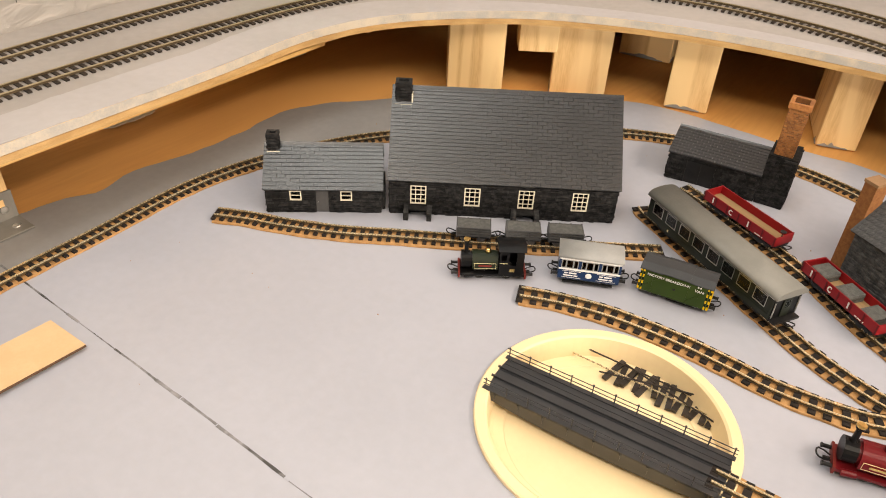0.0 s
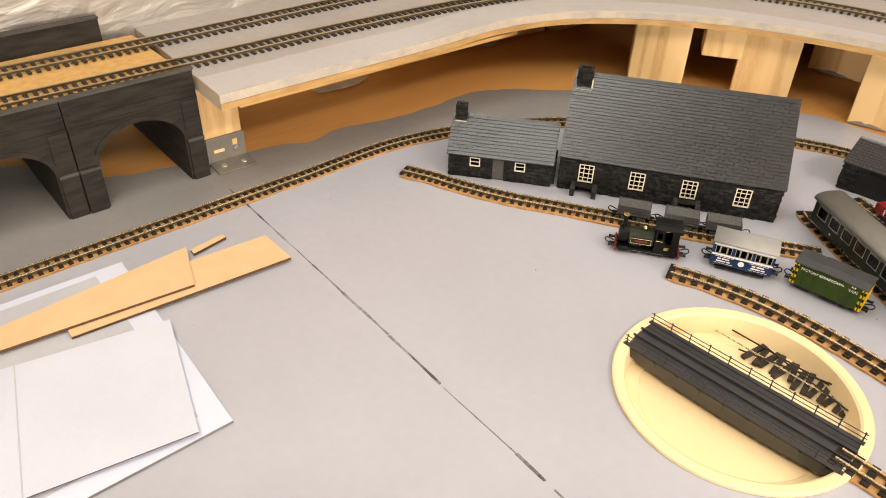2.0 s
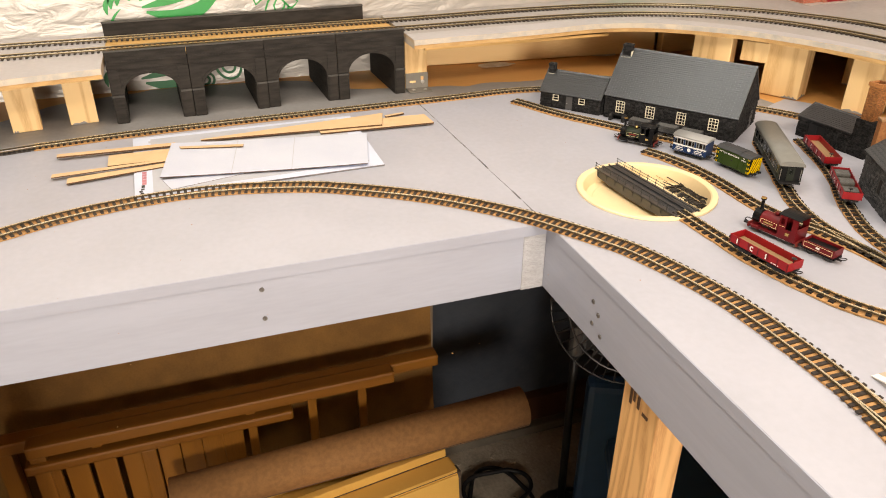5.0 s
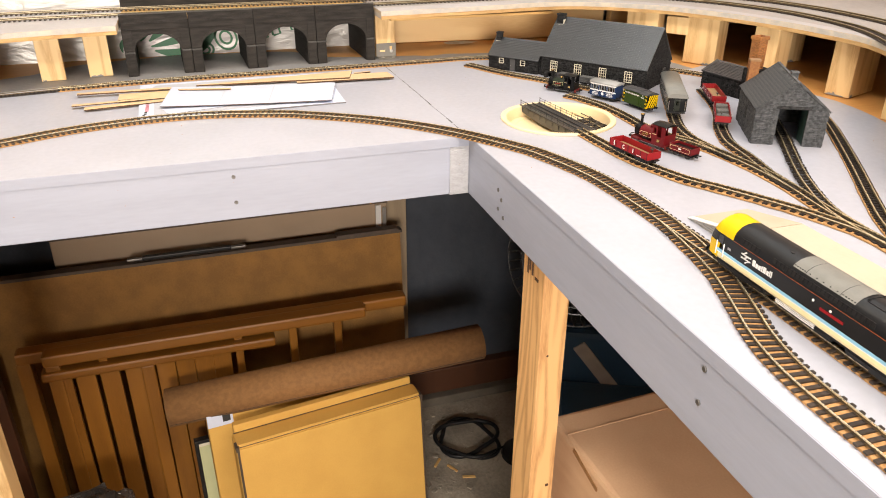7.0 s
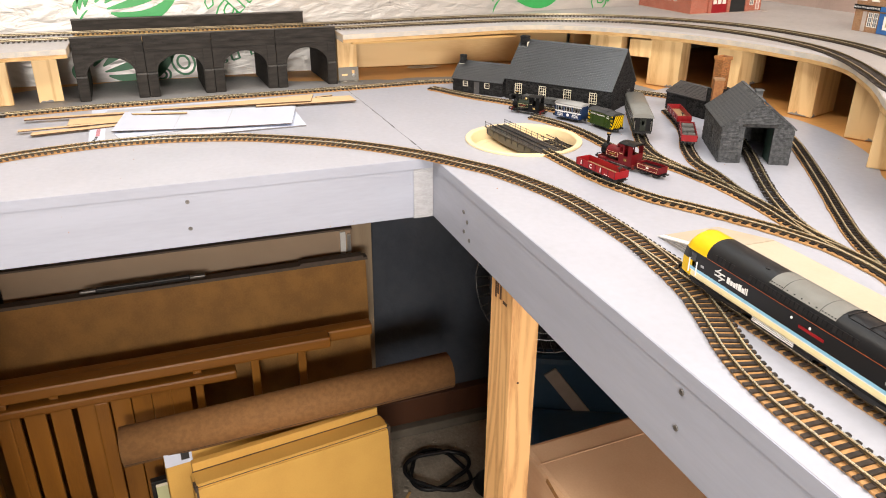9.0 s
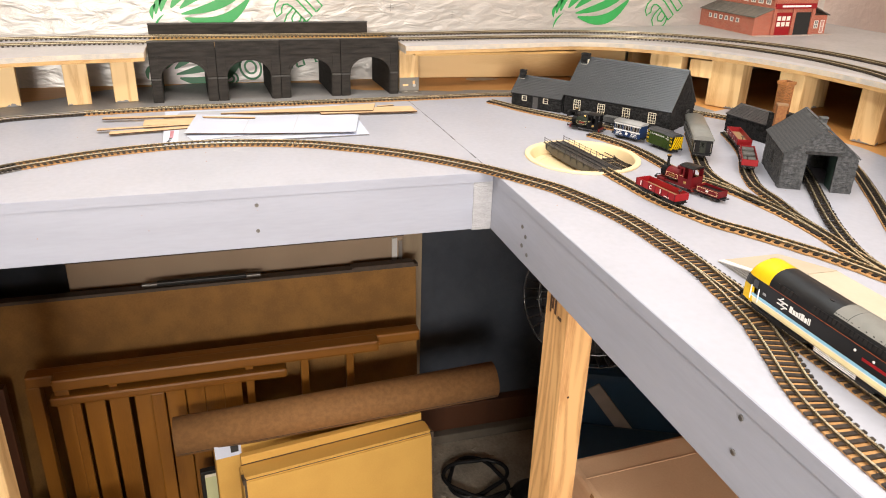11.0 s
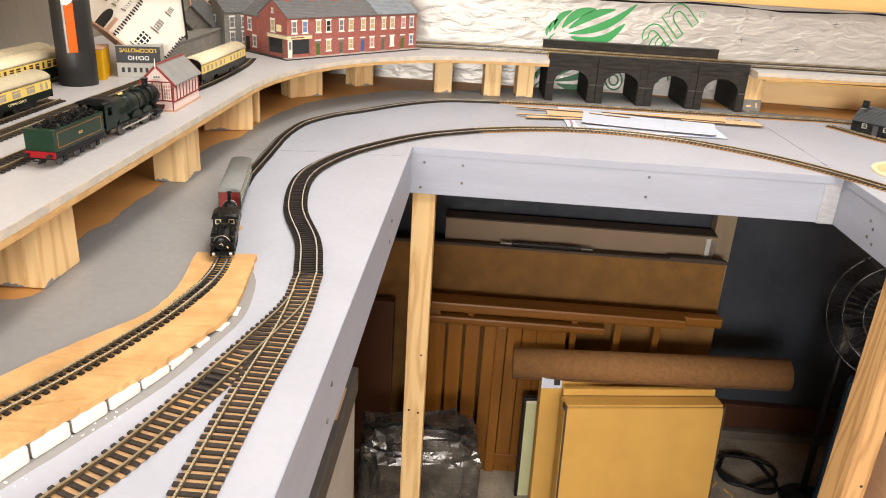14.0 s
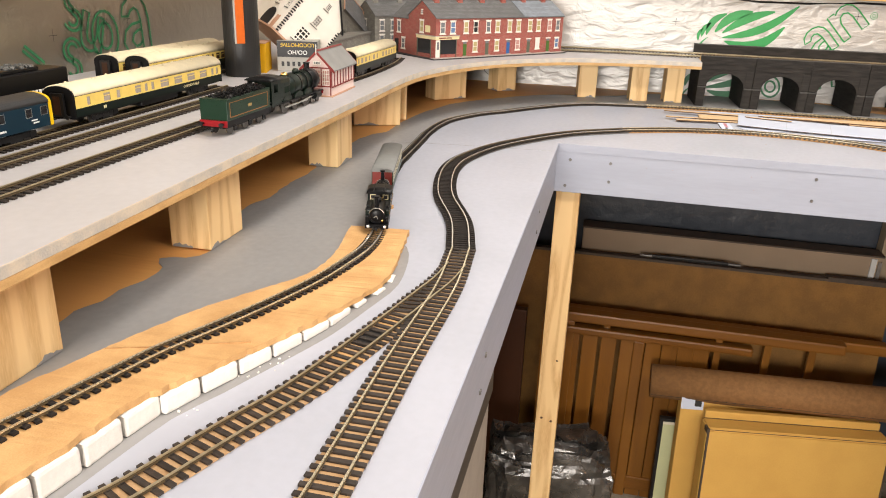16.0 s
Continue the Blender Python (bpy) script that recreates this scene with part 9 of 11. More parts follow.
def nose(x, z):
    """Pulls the cab ends in: upright below the waist, raked back above, and rounded in plan."""
    d = max(0.0, (abs(x) - (LD / 2 - 0.014)) / 0.014)
    rake = max(0.0, z - 0.026) * 0.42 * d
    return (math.copysign(abs(x) - rake - 0.0015 * d * d, x), 1.0 - 0.10 * d * d)


mid_xs = [-LD / 2 + 0.033, -0.045, 0.0, 0.045, LD / 2 - 0.033]
cab_xs = [[s * (LD / 2 - 0.033 + k * 0.0033) for k in range(11)] for s in (-1, 1)]
HW = 0.0178
ARCH = ((1.0, 0.0345), (0.985, 0.0372), (0.935, 0.0402), (0.84, 0.0432), (0.69, 0.0459), (0.5, 0.0479), (0.26, 0.0491), (0.0, 0.0495))
roof_prof = [(HW * u, z) for u, z in ARCH]
skin(diesel, "lower_band", [(HW * 0.96, 0.0105), (HW, 0.0122), (HW, 0.0160)], [-LD / 2 + 0.016, 0.0, LD / 2 - 0.016], nose, CREAMY)
skin(diesel, "white_stripe", [(HW, 0.0160), (HW, 0.0169)], [-LD / 2 + 0.014, 0.0, LD / 2 - 0.014], nose, WHITE)
skin(diesel, "blue_stripe", [(HW, 0.0169), (HW, 0.0196)], [-LD / 2 + 0.014, 0.0, LD / 2 - 0.014], nose, SKY)
skin(diesel, "body_side", [(HW, 0.0196), (HW, 0.0345)], mid_xs, nose, CHARCOAL)
skin(diesel, "roof", roof_prof, mid_xs, nose, CHARCOAL, smooth=True)
# pale panels over the middle of the roof, in three lengths with open seams
for x0, x1 in ((-0.0430, -0.0285), (-0.0280, 0.0075), (0.0080, 0.0215)):
    skin(diesel, "roof_panel", [(HW * u * 1.006, z + 0.0005) for u, z in ARCH[3:]], [x0, x1], nose, ROOF_TAUPE, label="pale grey roof panel", smooth=True)
    for k in range(5):
        for y in (-1, 1):
            x = x0 + (x1 - x0) * (k + 0.5) / 5
            part("panel_catch", bar(x - 0.0006, x + 0.0006, y * HW * 0.77 - 0.0004, y * HW * 0.77 + 0.0004, 0.0444, 0.0453), CHARCOAL, diesel)
for xs in cab_xs:
    skin(diesel, "cab_roof", roof_prof, xs, nose, YELLOW, smooth=True)
    skin(diesel, "cab_side", [(HW, 0.0196), (HW, 0.0345)], xs[:5], nose, CHARCOAL)
    skin(diesel, "cab_corner", [(HW, 0.0105), (HW, 0.0250)], xs[5:], nose, YELLOW)
    skin(diesel, "cab_window_band", [(HW, 0.0250), (HW, 0.0345)], xs[4:], nose, BLACK)
for s in (-1, 1):
    bm = bmesh.new()
    rows = []
    for z in (0.0105, 0.0172, 0.0250, 0.0345, 0.0402, 0.0432, 0.0459, 0.0479, 0.0491):
        x, k = nose(s * LD / 2, z)
        w = {0.0402: 0.935, 0.0432: 0.84, 0.0459: 0.69, 0.0479: 0.5, 0.0491: 0.26}.get(z, 1.0) * HW * k
        rows.append([bm.verts.new((x + s * 0.0012 * (1 - u * u), w * u, z)) for u in (-1, -0.5, 0, 0.5, 1)])
    for i, (a, b) in enumerate(zip(rows, rows[1:])):
        for k in range(4):
            f = bm.faces.new((a[k], a[k + 1], b[k + 1], b[k]))
            f.material_index = 1 if i == 2 else 0
    part("cab_face", bm, [YELLOW, BLACK], diesel, "yellow cab front with dark windscreen band")
    for y in (-0.0105, 0.0, 0.0105):
        x, k = nose(s * LD / 2, 0.0302)
        bm = bmesh.new()
        cuboid(bm, -0.0003, 0.0005, y - 0.0042, y + 0.0042, -0.0034, 0.0034, pose(x + s * (0.0013 if y == 0 else 0.0008), 0, 0.0302, 0, -s * 22, 0))
        part("windscreen", bm, WINDOW_DARK, diesel)
    for y in (-1, 1):
        part("cab_side_window", bar(*sorted((s * (LD / 2 - 0.021), s * (LD / 2 - 0.0145))), *sorted((y * HW, y * (HW + 0.0003))), 0.0252, 0.0330), WINDOW_DARK, diesel)
        for xo in (0.0235, 0.0135):
            bm = bmesh.new()
            tube(bm, (s * (LD / 2 - xo), y * (HW + 0.0008), 0.0135), (s * (LD / 2 - xo), y * (HW + 0.0008), 0.0265), 0.0006, sides=6)
            part("handrail", bm, WHITE, diesel)
        bm = bmesh.new()
        lathe(bm, [(0.0, 0.0008), (0.0014, 0.0006), (0.0016, 0.0)], 10, pose(s * (LD / 2 + 0.0006), y * 0.011, 0.0155, 0, 90 * s, 0))
        part("marker_light", bm, WHITE, diesel)
    part("buffer_beam", bar(*sorted((s * (LD / 2 - 0.006), s * (LD / 2 + 0.0005))), -0.0165, 0.0165, 0.0068, 0.0104), BLACK, diesel)
    buffers(diesel, s * (LD / 2 + 0.0005), 0.0088, s, 0.0115, 0.0028)
    part("coupling_hook", bar(*sorted((s * LD / 2, s * (LD / 2 + 0.006))), -0.004, 0.004, 0.0042, 0.0052), BLACK, diesel)
part("chassis", bar(-LD / 2 + 0.012, LD / 2 - 0.012, -0.0145, 0.0145, 0.007, 0.0108), BLACK, diesel)
part("fuel_tank", bar(-0.03, 0.03, -0.0145, 0.0145, 0.003, 0.0072), BLACK, diesel, bevel=0.001)
for y in (-1, 1):
    for z in (0.0064, 0.0079, 0.0094):
        bm = bmesh.new()
        tube(bm, (-0.014, y * 0.0162, z), (0.030, y * 0.0162, z), 0.0005, sides=8)
        part("pipe", bm, WHITE, diesel, "white underframe pipe")
for x in (-0.078, 0.078):
    b = bogie(diesel, x, 0.05, 0.0072, 0.0165, 0.029)
    for s in (-1, 1):
        part("brake_gear", bar(-0.03, 0.03, *sorted((s * 0.0145, s * 0.0162)), 0.0045, 0.0075), BLACK, b)
ORANGE = paint("orange_line", (0.32, 0.075, 0.02))
for y in (-1, 1):
    # louvred grilles along the roof shoulder
    for x0, x1 in ((0.058, 0.082), (-0.066, 0.041)):
        n = round((x1 - x0) / 0.0044)
        for i in range(n):
            x = x0 + (x1 - x0) * (i + 0.5) / n
            bm = bmesh.new()
            cuboid(bm, -0.0017, 0.0017, -0.0003, 0.0004, -0.0022, 0.0022, pose(x, y * HW * 0.958, 0.0392, y * 16, 0, 0))
            part("grille", bm, BLACK, diesel)
    part("orange_line", bar(-LD / 2 + 0.034, LD / 2 - 0.034, *sorted((y * HW, y * (HW + 0.0002))), 0.0343, 0.0347), ORANGE, diesel)
    part("nameplate", bar(*sorted((y * -0.0165, y * -0.0400)), *sorted((y * HW, y * (HW + 0.0005))), 0.0252, 0.0275), RED, diesel, "red nameplate")
    for x in (-0.0085, -0.0265):
        bm = bmesh.new()
        lathe(bm, [(0.0, 0.0006), (0.001, 0.0005), (0.0012, 0.0)], 10, pose(y * x, y * HW, 0.0293, -y * 90, 0, 0))
        part("lamp_disc", bm, WHITE, diesel)
    # emblem and word as plain white shapes, read towards the tail
    x0 = y * 0.0715
    for dx, dz, ln, a in ((0.0, 0.0017, 0.0125, 0), (0.0, -0.0017, 0.0125, 0), (-0.0022, 0.0033, 0.0062, 35), (0.0, 0.0, 0.0062, 35), (0.0022, -0.0033, 0.0062, 35)):
        bm = bmesh.new()
        cuboid(bm, -ln / 2, ln / 2, -0.0002, 0.0003, -0.0006, 0.0006, pose(x0 - y * dx, y * HW, 0.0268 + dz, 0, y * a, 0))
        part("emblem_bar", bm, WHITE, diesel)
    u = 0.0625
    for wdt, hgt in ((0.0034, 0.0056), (0.0027, 0.0040), (0.0027, 0.0040), (0.0016, 0.0050), (0.0034, 0.0056), (0.0027, 0.0040), (0.0011, 0.0054), (0.0011, 0.0057)):
        part("word_bar", bar(*sorted((y * u, y * (u - wdt))), *sorted((y * (HW - 0.0001), y * (HW + 0.0003))), 0.0240, 0.0240 + hgt), WHITE, diesel)
        u -= wdt + 0.0008
    for x in (0.094, -0.094):
        part("builder_plate", bar(y * x - 0.002, y * x + 0.002, *sorted((y * HW, y * (HW + 0.0003))), 0.0235, 0.0256), paint("plate_grey", (0.3, 0.3, 0.32)) if (y, x) == (-1, 0.094) else bpy.data.materials["plate_grey"], diesel)
part("roof_hatch", bar(0.0315, 0.0350, 0.0040, 0.0075, 0.0482, 0.0490), BLACK, diesel)
for y in (-0.0085, 0.0085):
    part("roof_ridge", bar(-0.083, -0.047, y - 0.0004, y + 0.0004, 0.0470, 0.0484), CHARCOAL, diesel)
for x in (-0.0835, -0.065, -0.0465):
    part("roof_seam", bar(x - 0.0003, x + 0.0003, -0.0085, 0.0085, 0.0486, 0.0498), BLACK, diesel)
bm = bmesh.new()
lathe(bm, [(0.0, 0.0008), (0.0045, 0.0008), (0.005, 0.0)], 16, pose(-0.0745, 0, 0.0492))
part("roof_fan", bm, BLACK, diesel)

k_m, _ = span_on_track("oo_main", (d_tail.x + 0.008, d_tail.y), 0.262)
LK, HK = 0.262, 0.0183
mk = thing("passenger_coach", "white, pale blue and charcoal main-line model coach", "model coach", k_m @ pose(0, 0, 0.0062))


def square_end(x, z):
    return (x, 1.0)


xs = [-LK / 2, 0.0, LK / 2]
skin(mk, "lower_side", [(HK * 0.93, 0.0095), (HK * 0.985, 0.0125), (HK, 0.0165)], xs, square_end, WHITE)
skin(mk, "blue_stripe", [(HK, 0.0165), (HK, 0.0205)], xs, square_end, SKY)
skin(mk, "white_line", [(HK, 0.0205), (HK, 0.0215)], xs, square_end, WHITE)
for y in (-1, 1):
    bm = bmesh.new()
    holes = [(-0.107 + i * 0.0238 - 0.0075, -0.107 + i * 0.0238 + 0.0075, 0.0232, 0.0318) for i in range(10)]
    wall_with_holes(bm, -LK / 2, LK / 2, 0.0215, 0.0345, holes, *sorted((y * (HK - 0.0009), y * HK)))
    part("window_band", bm, CHARCOAL, mk)
    part("yellow_stripe", bar(-LK / 2, LK / 2, *sorted((y * (HK - 0.0006), y * (HK + 0.0002))), 0.0345, 0.0362), YELLOW, mk)
    bars(mk, "word_bar", -0.012, y * HK, 0.0178, [0.003, 0.0024, 0.0022, 0.0024], 0.0018, CHARCOAL, y)
    part("door_seal", bar(-LK / 2 + 0.009, -LK / 2 + 0.0094, *sorted((y * HK, y * (HK + 0.0002))), 0.011, 0.0345), BLACK, mk)
for i in range(10):
    pane_row(mk, [-0.107 + i * 0.0238], 0.015, 0.0232, 0.0318, 2 * HK - 0.0004, GLAZING, STEEL, 0.0003)
    for s in (-1, 1):
        part("seat_back", bar(-0.107 + i * 0.0238 - 0.003, -0.107 + i * 0.0238 + 0.001, *sorted((s * 0.003, s * 0.014)), 0.012, 0.0272), DEEP_RED, mk)
bm = bmesh.new()
prof = [(-HK, 0.0362)] + [(-HK * math.cos(math.pi * i / 16), 0.0362 + 0.0115 * math.sin(math.pi * i / 16) ** 0.8) for i in range(1, 16)] + [(HK, 0.0362)]
prism(bm, prof, -LK / 2, LK / 2, 0)
part("roof", bm, CHARCOAL, mk, "ribbed charcoal roof")
for i in range(14):
    x = -LK / 2 + 0.01 + i * 0.0186
    bm = bmesh.new()
    ps = [(x, -HK * 1.005 * math.cos(math.pi * k / 12), 0.0364 + 0.0116 * math.sin(math.pi * k / 12) ** 0.8) for k in range(1, 12)]
    for a, b in zip(ps, ps[1:]):
        tube(bm, a, b, 0.00035, sides=4, caps=False)
    part("roof_rib", bm, CHARCOAL, mk)
for s in (-1, 1):
    part("end_panel", bar(*sorted((s * (LK / 2 - 0.001), s * LK / 2)), -HK + 0.001, HK - 0.001, 0.0095, 0.0362), CHARCOAL, mk)
    part("gangway", bar(*sorted((s * LK / 2, s * (LK / 2 + 0.0035))), -0.0065, 0.0065, 0.0125, 0.0375), BLACK, mk)
    buffers(mk, s * LK / 2, 0.0088, s, 0.0115, 0.0026)
    bogie(mk, s * LK * 0.35, 0.034, 0.006, 0.0165, 0.027)
part("floor", bar(-LK / 2 + 0.001, LK / 2 - 0.001, -HK + 0.0015, HK - 0.0015, 0.0095, 0.011), BLACK, mk)
part("equipment_box", bar(-0.05, -0.015, -0.014, 0.014, 0.0045, 0.0095), BLACK, mk)
part("equipment_box", bar(0.01, 0.05, -0.0145, 0.0145, 0.004, 0.0095), BLACK, mk)

# ---- things on the raised deck ----
def brick_paper(name, c, mortar, size=0.0042):
    """Printed brick paper: courses a few millimetres high."""
    m = bpy.data.materials.new(name)
    m.use_nodes = True
    n, l = m.node_tree.nodes, m.node_tree.links
    b = n["Principled BSDF"]
    b.inputs["Roughness"].default_value = 0.75
    tc, sep, com, add = n.new("ShaderNodeTexCoord"), n.new("ShaderNodeSeparateXYZ"), n.new("ShaderNodeCombineXYZ"), n.new("ShaderNodeMath")
    l.new(tc.outputs["Object"], sep.inputs[0])
    l.new(sep.outputs[0], add.inputs[0])
    l.new(sep.outputs[1], add.inputs[1])
    l.new(add.outputs[0], com.inputs[0])
    l.new(sep.outputs[2], com.inputs[1])
    t = n.new("ShaderNodeTexBrick")
    t.inputs["Scale"].default_value = 1.0
    t.inputs["Brick Width"].default_value, t.inputs["Row Height"].default_value = size, size * 0.4
    t.inputs["Mortar Size"].default_value = size * 0.045
    t.inputs["Color1"].default_value, t.inputs["Color2"].default_value = rgb(c), rgb([v * 0.72 for v in c])
    t.inputs["Mortar"].default_value = rgb(mortar)
    l.new(com.outputs[0], t.inputs["Vector"])
    ns, hsv, mr = n.new("ShaderNodeTexNoise"), n.new("ShaderNodeHueSaturation"), n.new("ShaderNodeMapRange")
    ns.inputs["Scale"].default_value, ns.inputs["Detail"].default_value = 45, 5
    l.new(tc.outputs["Object"], ns.inputs["Vector"])
    mr.inputs["To Min"].default_value, mr.inputs["To Max"].default_value = 0.75, 1.2
    l.new(ns.outputs["Fac"], mr.inputs["Value"])
    l.new(mr.outputs[0], hsv.inputs["Value"])
    l.new(t.outputs["Color"], hsv.inputs["Color"])
    l.new(hsv.outputs[0], b.inputs["Base Color"])
    return m


RED_BRICK = brick_paper("terrace_brick_paper", (0.33, 0.065, 0.052), (0.34, 0.19, 0.15))
STATION_BRICK = brick_paper("fire_station_brick_paper", (0.40, 0.095, 0.055), (0.40, 0.21, 0.15))
GREY_STONE_PAPER = brick_paper("grey_stone_paper", (0.25, 0.24, 0.21), (0.15, 0.145, 0.13), 0.006)
SHOP_BROWN = brick_paper("brown_brick_paper", (0.30, 0.15, 0.07), (0.34, 0.22, 0.14))
ROOF_SLATE = brick_paper("printed_slate_paper", (0.15, 0.15, 0.152), (0.07, 0.07, 0.07), 0.006)
ROOF_BLUE = brick_paper("printed_blue_slate_paper", (0.25, 0.28, 0.32), (0.13, 0.15, 0.17), 0.006)
ROOF_BROWN = brick_paper("printed_brown_slate_paper", (0.16, 0.145, 0.12), (0.06, 0.055, 0.05), 0.005)
WHITE_CARD = material("white_card", (0.72, 0.69, 0.63), (0.66, 0.62, 0.55), rough=0.75, scale=60, grain=500, bump=0.15)
POT = material("red_chimney_pot", (0.32, 0.07, 0.05), rough=0.6, scale=200)
PINK = material("pinkish_white_card", (0.66, 0.52, 0.49), (0.70, 0.58, 0.55), rough=0.7, scale=120, grain=600, bump=0.1)
DARK_RED = paint("dark_red_framing", (0.20, 0.025, 0.022), 0.5)
GREEN_DOOR = paint("green_door", (0.06, 0.13, 0.03), 0.5)
DULL_DOOR = paint("grey_green_door", (0.10, 0.11, 0.08), 0.5)
BLUE_DOOR = paint("blue_door", (0.03, 0.11, 0.30), 0.5)
CURTAIN_YELLOW = paint("yellow_curtain", (0.42, 0.35, 0.17), 0.7)
CURTAIN_GREY = paint("grey_window_print", (0.16, 0.17, 0.18), 0.5)
CURTAIN_BLUE = paint("blue_curtain", (0.12, 0.20, 0.34), 0.7)
CURTAIN_PINK = paint("pink_curtain", (0.45, 0.25, 0.22), 0.7)
BLIND = paint("white_blind", (0.7, 0.68, 0.65), 0.7)
ASPHALT = material("black_card_base", (0.03, 0.03, 0.032), rough=0.8, scale=80)
PAVING = material("pale_pavement_card", (0.42, 0.36, 0.32), rough=0.8, scale=90)
TAN_CARD = material("tan_card_edge", (0.46, 0.27, 0.18), (0.52, 0.33, 0.22), rough=0.8, scale=80)


def card_window(parent, x, y, z, w, h, fill, out=-1, axis=0, frame_mat=None, rows=2, cols=1, sill=True):
    """A printed window on a card wall: reveal, frame, bars, lintel and sill. axis 0: wall along x, facing out along y; axis 1: wall along y, facing out along x."""
    win = new("window")
    win.parent = parent
    turn = {(0, -1): 0, (0, 1): 180, (1, 1): 90, (1, -1): -90}[(axis, out)]
    win.matrix_basis = pose(x, y, z, 0, 0, turn)
    fm = frame_mat or WHITE_CARD
    b = w * 0.11
    part("pane", bar(-w / 2, w / 2, -0.0003, 0.0, 0, h), fill, win)
    bm = bmesh.new()
    for xa, xb, za, zb in ((-w / 2, -w / 2 + b, 0, h), (w / 2 - b, w / 2, 0, h), (-w / 2 + b, w / 2 - b, 0, b), (-w / 2 + b, w / 2 - b, h - b, h)):
        cuboid(bm, xa, xb, -0.0008, -0.0002, za, zb)
    for i in range(1, rows):
        cuboid(bm, -w / 2 + b, w / 2 - b, -0.0007, -0.0002, h * i / rows - b * 0.4, h * i / rows + b * 0.4)
    for i in range(1, cols):
        cuboid(bm, -w / 2 + w * i / cols - b * 0.3, -w / 2 + w * i / cols + b * 0.3, -0.00065, -0.0002, b, h - b)
    part("window_frame", bm, fm, win)
    if sill:
        part("lintel", bar(-w * 0.62, w * 0.62, -0.0009, 0.0, h, h + w * 0.2), WHITE_CARD, win)
        part("sill", bar(-w * 0.62, w * 0.62, -0.0014, 0.0, -w * 0.18, 0), WHITE_CARD, win)
    return win


def gable_shell(parent, L, D, eave, ridge, wall_mat, roof_mat, m=None, over=0.003, t=0.002, edge=None):
    """Walls with two gables at x = 0 and x = L, and two roof sheets, in the parent's space or at m."""
    m = m or Matrix.Identity(4)
    for y0, y1 in ((0, t), (D - t, D)):
        part("wall", bar(t, L - t, y0, y1, 0, eave, m), wall_mat, parent)
    for x0, x1 in ((0, t), (L - t, L)):
        bm = bmesh.new()
        prism(bm, [(0, 0), (D, 0), (D, eave - 0.0004), (D / 2, ridge - 0.0004), (0, eave - 0.0004)], x0, x1, 0, m)
        part("gable", bm, wall_mat, parent)
    k = (ridge - eave) / (D / 2)
    for s in (0, 1):
        bm = bmesh.new()
        lo, hi = (-over, D / 2) if s == 0 else (D + over, D / 2)
        zl = eave - over * k
        prism(bm, [(lo, zl), (hi, ridge), (hi, ridge + 0.0016), (lo, zl + 0.0016)], -over * 0.4, L + over * 0.4, 0, m)
        part("roof", bm, roof_mat, parent)
        if edge:
            for xe in (-over * 0.4 - 0.0012, L + over * 0.4):
                bm = bmesh.new()
                prism(bm, [(lo, zl - 0.0022), (hi, ridge - 0.0022), (hi, ridge + 0.0018), (lo, zl + 0.0018)], xe, xe + 0.0012, 0, m)
                part("bargeboard", bm, edge, parent)
    bm = bmesh.new()
    prism(bm, [(D / 2 - 0.002, ridge + 0.001), (D / 2, ridge + 0.003), (D / 2 + 0.002, ridge + 0.001)], -over * 0.4, L + over * 0.4, 0, m)
    part("ridge_tiles", bm, edge or roof_mat, parent)


def pots(parent, x, y, z0, z1, w, d, mat, count=2):
    c = new("chimney")
    c.parent = parent
    c.location = (x, y, z0)
    h = z1 - z0
    part("brick_shaft", bar(-w / 2, w / 2, -d / 2, d / 2, 0, h), mat, c)
    part("cap", bar(-w / 2 - 0.001, w / 2 + 0.001, -d / 2 - 0.001, d / 2 + 0.001, h, h + 0.002), mat, c)
    for i in range(count):
        bm = bmesh.new()
        tube(bm, (0, (i - (count - 1) / 2) * d * 0.5, h + 0.002), (0, (i - (count - 1) / 2) * d * 0.5, h + 0.0085), 0.0022, 0.0018, 10)
        part("pot", bm, POT, c)


# terrace of brick houses with a corner shop
terrace = thing("terrace_of_houses", "red brick model terrace with corner shop and slate roofs", "model building", pose(-0.222, -1.003, DECK, 0, 0, 141.2))
T_L, T_D, T_E, T_R = 0.362, 0.092, 0.078, 0.108
part("base", bar(-0.010, T_L + 0.006, -0.010, T_D + 0.075, 0.0002, 0.0022), ASPHALT, terrace, "black card base")
part("pavement", bar(-0.008, T_L + 0.004, -0.008, 0.004, 0.0022, 0.0036), PAVING, terrace)
T0 = pose(0, 0, 0.0022)
gable_shell(terrace, T_L, T_D, T_E, T_R, RED_BRICK, ROOF_SLATE, T0)
part("roof_patch", bar(0.238, T_L + 0.0015, 0.0, 0.0545, 0.0, 0.0008, pose(0, -0.003, 0.0022 + T_E - 0.003 * 0.652 + 0.0018, math.degrees(math.atan2(T_R - T_E, T_D / 2)), 0, 0)), ROOF_BLUE, terrace, "bluish grey slate roof")
fills_up = [CURTAIN_GREY, CURTAIN_BLUE, CURTAIN_YELLOW, INSIDE, CURTAIN_GREY, CURTAIN_YELLOW, CURTAIN_YELLOW, CURTAIN_YELLOW, CURTAIN_YELLOW, CURTAIN_YELLOW, CURTAIN_PINK, CURTAIN_GREY]
fills_low = [None, CURTAIN_YELLOW, CURTAIN_YELLOW, CURTAIN_PINK, BLIND, CURTAIN_BLUE]
door_mats = [None, GREEN_DOOR, DULL_DOOR, BLUE_DOOR, DULL_DOOR, GREEN_DOOR]
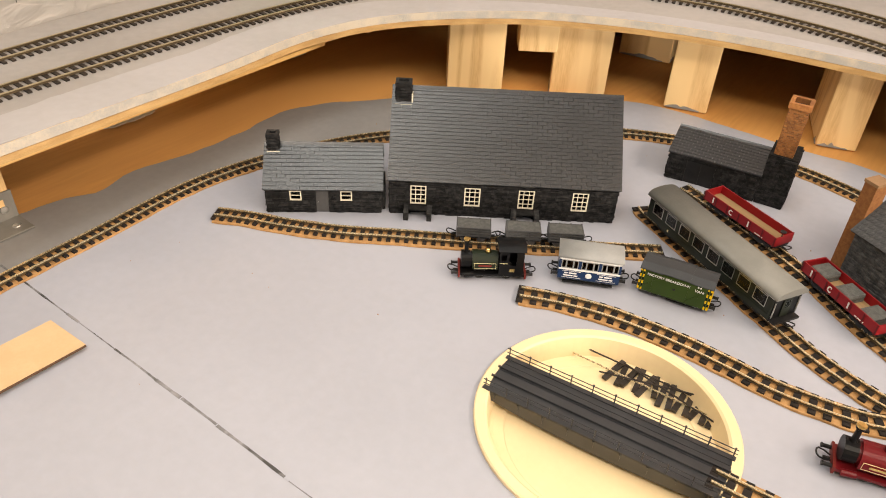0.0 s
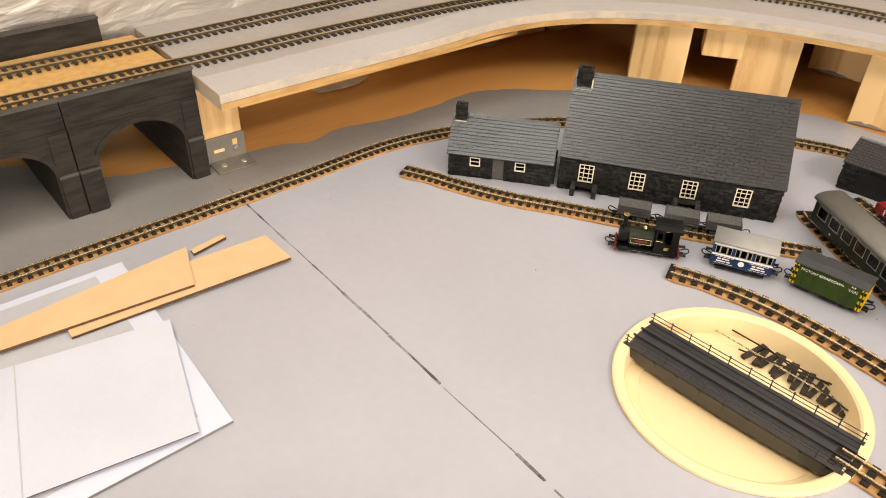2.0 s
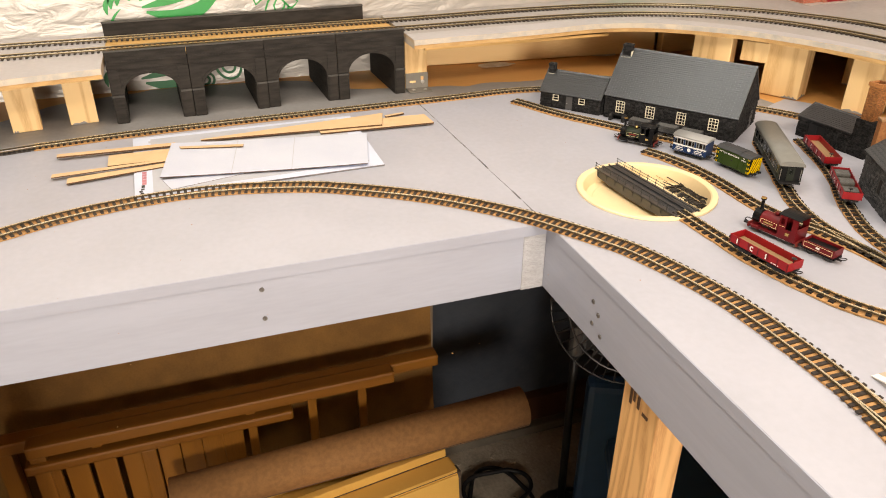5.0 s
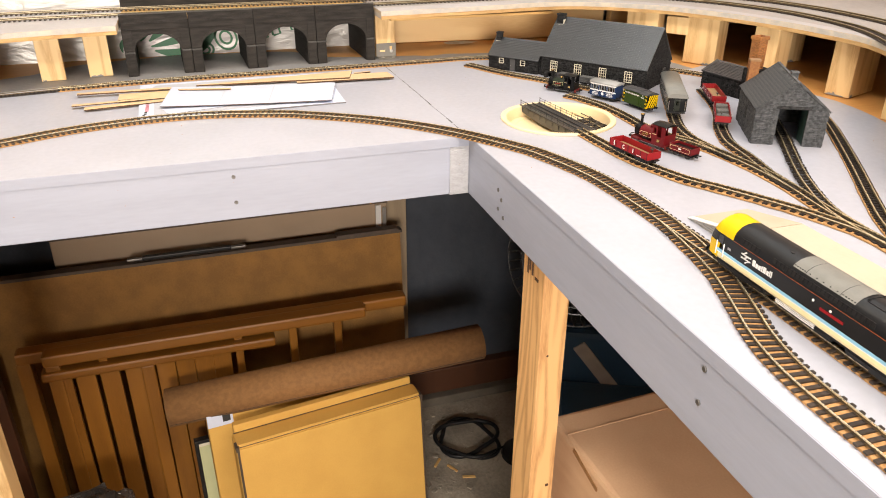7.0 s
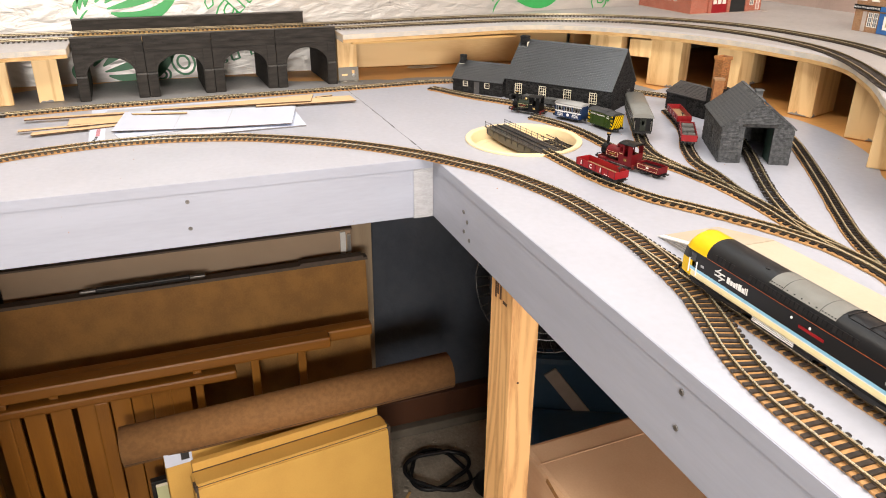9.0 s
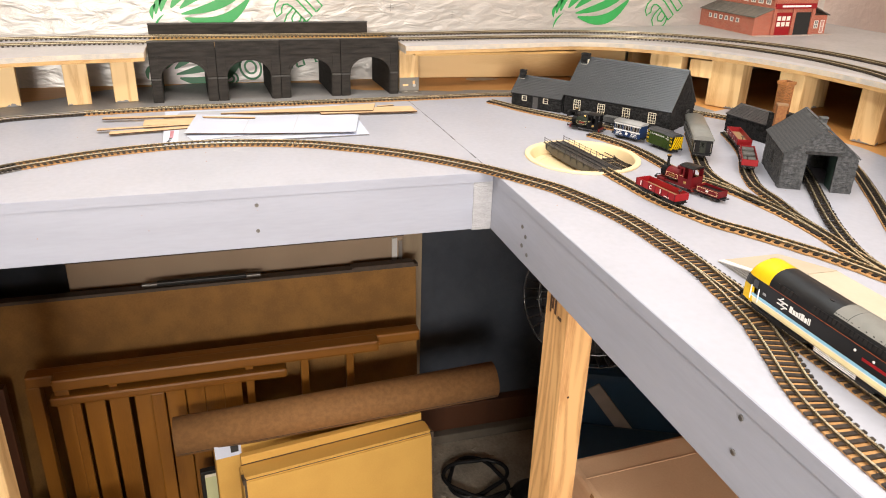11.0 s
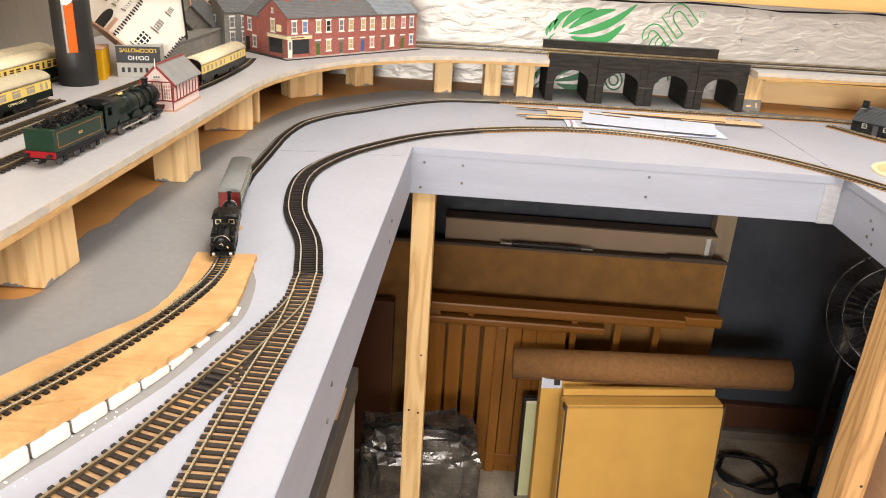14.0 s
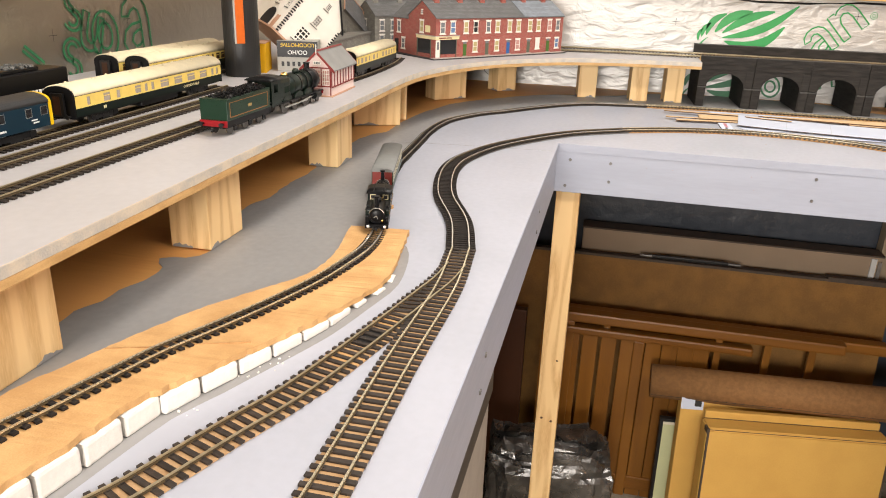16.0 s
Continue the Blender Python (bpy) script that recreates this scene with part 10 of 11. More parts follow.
for i in range(6):
    for j, dx in enumerate((0.017, 0.043)):
        card_window(terrace, i * 0.0603 + dx, -0.0002, 0.050, 0.0125, 0.0225, fills_up[i * 2 + j])
    if i:
        card_window(terrace, i * 0.0603 + 0.043, -0.0002, 0.0125, 0.0125, 0.021, fills_low[i])
        door = new("door")
        door.parent = terrace
        door.location = (i * 0.0603 + 0.0155, -0.0002, 0.004)
        part("door_leaf", bar(-0.0045, 0.0045, -0.0005, 0, 0, 0.024), door_mats[i], door)
        part("fanlight", bar(-0.0045, 0.0045, -0.0004, 0, 0.0245, 0.0285), CURTAIN_GREY, door)
        part("lintel", bar(-0.0075, 0.0075, -0.0009, 0, 0.029, 0.0315), WHITE_CARD, door)
        part("step", bar(-0.006, 0.006, -0.004, -0.0002, -0.0005, 0.001), PAVING, door)
    pots(terrace, i * 0.0603 + 0.030, T_D / 2, T_R - 0.006, T_R + 0.0175, 0.012, 0.018, RED_BRICK)
shop_front = new("shop_front")
shop_front.parent = terrace
part("fascia", bar(-0.0015, 0.059, -0.0022, -0.0002, 0.0385, 0.0445), CREAMY, shop_front, "cream shop fascia")
part("fascia", bar(-0.0022, -0.0002, -0.0002, 0.062, 0.0385, 0.0445), CREAMY, shop_front, "cream shop fascia")
part("cornice", bar(-0.0035, 0.060, -0.0035, -0.0002, 0.0445, 0.0458), PAVING, shop_front)
part("cornice", bar(-0.0035, -0.0002, 0.0, 0.063, 0.0445, 0.0458), PAVING, shop_front)
bars(shop_front, "sign_mark", 0.007, -0.0022, 0.0403, [0.012, 0.005, 0.014], 0.0022, DARK_RED)
part("shop_window", bar(0.012, 0.052, -0.001, -0.0002, 0.010, 0.0375), WINDOW_DARK, shop_front)
part("shop_window", bar(-0.001, -0.0002, 0.016, 0.058, 0.010, 0.0375), WINDOW_DARK, shop_front)
part("shop_door", bar(0.0005, 0.0105, -0.0012, -0.0002, 0.004, 0.0375), WHITE_CARD, shop_front)
part("shop_door_pane", bar(0.003, 0.008, -0.0016, -0.0012, 0.019, 0.034), CURTAIN_GREY, shop_front)
for x in (0.0112, 0.0525):
    part("pillar", bar(x - 0.0008, x + 0.0008, -0.0016, -0.0002, 0.004, 0.0385), DULL_DOOR, shop_front)
for y in (0.0145, 0.0595):
    part("pillar", bar(-0.0016, -0.0002, y - 0.0008, y + 0.0008, 0.004, 0.0385), DULL_DOOR, shop_front)
card_window(terrace, -0.0002, 0.046, 0.050, 0.0125, 0.0225, CURTAIN_YELLOW, -1, 1)
card_window(terrace, -0.0002, 0.046, 0.085, 0.006, 0.008, CURTAIN_GREY, -1, 1)
part("wall_sign", bar(-0.0008, -0.0002, 0.018, 0.034, 0.051, 0.064), CREAMY, terrace, "cream enamel wall sign")
wing = new("rear_wing")
wing.parent = terrace
W0 = pose(0.002, T_D + 0.001, 0.0022) @ pose(0.066, 0, 0, 0, 0, 90)
gable_shell(wing, 0.056, 0.066, 0.072, 0.098, RED_BRICK, ROOF_SLATE, W0)
card_window(terrace, 0.0018, T_D + 0.036, 0.044, 0.0125, 0.0225, CURTAIN_GREY, -1, 1)
card_window(terrace, 0.0018, T_D + 0.020, 0.012, 0.0125, 0.021, CURTAIN_GREY, -1, 1)
part("side_passage", bar(0.0008, 0.0019, T_D + 0.038, T_D + 0.050, 0.003, 0.030), INSIDE, terrace)

# grey stone terrace behind it
stone_row = thing("terrace_of_houses", "grey stone model terrace with dark slate roof", "model building", pose(-0.335, -1.165, DECK, 0, 0, 141.2))
gable_shell(stone_row, 0.32, 0.075, 0.072, 0.100, GREY_STONE_PAPER, ROOF_SLATE)
for i in range(5):
    pots(stone_row, 0.022 + i * 0.064, 0.0375, 0.094, 0.118, 0.012, 0.016, GREY_STONE_PAPER, 1)
for x in (0.018, 0.047):
    card_window(stone_row, x, -0.0002, 0.040, 0.012, 0.022, CURTAIN_GREY)
    card_window(stone_row, x, -0.0002, 0.010, 0.012, 0.021, CURTAIN_GREY)
card_window(stone_row, -0.0002, 0.0375, 0.040, 0.012, 0.022, CURTAIN_GREY, -1, 1)

# signal box
box = thing("signal_box", "pinkish white and dark red model signal box", "model building", pose(0.187, -1.070, DECK, 0, 0, 1.5))
S_L, S_D, S_E, S_R = 0.098, 0.040, 0.038, 0.058
part("base", bar(-0.002, S_L + 0.002, -0.002, S_D + 0.002, 0.0002, 0.002), TAN_CARD, box)
gable_shell(box, S_L, S_D, S_E, S_R, PINK, material("plain_grey_roof", (0.20, 0.20, 0.195), (0.26, 0.26, 0.25), rough=0.7, scale=60), pose(0, 0, 0.002), over=0.005, edge=DARK_RED)
for i in range(3):
    w = new("window")
    w.parent = box
    w.matrix_basis = pose(S_L + 0.0002, 0.0072 + i * 0.0126, 0.0160, 0, 0, 90)
    part("pane", bar(-0.0050, 0.0050, -0.0003, 0, 0, 0.020), CURTAIN_PINK, w)
    bm = bmesh.new()
    for k in range(5):
        cuboid(bm, -0.0050, 0.0050, -0.0008, -0.0003, k * 0.0049, k * 0.0049 + 0.0007)
    for k in range(4):
        x = -0.0050 + k * 0.0031
        cuboid(bm, x, x + 0.0006, -0.0009, -0.0003, 0.0, 0.0203)
    part("window_frame", bm, WHITE_CARD, w)
    part("sash_post", bar(0.0056, 0.0066, -0.001, 0, -0.002, 0.0225), DARK_RED, w)
for z in (0.0135, 0.0382):
    part("rail_board", bar(S_L + 0.0002, S_L + 0.0012, 0, S_D, z, z + 0.0016), DARK_RED, box)
    part("rail_board", bar(0, S_L, S_D + 0.0002, S_D + 0.0012, z - 0.001, z + 0.0006), DARK_RED, box)
for i in range(9):
    x = 0.0005 + i * (S_L - 0.001) / 8
    part("frame_post", bar(x - 0.0007, x + 0.0007, S_D + 0.0002, S_D + 0.001, 0.014, 0.038), DARK_RED, box)
for y in (0.0, S_D - 0.0014):
    part("frame_post", bar(S_L + 0.0002, S_L + 0.0013, y, y + 0.0014, 0.002, 0.0395), DARK_RED, box)
card_window(box, S_L + 0.0003, S_D / 2, 0.0425, 0.011, 0.0055, CURTAIN_GREY, 1, 1, rows=1, cols=3, sill=False)
bm = bmesh.new()
tube(bm, (S_L + 0.003, S_D / 2, S_R), (S_L + 0.003, S_D / 2, S_R + 0.012), 0.0008, 0.0004, 6)
part("finial", bm, WHITE_CARD, box)


# coaches
def oo_coach(label, m, L, side_windows, W=0.036, text=None, cream_z=0.0205, glass=None):
    c = thing("passenger_coach", label, "model coach", m)
    holes = [(x - w / 2, x + w / 2, a, b) for x, w, a, b in side_windows]
    body_shell(c, L, W, 0.012, 0.033, [("lower_side", 0.012, cream_z, COACH_DARK, 0.0), ("upper_side", cream_z, 0.033, COACH_YELLOW, 0.0002)], holes, BLACK)
    part("partition", bar(-L / 2 + 0.004, L / 2 - 0.004, -0.0008, 0.0008, 0.013, 0.033), SEAT, c)
    for x, w, a, b in side_windows:
        pane_row(c, [x], w, a, b, W - 0.0004, glass or WINDOW_PALE, COACH_YELLOW, 0.0004)
        for s in (-1, 1):
            if w > 0.009:
                part("vent_bar", bar(x - w / 2, x + w / 2, *sorted((s * W / 2, s * (W / 2 + 0.0003))), b - 0.0032, b - 0.0025), COACH_YELLOW, c)
    part("gutter", bar(-L / 2, L / 2, -W / 2 - 0.0004, W / 2 + 0.0004, 0.033, 0.0336), BLACK, c)
    arc_roof(c, L, W, 0.0336, 0.0105, CREAM_ROOF, over=0.0006, power=2.4)
    for s in (-1, 1):
        prof = [(-W / 2 * math.cos(math.pi * i / 12), 0.033 + 0.0100 * math.sin(math.pi * i / 12) ** 0.83) for i in range(13)]
        bm = bmesh.new()
        prism(bm, [(-W / 2, 0.010), (W / 2, 0.010)] + prof[::-1], *sorted((s * (L / 2 + 0.0004), s * (L / 2 + 0.0022))), 0)
        part("end_wall", bm, LOCO_BLACK, c)
        part("gangway", bar(*sorted((s * (L / 2 + 0.0022), s * (L / 2 + 0.0055))), -0.0075, 0.0075, 0.012, 0.036), BLACK, c, bevel=0.0006)
        part("gangway_door", bar(*sorted((s * (L / 2 + 0.0055), s * (L / 2 + 0.0058))), -0.004, 0.004, 0.014, 0.033), SEAT, c)
        buffers(c, s * (L / 2 + 0.002), 0.0125, s)
        bogie(c, s * L * 0.33, 0.030, 0.0062, 0.0165, 0.026)
    n = max(4, int(L / 0.03))
    for i in range(n):
        bm = bmesh.new()
        lathe(bm, [(0.0016, 0.0), (0.0016, 0.0008), (0.0, 0.0016)], 8, pose(-L / 2 + L * (i + 0.5) / n, 0.004 if i % 2 else -0.004, 0.0438))
        part("roof_vent", bm, CREAM_ROOF, c)
    part("underframe", bar(-L / 2, L / 2, -W * 0.4, W * 0.4, 0.0095, 0.012), BLACK, c)
    part("truss", bar(-L * 0.16, L * 0.10, -W * 0.33, W * 0.33, 0.004, 0.0095), BLACK, c, bevel=0.0008)
    if text:
        lettering(c, text, 0.0044, pose(-L * 0.24, W / 2 + 0.0002, 0.0146) @ Matrix.Rotation(math.pi, 4, "Z") @ Matrix.Rotation(math.pi / 2, 4, "X"), CREAMY)
        bars(c, "running_number", L * 0.34, W / 2, 0.0148, [0.002, 0.0016], 0.003, CREAMY, 1)
    return c


COACH_DARK = paint("coach_dark_green", (0.003, 0.008, 0.006), 0.35)
COACH_YELLOW = paint("coach_custard", (0.76, 0.56, 0.15), 0.35)
WINDOW_PALE = material("frosted_window", (0.40, 0.35, 0.31), (0.30, 0.26, 0.23), rough=0.2, scale=200, bump=0)
Z_U = DECK + 0.0062 - 0.0021
long_w = [(-0.128, 0.005, 0.022, 0.0305), (-0.098, 0.011, 0.022, 0.0305), (-0.078, 0.006, 0.022, 0.0305), (-0.042, 0.011, 0.022, 0.0305), (-0.026, 0.0055, 0.022, 0.0305), (-0.013, 0.0055, 0.022, 0.0305), (0.012, 0.0175, 0.022, 0.0305), (0.042, 0.0175, 0.022, 0.0305), (0.072, 0.0175, 0.022, 0.0305), (0.102, 0.0175, 0.022, 0.0305), (0.126, 0.006, 0.022, 0.0305), (0.1375, 0.005, 0.022, 0.0305)]
mirror_w = [(-x, w, a, b) for x, w, a, b in long_w]
oo_coach("cream and dark green model coach with a cream roof", pose(0.452, -1.20, Z_U), 0.296, mirror_w, text="CAMPING COACH")
many = [(-0.124 + i * 0.0155, 0.0105 if i % 3 else 0.006, 0.0215, 0.0305) for i in range(17)]
oo_coach("cream and dark green model coach standing by the foil wall", pose(0.205, -1.284, Z_U), 0.275, many, glass=SEAT)
oo_coach("cream and dark green model coach standing by the foil wall", pose(0.215, -1.324, Z_U), 0.275, many, glass=SEAT)
short_w = [(-0.094, 0.006, 0.0225, 0.030), (-0.079, 0.006, 0.0225, 0.030), (-0.064, 0.008, 0.0225, 0.030), (-0.047, 0.009, 0.0225, 0.030), (-0.029, 0.009, 0.0225, 0.030), (0.004, 0.006, 0.0225, 0.030), (0.022, 0.009, 0.0225, 0.030), (0.045, 0.006, 0.0225, 0.030), (0.063, 0.008, 0.0225, 0.030), (0.082, 0.009, 0.0225, 0.030), (0.098, 0.005, 0.0225, 0.030)]
u1_m, _ = span_on_track("u1_south", (0.142, -1.062), 0.232)
oo_coach("short cream and black model coach on the deck track", Matrix.Translation((0, 0, 0.0041)) @ u1_m, 0.215, short_w, W=0.034)

# green tender engine standing on bare deck
eng = thing("steam_engine", "dark green model tender engine with red buffer beam", "model engine", pose(0.437, -1.046, DECK, 0, 0, 178.5))
E_G = paint("engine_green", (0.010, 0.030, 0.017), 0.3)
E_DARK = paint("grimy_engine_green", (0.005, 0.012, 0.008), 0.3)
E_L = paint("engine_lining", (0.30, 0.12, 0.03), 0.4)
part("footplate", bar(-0.012, 0.122, -0.0155, 0.0155, 0.0145, 0.016), LOCO_BLACK, eng)
bm = bmesh.new()
lathe(bm, [(0.0, 0.0), (0.0142, 0.0), (0.0138, 0.045), (0.0128, 0.085), (0.0, 0.085)], 22, pose(0.012, 0, 0.0295, 0, 90, 0))
part("boiler", bm, E_DARK, eng, smooth=True)
bm = bmesh.new()
lathe(bm, [(0.0, 0.0), (0.0138, 0.0), (0.0138, 0.019), (0.0118, 0.0205), (0.0, 0.0215)], 22, pose(0.0972, 0, 0.0295, 0, 90, 0))
part("smokebox", bm, LOCO_BLACK, eng, smooth=True)
for x in (0.024, 0.042, 0.060, 0.078, 0.094):
    bm = bmesh.new()
    lathe(bm, [(0.0120, 0.0), (0.0144, 0.0), (0.0144, 0.001), (0.0120, 0.001)], 22, pose(x, 0, 0.0295, 0, 90, 0))
    part("boiler_band", bm, LOCO_BLACK, eng)
bm = bmesh.new()
lathe(bm, [(0.0048, 0.0), (0.0036, 0.002), (0.0034, 0.007), (0.0044, 0.0078), (0.0044, 0.0092), (0.0028, 0.0092)], 16, pose(0.106, 0, 0.0425))
part("chimney", bm, LOCO_BLACK, eng)
for x, h in ((0.072, 0.0055), (0.040, 0.004)):
    bm = bmesh.new()
    lathe(bm, [(0.0045, 0.0), (0.0042, h * 0.5), (0.003, h * 0.9), (0.0, h)], 16, pose(x, 0, 0.0425))
    part("dome", bm, BRASS if x < 0.05 else E_DARK, eng, smooth=True)
part("firebox", bar(-0.006, 0.032, -0.0135, 0.0135, 0.016, 0.0435), E_DARK, eng, bevel=0.005)
for s in (-1, 1):
    bm = bmesh.new()
    wall_with_holes(bm, -0.024, 0.0, 0.0145, 0.044, [(-0.018, -0.008, 0.030, 0.040)], *sorted((s * 0.0142, s * 0.015)))
    part("cab_side", bm, E_DARK, eng)
    for x in (0.020, 0.052, 0.080):
        bm = bmesh.new()
        n = 12
        prism(bm, [(x + 0.0125 * math.cos(math.pi * i / n), 0.016 + 0.0075 * math.sin(math.pi * i / n)) for i in range(n + 1)], *sorted((s * 0.0118, s * 0.0138)), 1)
        part("splasher", bm, E_DARK, eng)
    for x in (0.020, 0.050, 0.080):
        bm = bmesh.new()
        lathe(bm, [(0.0, 0.0004), (0.003, 0.0006), (0.0034, 0.0002), (0.0082, 0.0002), (0.0086, 0.0008), (0.0104, 0.0008), (0.0104, -0.001), (0.0, -0.001)], 24, pose(x, s * 0.0088, 0.0105, -90 * s, 0, 0))
        part("driving_wheel", bm, WHEEL, eng)
    for x in (0.101, 0.117):
        bm = bmesh.new()
        lathe(bm, [(0.0, 0.0004), (0.0058, 0.0008), (0.0058, -0.001), (0.0, -0.001)], 18, pose(x, s * 0.0088, 0.0058, -90 * s, 0, 0))
        part("leading_wheel", bm, WHEEL, eng)
    bm = bmesh.new()
    tube(bm, (0.018, s * 0.0112, 0.008), (0.082, s * 0.0112, 0.008), 0.001, sides=6)
    tube(bm, (0.050, s * 0.0120, 0.008), (0.098, s * 0.0125, 0.011), 0.0009, sides=6)
    part("coupling_rod", bm, STEEL, eng)
    bm = bmesh.new()
    tube(bm, (0.097, s * 0.013, 0.011), (0.113, s * 0.013, 0.011), 0.0048, sides=14)
    part("cylinder", bm, LOCO_BLACK, eng)
part("cab_front", bar(-0.0008, 0.0, -0.0142, 0.0142, 0.016, 0.044), E_G, eng)
arc_roof(eng, 0.032, 0.033, 0.044, 0.0045, LOCO_BLACK, over=0.0004, name="cab_roof").location = (-0.012, 0, 0)
part("buffer_beam", bar(0.1215, 0.123, -0.0155, 0.0155, 0.010, 0.016), RED, eng)
buffers(eng, 0.123, 0.013, 1)
tender = new("tender")
tender.parent = eng
part("tank", bar(-0.125, -0.030, -0.0158, 0.0158, 0.0165, 0.0375), E_G, tender, bevel=0.0008)
part("frame", bar(-0.127, -0.028, -0.0145, 0.0145, 0.009, 0.0165), LOCO_BLACK, tender)
part("coping", bar(-0.125, -0.030, -0.0162, 0.0162, 0.0375, 0.0385), E_G, tender)
for s in (-1, 1):
    ya, yb = sorted((s * 0.0158, s * 0.0161))
    for x0, x1, z0, z1 in ((-0.120, -0.036, 0.0195, 0.0201), (-0.120, -0.036, 0.0345, 0.0351), (-0.120, -0.1194, 0.0201, 0.0345), (-0.0366, -0.036, 0.0201, 0.0345)):
        part("lining", bar(x0, x1, ya, yb, z0, z1), E_L, tender)
    part("crest", bar(-0.082, -0.074, ya, yb, 0.0255, 0.0285), BRASS, tender)
    for x in (-0.110, -0.078, -0.046):
        bm = bmesh.new()
        lathe(bm, [(0.0, 0.0004), (0.0066, 0.0008), (0.0066, -0.001), (0.0, -0.001)], 18, pose(x, s * 0.0088, 0.0067, -90 * s, 0, 0))
        part("tender_wheel", bm, WHEEL, tender)
        part("axle_box", bar(x - 0.003, x + 0.003, *sorted((s * 0.0145, s * 0.0158)), 0.005, 0.010), LOCO_BLACK, tender)
part("buffer_beam", bar(-0.1275, -0.1255, -0.0155, 0.0155, 0.0105, 0.0168), RED, tender, "bright red buffer beam")
buffers(tender, -0.1275, 0.0135, -1)
loop_coupling(tender, -0.1275, 0.007, -1)
bm = bmesh.new()
rc = random.Random(8)
for i in range(260):
    x, y = rc.uniform(-0.118, -0.036), rc.uniform(-0.0135, 0.0135)
    z = 0.0378 + 0.0042 * (1 - (y / 0.0145) ** 2) * min(1, (x + 0.124) / 0.03)
    s = rc.uniform(0.0008, 0.0018)
    cuboid(bm, -s, s, -s * 0.8, s * 0.8, -0.002, s, pose(x, y, z, rc.uniform(-30, 30), rc.uniform(-30, 30), rc.uniform(0, 90)))
tagged(part("coal", bm, LOCO_BLACK, tender, "heaped black coal"), kind="stuff")

# blue diesel with a yellow end, on the siding behind
blue = thing("diesel_engine", "rail blue model diesel engine with a yellow end", "model engine", pose(0.765, -1.20, Z_U))
B_LEN, BW = 0.262, 0.036
part("body_side", bar(-B_LEN / 2 + 0.004, B_LEN / 2 - 0.004, -BW / 2, BW / 2, 0.0115, 0.034), RAIL_BLUE, blue, bevel=0.001)
arc_roof(blue, B_LEN - 0.008, BW, 0.034, 0.0085, ROOF_DARK, over=0.0003, power=2.4)
for s in (-1, 1):
    prof = [(-BW / 2 * math.cos(math.pi * i / 12), 0.034 + 0.0085 * math.sin(math.pi * i / 12) ** 0.83) for i in range(13)]
    bm = bmesh.new()
    prism(bm, [(-BW / 2, 0.0115), (BW / 2, 0.0115)] + prof[::-1], *sorted((s * (B_LEN / 2 - 0.004), s * B_LEN / 2)), 0)
    part("end_panel", bm, YELLOW, blue, "warning yellow end")
    for y in (-0.011, 0.0, 0.011):
        part("windscreen", bar(*sorted((s * B_LEN / 2, s * (B_LEN / 2 + 0.0003))), y - 0.0045, y + 0.0045, 0.0265, 0.0345), WINDOW_DARK, blue)
    buffers(blue, s * B_LEN / 2, 0.0125, s)
    bogie(blue, s * B_LEN * 0.32, 0.040, 0.0066, 0.0165, 0.027)
    ya = s * BW / 2
    for x, w in ((-0.120, 0.008), (-0.100, 0.007), (-0.066, 0.008), (-0.050, 0.008), (0.0, 0.012), (0.05, 0.012), (0.100, 0.008)):
        win = new("window")
        win.parent = blue
        part("pane", bar(x - w / 2, x + w / 2, *sorted((ya, ya + s * 0.0003)), 0.0235, 0.031), WINDOW_DARK, win)
        part("window_frame", bar(x - w / 2 - 0.0005, x + w / 2 + 0.0005, *sorted((ya, ya + s * 0.0002)), 0.023, 0.0315), STEEL, win)
    bars(blue, "emblem", -0.112, ya, 0.0170, [0.0075], 0.0012, WHITE, s)
    bars(blue, "emblem", -0.110, ya, 0.0195, [0.0075], 0.0012, WHITE, s)
    bars(blue, "running_number", -0.070, ya, 0.0150, [0.0015, 0.006], 0.0018, WHITE, s)
part("fuel_tank", bar(-0.03, 0.03, -0.013, 0.013, 0.003, 0.0115), LOCO_BLACK, blue, bevel=0.001)

# big black tender by the wall
big = thing("tender", "large black model tender with white lettering bars", "model tender", pose(0.655, -1.264, Z_U))
part("tank", bar(-0.128, 0.128, -0.0185, 0.0185, 0.014, 0.052), LOCO_BLACK, big, bevel=0.002)
part("frame", bar(-0.126, 0.126, -0.0155, 0.0155, 0.008, 0.014), LOCO_BLACK, big)
part("bunker", bar(-0.09, 0.09, -0.0145, 0.0145, 0.052, 0.0555), LOCO_BLACK, big, bevel=0.001)
bm = bmesh.new()
for i in range(200):
    x, y, s = rc.uniform(-0.085, 0.085), rc.uniform(-0.012, 0.012), rc.uniform(0.001, 0.002)
    cuboid(bm, -s, s, -s, s, -0.001, s, pose(x, y, 0.056, rc.uniform(-30, 30), rc.uniform(-30, 30), rc.uniform(0, 90)))
tagged(part("coal", bm, SLATE_LOAD, big), kind="stuff")
bars(big, "sign_mark", -0.118, 0.0187, 0.0275, [0.0036] * 5 + [0.0012] + [0.0036] * 7, 0.0052, WHITE, 1, 0.0016)
for x in (-0.085, 0.085):
    bogie(big, x, 0.045, 0.0062, 0.0165, 0.028)

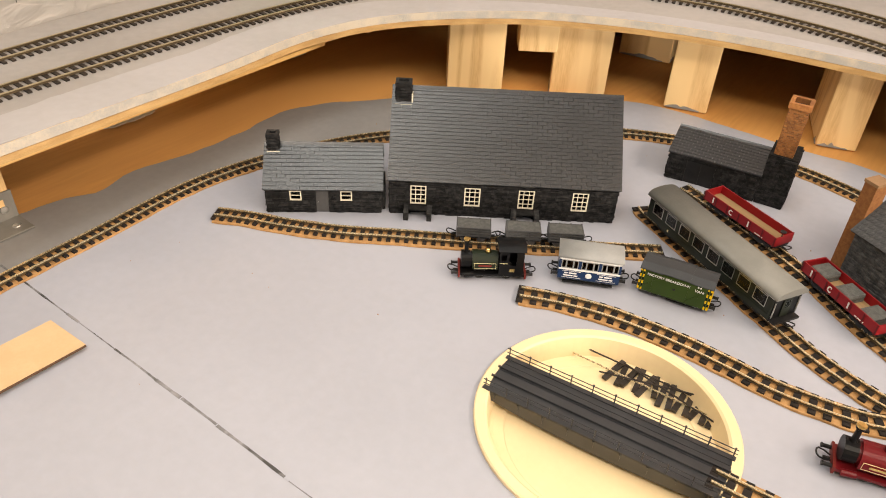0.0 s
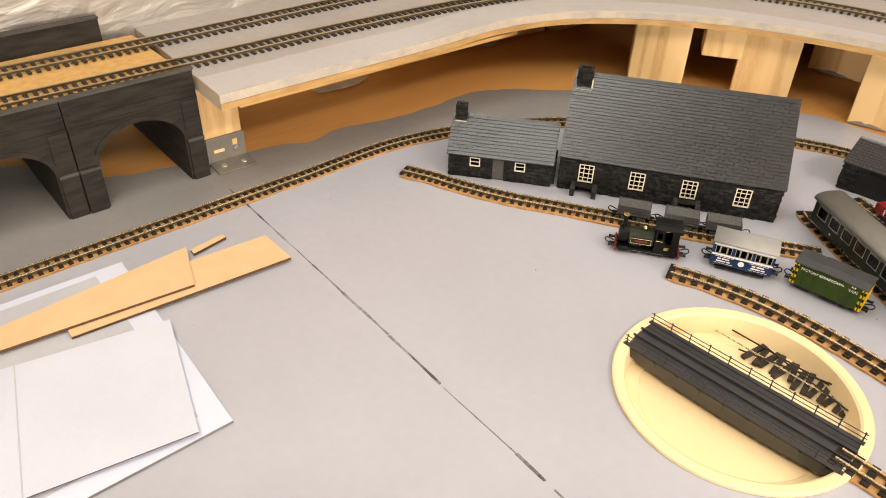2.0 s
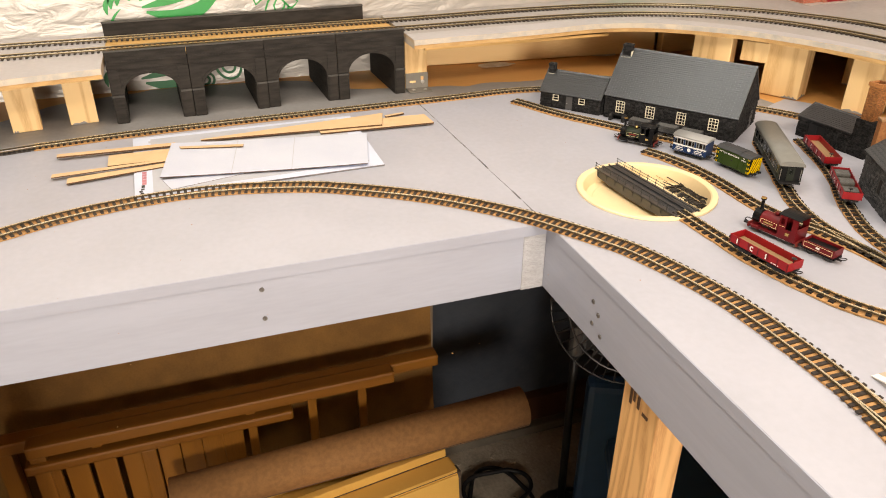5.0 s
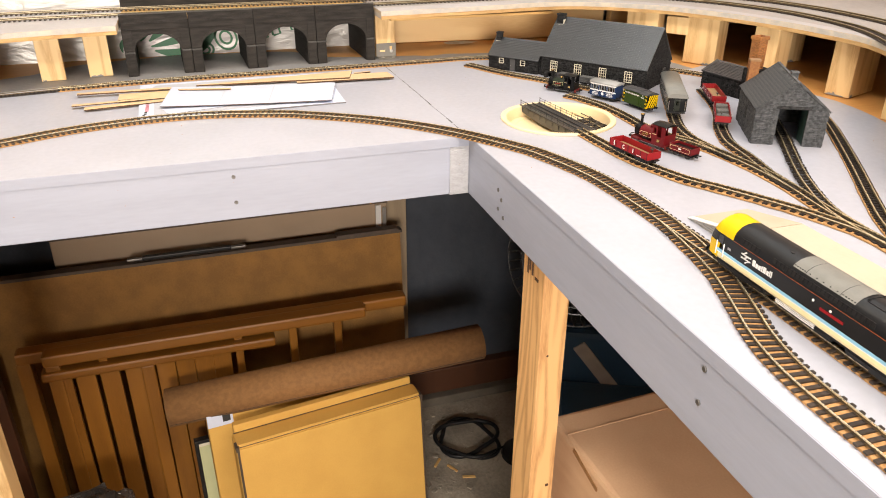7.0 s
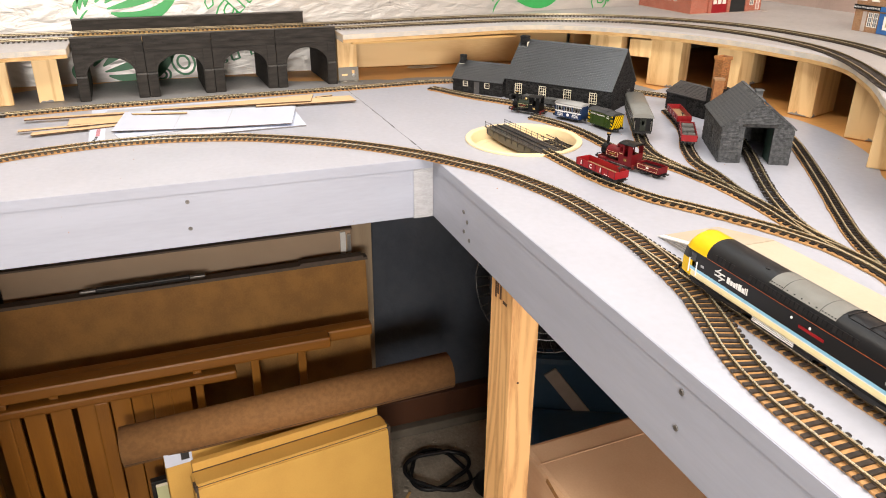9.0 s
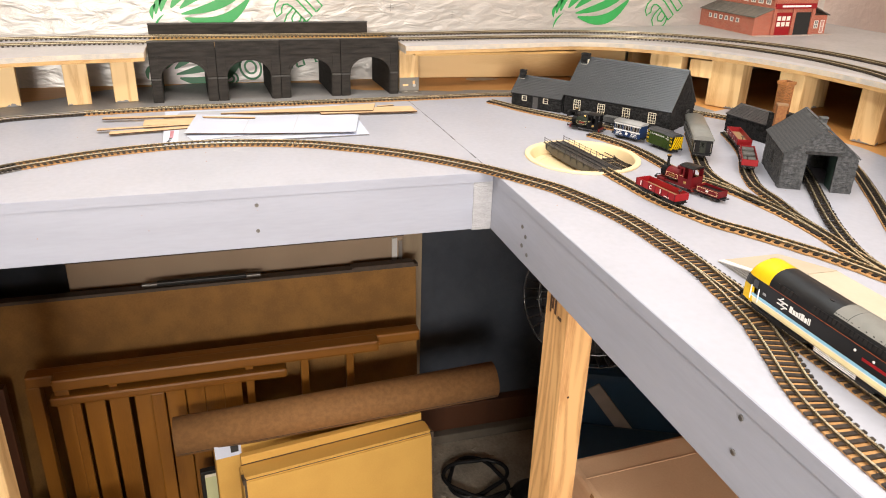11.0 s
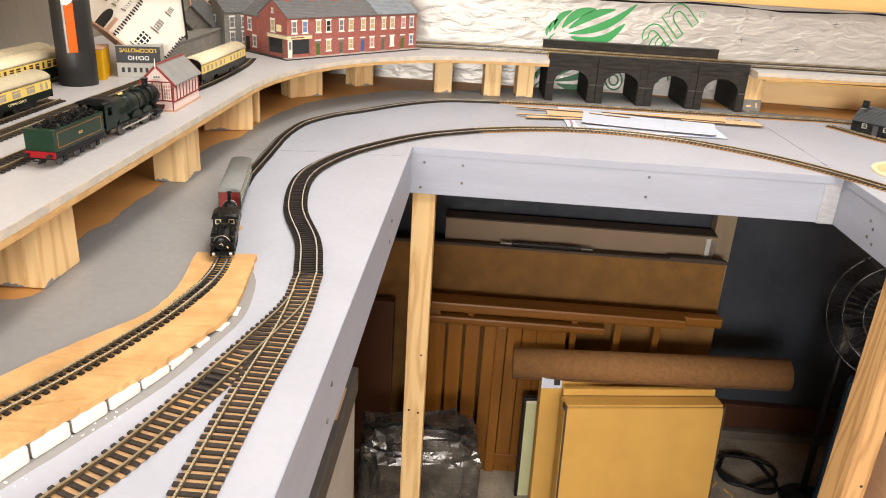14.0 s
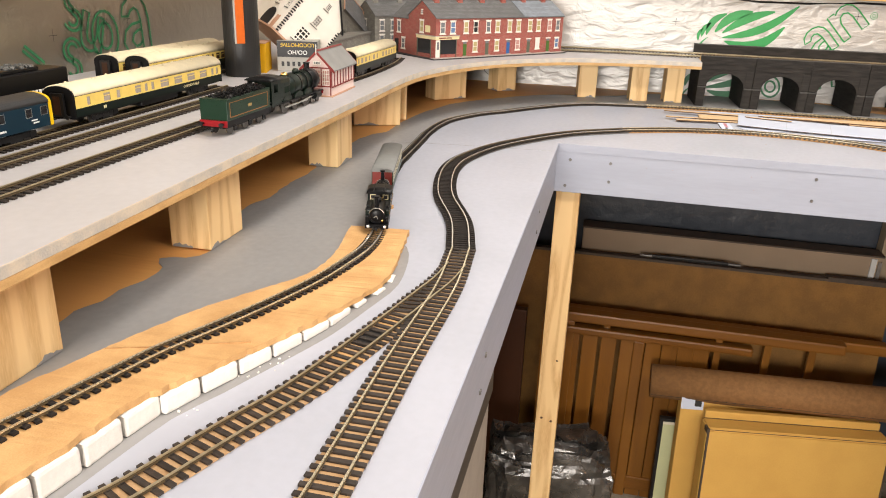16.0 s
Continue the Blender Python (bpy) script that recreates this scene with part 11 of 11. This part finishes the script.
# black plastic pipe from deck to ceiling with an orange strip behind it
bm = bmesh.new()
tube(bm, (0, 0, 0), (0, 0, 1.27), 0.0275, sides=40)
pipe = single("plastic_pipe", bm, material("dark_grey_pipe", (0.014, 0.0145, 0.015), (0.022, 0.022, 0.022), rough=0.45, scale=30, grain=300, bump=0.1), "dark grey plastic pipe rising from the deck", "pipe", m=pose(0.142, -1.232, DECK))
strip = thing("orange_strip", "orange plastic strip hanging from the ceiling beside the pipe", "plastic strip", pose(0.197, -1.206, 1.155, 0, 0, -47))
part("strip_body", bar(-0.0075, 0.0050, -0.0015, 0.0015, 0, 1.2445), paint("orange_plastic", (0.55, 0.11, 0.015), 0.4), strip, bevel=0.0005)
part("strip_edge", bar(0.0052, 0.0075, -0.0013, 0.0013, 0, 1.2445), PLASTER, strip, "pale bare edge")
part("tag", bar(-0.0075, 0.0075, 0.0016, 0.0021, -0.0065, 0.0065, pose(0.0, 0, 0.074, 0, 40, 0)), WHITE_CARD, strip, "white paper tag")
part("tag_fold", bar(-0.006, 0.006, 0.0022, 0.0026, -0.0055, 0.0055, pose(0.002, 0, 0.072, 0, 15, 0)), WHITE_CARD, strip)

# boxes of stock and heaped card kits
ybox = thing("card_box", "small yellow card box standing on the deck", "box", pose(0.088, -1.224, DECK, 0, 0, 106))
part("carton_body", bar(-0.009, 0.009, -0.02, 0.035, 0.0002, 0.047), paint("box_yellow", (0.68, 0.36, 0.01), 0.5), ybox, bevel=0.0008)
part("lid_edge", bar(-0.0092, 0.0092, -0.0202, 0.0352, 0.047, 0.0482), TAN_CARD, ybox)
tbox = thing("engine_box", "grey and black model engine box upside down", "box", pose(0.071, -1.2055, DECK, 0, 0, 106))
BOXGREY = material("grey_printed_card", (0.30, 0.295, 0.27), (0.36, 0.35, 0.32), rough=0.6, scale=60)
part("carton_body", bar(0, 0.068, 0, 0.10, 0.0002, 0.050), BOXGREY, tbox, bevel=0.0006)
part("front_label", bar(0.0005, 0.0675, -0.0006, -0.0001, 0.0235, 0.0495), CHARCOAL, tbox, "charcoal label band")
flip = pose(0.034, -0.0007, 0, 90, 0, 0) @ Matrix.Rotation(math.pi, 4, "Z")
lettering(tbox, "LOCOMOTIVE", 0.0088, Matrix.Translation((0, 0, 0.0462)) @ flip, YELLOW)
lettering(tbox, "OO/HO", 0.0095, Matrix.Translation((0, 0, 0.0345)) @ flip, WHITE)
bars(tbox, "sign_mark", 0.007, -0.0003, 0.0085, [0.0045, 0.0045, 0.0045, 0.0045, 0.0045, 0.0045], 0.0075, CHARCOAL, -1, 0.0045)
crate = thing("stone_wall_kit", "long grey weathered stone model wall piece", "model wall", pose(-0.052, -1.178, DECK, 0, 0, 181))
part("wall_body", bar(0, 0.30, -0.006, 0.03, 0.0002, 0.034), GREY_STONE_PAPER, crate)
part("coping", bar(-0.002, 0.302, -0.008, 0.032, 0.034, 0.0375), material("weathered_grey_coping", (0.20, 0.19, 0.17), (0.13, 0.125, 0.11), rough=0.8, scale=50), crate, bevel=0.0006)

TILT = Matrix(((-0.59, -0.704, -0.419, 0), (0.462, -0.704, 0.531, 0), (-0.665, 0.107, 0.74, 0), (0, 0, 0, 1)))
cot = thing("cottage_kit", "white card model cottage with black quoins, tipped over", "model building", Matrix.Translation((0.070, -1.206, DECK + 0.066)) @ TILT)
C_W, C_D, C_E, C_R = 0.090, 0.17, 0.078, 0.118
turned = pose(C_W, 0, 0, 0, 0, 90)
gable_shell(cot, C_D, C_W, C_E, C_R, WHITE_CARD, ROOF_BROWN, turned, over=0.006, edge=CHARCOAL)
part("base_card", bar(-0.012, C_W + 0.004, -0.004, C_D + 0.004, -0.003, 0.0), TAN_CARD, cot)
for k in range(15):
    for x0, x1 in ((-0.0006, 0.0045 if k % 2 else 0.003), (C_W - (0.0045 if k % 2 else 0.003), C_W + 0.0006)):
        part("quoin", bar(x0, x1, -0.0012, -0.0002, 0.001 + k * 0.0048, 0.0035 + k * 0.0048), CHARCOAL, cot)
    part("quoin", bar(-0.0012, -0.0002, -0.0008, 0.0045 if k % 2 else 0.003, 0.001 + k * 0.0048, 0.0035 + k * 0.0048), CHARCOAL, cot)
for x, z, w, h in ((0.040, 0.010, 0.024, 0.028), (0.045, 0.050, 0.014, 0.019), (0.045, 0.084, 0.010, 0.012)):
    card_window(cot, x, -0.0002, z, w, h, WINDOW_DARK, rows=4, cols=3, sill=False)
    part("drip_mould", bar(x - w * 0.6, x + w * 0.6, -0.0016, -0.0002, z - 0.0022, z - 0.001), CHARCOAL, cot)
for y in (0.028, 0.068, 0.108, 0.148):
    card_window(cot, -0.0002, y, 0.046, 0.013, 0.017, WINDOW_DARK, -1, 1, rows=4, cols=3, sill=False)
    part("drip_mould", bar(-0.0016, -0.0002, y - 0.009, y + 0.009, 0.0425, 0.0437), CHARCOAL, cot)
part("door", bar(-0.0008, -0.0002, 0.022, 0.036, 0.0, 0.026), TAN_CARD, cot, "brown door")
arch = [(0.064 + 0.019 * math.cos(math.pi * i / 14), 0.018 + 0.017 * math.sin(math.pi * i / 14)) for i in range(15)]
bm = bmesh.new()
prism(bm, [(0.083, 0.0), (0.083, 0.018)] + arch[1:-1] + [(0.045, 0.018), (0.045, 0.0)], -0.0009, -0.0002, 0)
part("archway", bm, INSIDE, cot, "dark cart archway")
kit2 = thing("cottage_kit", "grey card model house with slate roof, tipped over", "model building", Matrix.Translation((-0.270, -1.232, DECK + 0.0625)) @ TILT @ pose(0, 0, 0, 0, 0, 12))
gable_shell(kit2, 0.085, 0.070, 0.035, 0.066, GREY_STONE_PAPER, ROOF_SLATE, over=0.005, edge=TAN_CARD)
pots(kit2, 0.010, 0.035, 0.058, 0.084, 0.016, 0.014, TAN_CARD, 0)
pots(kit2, 0.075, 0.035, 0.058, 0.084, 0.016, 0.014, TAN_CARD, 0)

# fire station
NORTH = Matrix.Translation((0, 0.0045, DECK)) @ Matrix.Rotation(math.atan(RISE), 4, "X") @ Matrix.Translation((0, -0.0045, -DECK))
fire = thing("fire_station", "red brick model fire station with red doors", "model building", NORTH @ pose(-0.498, 0.798, DECK, 0, 0, 90))
part("base", bar(-0.002, 0.205, -0.012, 0.225, 0.0002, 0.0015), PAVING, fire)
part("annex_wall", bar(0, 0.044, 0.002, 0.218, 0.0015, 0.040), STATION_BRICK, fire)
bm = bmesh.new()
prism(bm, [(-0.004, 0.0395), (0.048, 0.058), (0.048, 0.060), (-0.004, 0.0415)], -0.002, 0.220, 1)
part("annex_roof", bm, ROOF_BROWN, fire)
bm = bmesh.new()
prism(bm, [(0.0, 0.040), (0.044, 0.040), (0.044, 0.0565), (0.0, 0.0412)], 0.001, 0.003, 1)
part("annex_gable", bm, STATION_BRICK, fire)
for i in range(6):
    card_window(fire, -0.0002, 0.060 + i * 0.0205, 0.0235, 0.011, 0.0095, CURTAIN_GREY, -1, 1, rows=1, sill=False)
main = pose(0.044 + 0.112, 0, 0.0015) @ pose(0, 0, 0, 0, 0, 90)
gable_shell(fire, 0.200, 0.112, 0.080, 0.112, STATION_BRICK, ROOF_BROWN, main, over=0.003, edge=PAVING)
for i in range(4):
    card_window(fire, 0.0438, 0.020 + i * 0.026, 0.0655, 0.0165, 0.011, CURTAIN_GREY, -1, 1, rows=1, cols=2, sill=False)
for x in (0.048, 0.0985, 0.150):
    part("pier", bar(x - 0.004, x + 0.004, -0.0035, -0.0002, 0.0015, 0.062), STATION_BRICK, fire)
part("sign_board", bar(0.046, 0.154, -0.0042, -0.0006, 0.058, 0.069), RED, fire, "red sign board")
bars(fire, "sign_mark", 0.062, -0.0042, 0.0615, [0.010, 0.022, 0.026, 0.016], 0.004, WHITE)
d1 = new("door")
d1.parent = fire
part("door_leaf", bar(0.0525, 0.094, -0.0016, -0.0002, 0.0015, 0.050), RED, d1, "red folding door")
for i in range(3):
    for z in (0.0205, 0.033):
        part("door_pane", bar(0.0565 + i * 0.0125, 0.0655 + i * 0.0125, -0.002, -0.0016, z, z + 0.009), WHITE_CARD, d1)
part("doorway", bar(0.103, 0.1455, -0.0008, -0.0002, 0.0015, 0.050), INSIDE, fire, "dark open doorway")
part("open_door", bar(0, 0.026, -0.0005, 0.0005, 0.0015, 0.047, pose(0.1045, 0.0005, 0, 0, 0, 78)), CHARCOAL, fire)
bm = bmesh.new()
lathe(bm, [(0.009, 0.0), (0.009, 0.0014), (0.007, 0.0016), (0.0, 0.0010)], 20, pose(0.100, -0.0002, 0.088, 90, 0, 0))
part("emblem", bm, ROOF_BROWN, fire, "round grey emblem")
right_wing = new("side_wing")
right_wing.parent = fire
part("wall", bar(0.1565, 0.196, 0.004, 0.18, 0.0015, 0.042), STATION_BRICK, right_wing)
bm = bmesh.new()
prism(bm, [(0.1562, 0.060), (0.200, 0.0415), (0.200, 0.0435), (0.1562, 0.062)], 0.0, 0.184, 1)
part("roof", bm, ROOF_BROWN, right_wing)
part("upper_wall", bar(0.1565, 0.186, 0.030, 0.18, 0.042, 0.082), STATION_BRICK, right_wing)
part("upper_roof", bar(0.1562, 0.190, 0.026, 0.184, 0.082, 0.085), ROOF_BROWN, right_wing)
card_window(fire, 0.168, 0.0038, 0.014, 0.011, 0.017, CURTAIN_GREY, cols=2, sill=False)
card_window(fire, 0.185, 0.0038, 0.004, 0.010, 0.028, CURTAIN_PINK, cols=1, sill=False)
card_window(fire, 0.165, 0.0298, 0.064, 0.008, 0.013, CURTAIN_GREY, sill=False)
card_window(fire, 0.178, 0.0298, 0.064, 0.008, 0.013, CURTAIN_GREY, sill=False)
part("hose_tower", bar(0.046, 0.078, 0.150, 0.195, 0.058, 0.215), STATION_BRICK, fire, "tall brick hose tower")
part("tower_cap", bar(0.044, 0.080, 0.148, 0.197, 0.215, 0.221), ROOF_BROWN, fire)

# small parade of shops
shop = thing("shop_row", "brown brick and blue-fronted model shops", "model building", NORTH @ pose(-0.190, 0.938, DECK, 0, 0, 0))
part("wall", bar(0.0, 0.21, 0.0, 0.07, 0.0002, 0.085), SHOP_BROWN, shop)
part("roof", bar(-0.003, 0.213, -0.003, 0.073, 0.085, 0.089), ROOF_SLATE, shop)
part("fascia", bar(-0.001, 0.056, -0.004, -0.0002, 0.040, 0.0485), CHARCOAL, shop, "black fascia board")
lettering(shop, "RADIO & TELEVISION SERVICES", 0.0042, pose(0.0275, -0.0041, 0.0428, 90, 0, 0), WHITE)
part("doorway", bar(0.019, 0.028, -0.0006, -0.0002, 0.001, 0.037), PAVING, shop)
card_window(shop, 0.0365, -0.0002, 0.010, 0.010, 0.026, CURTAIN_GREY, rows=3, cols=2, sill=False)
card_window(shop, 0.0485, -0.0002, 0.010, 0.010, 0.026, CURTAIN_GREY, rows=3, cols=2, sill=False)
part("shop_front", bar(0.058, 0.130, -0.003, -0.0002, 0.001, 0.037), BLUE_DOOR, shop, "blue painted shopfront")
card_window(shop, 0.092, -0.0031, 0.009, 0.045, 0.024, CURTAIN_YELLOW, rows=1, cols=2, sill=False)
part("fascia", bar(0.058, 0.13, -0.004, -0.0002, 0.040, 0.0485), BLUE_DOOR, shop)
for x in (0.014, 0.042, 0.075, 0.112, 0.15, 0.185):
    card_window(shop, x, -0.0002, 0.058, 0.013, 0.018, CURTAIN_GREY)

# ---- small repeated pieces last ----
lay_slates()
lay_sleepers()
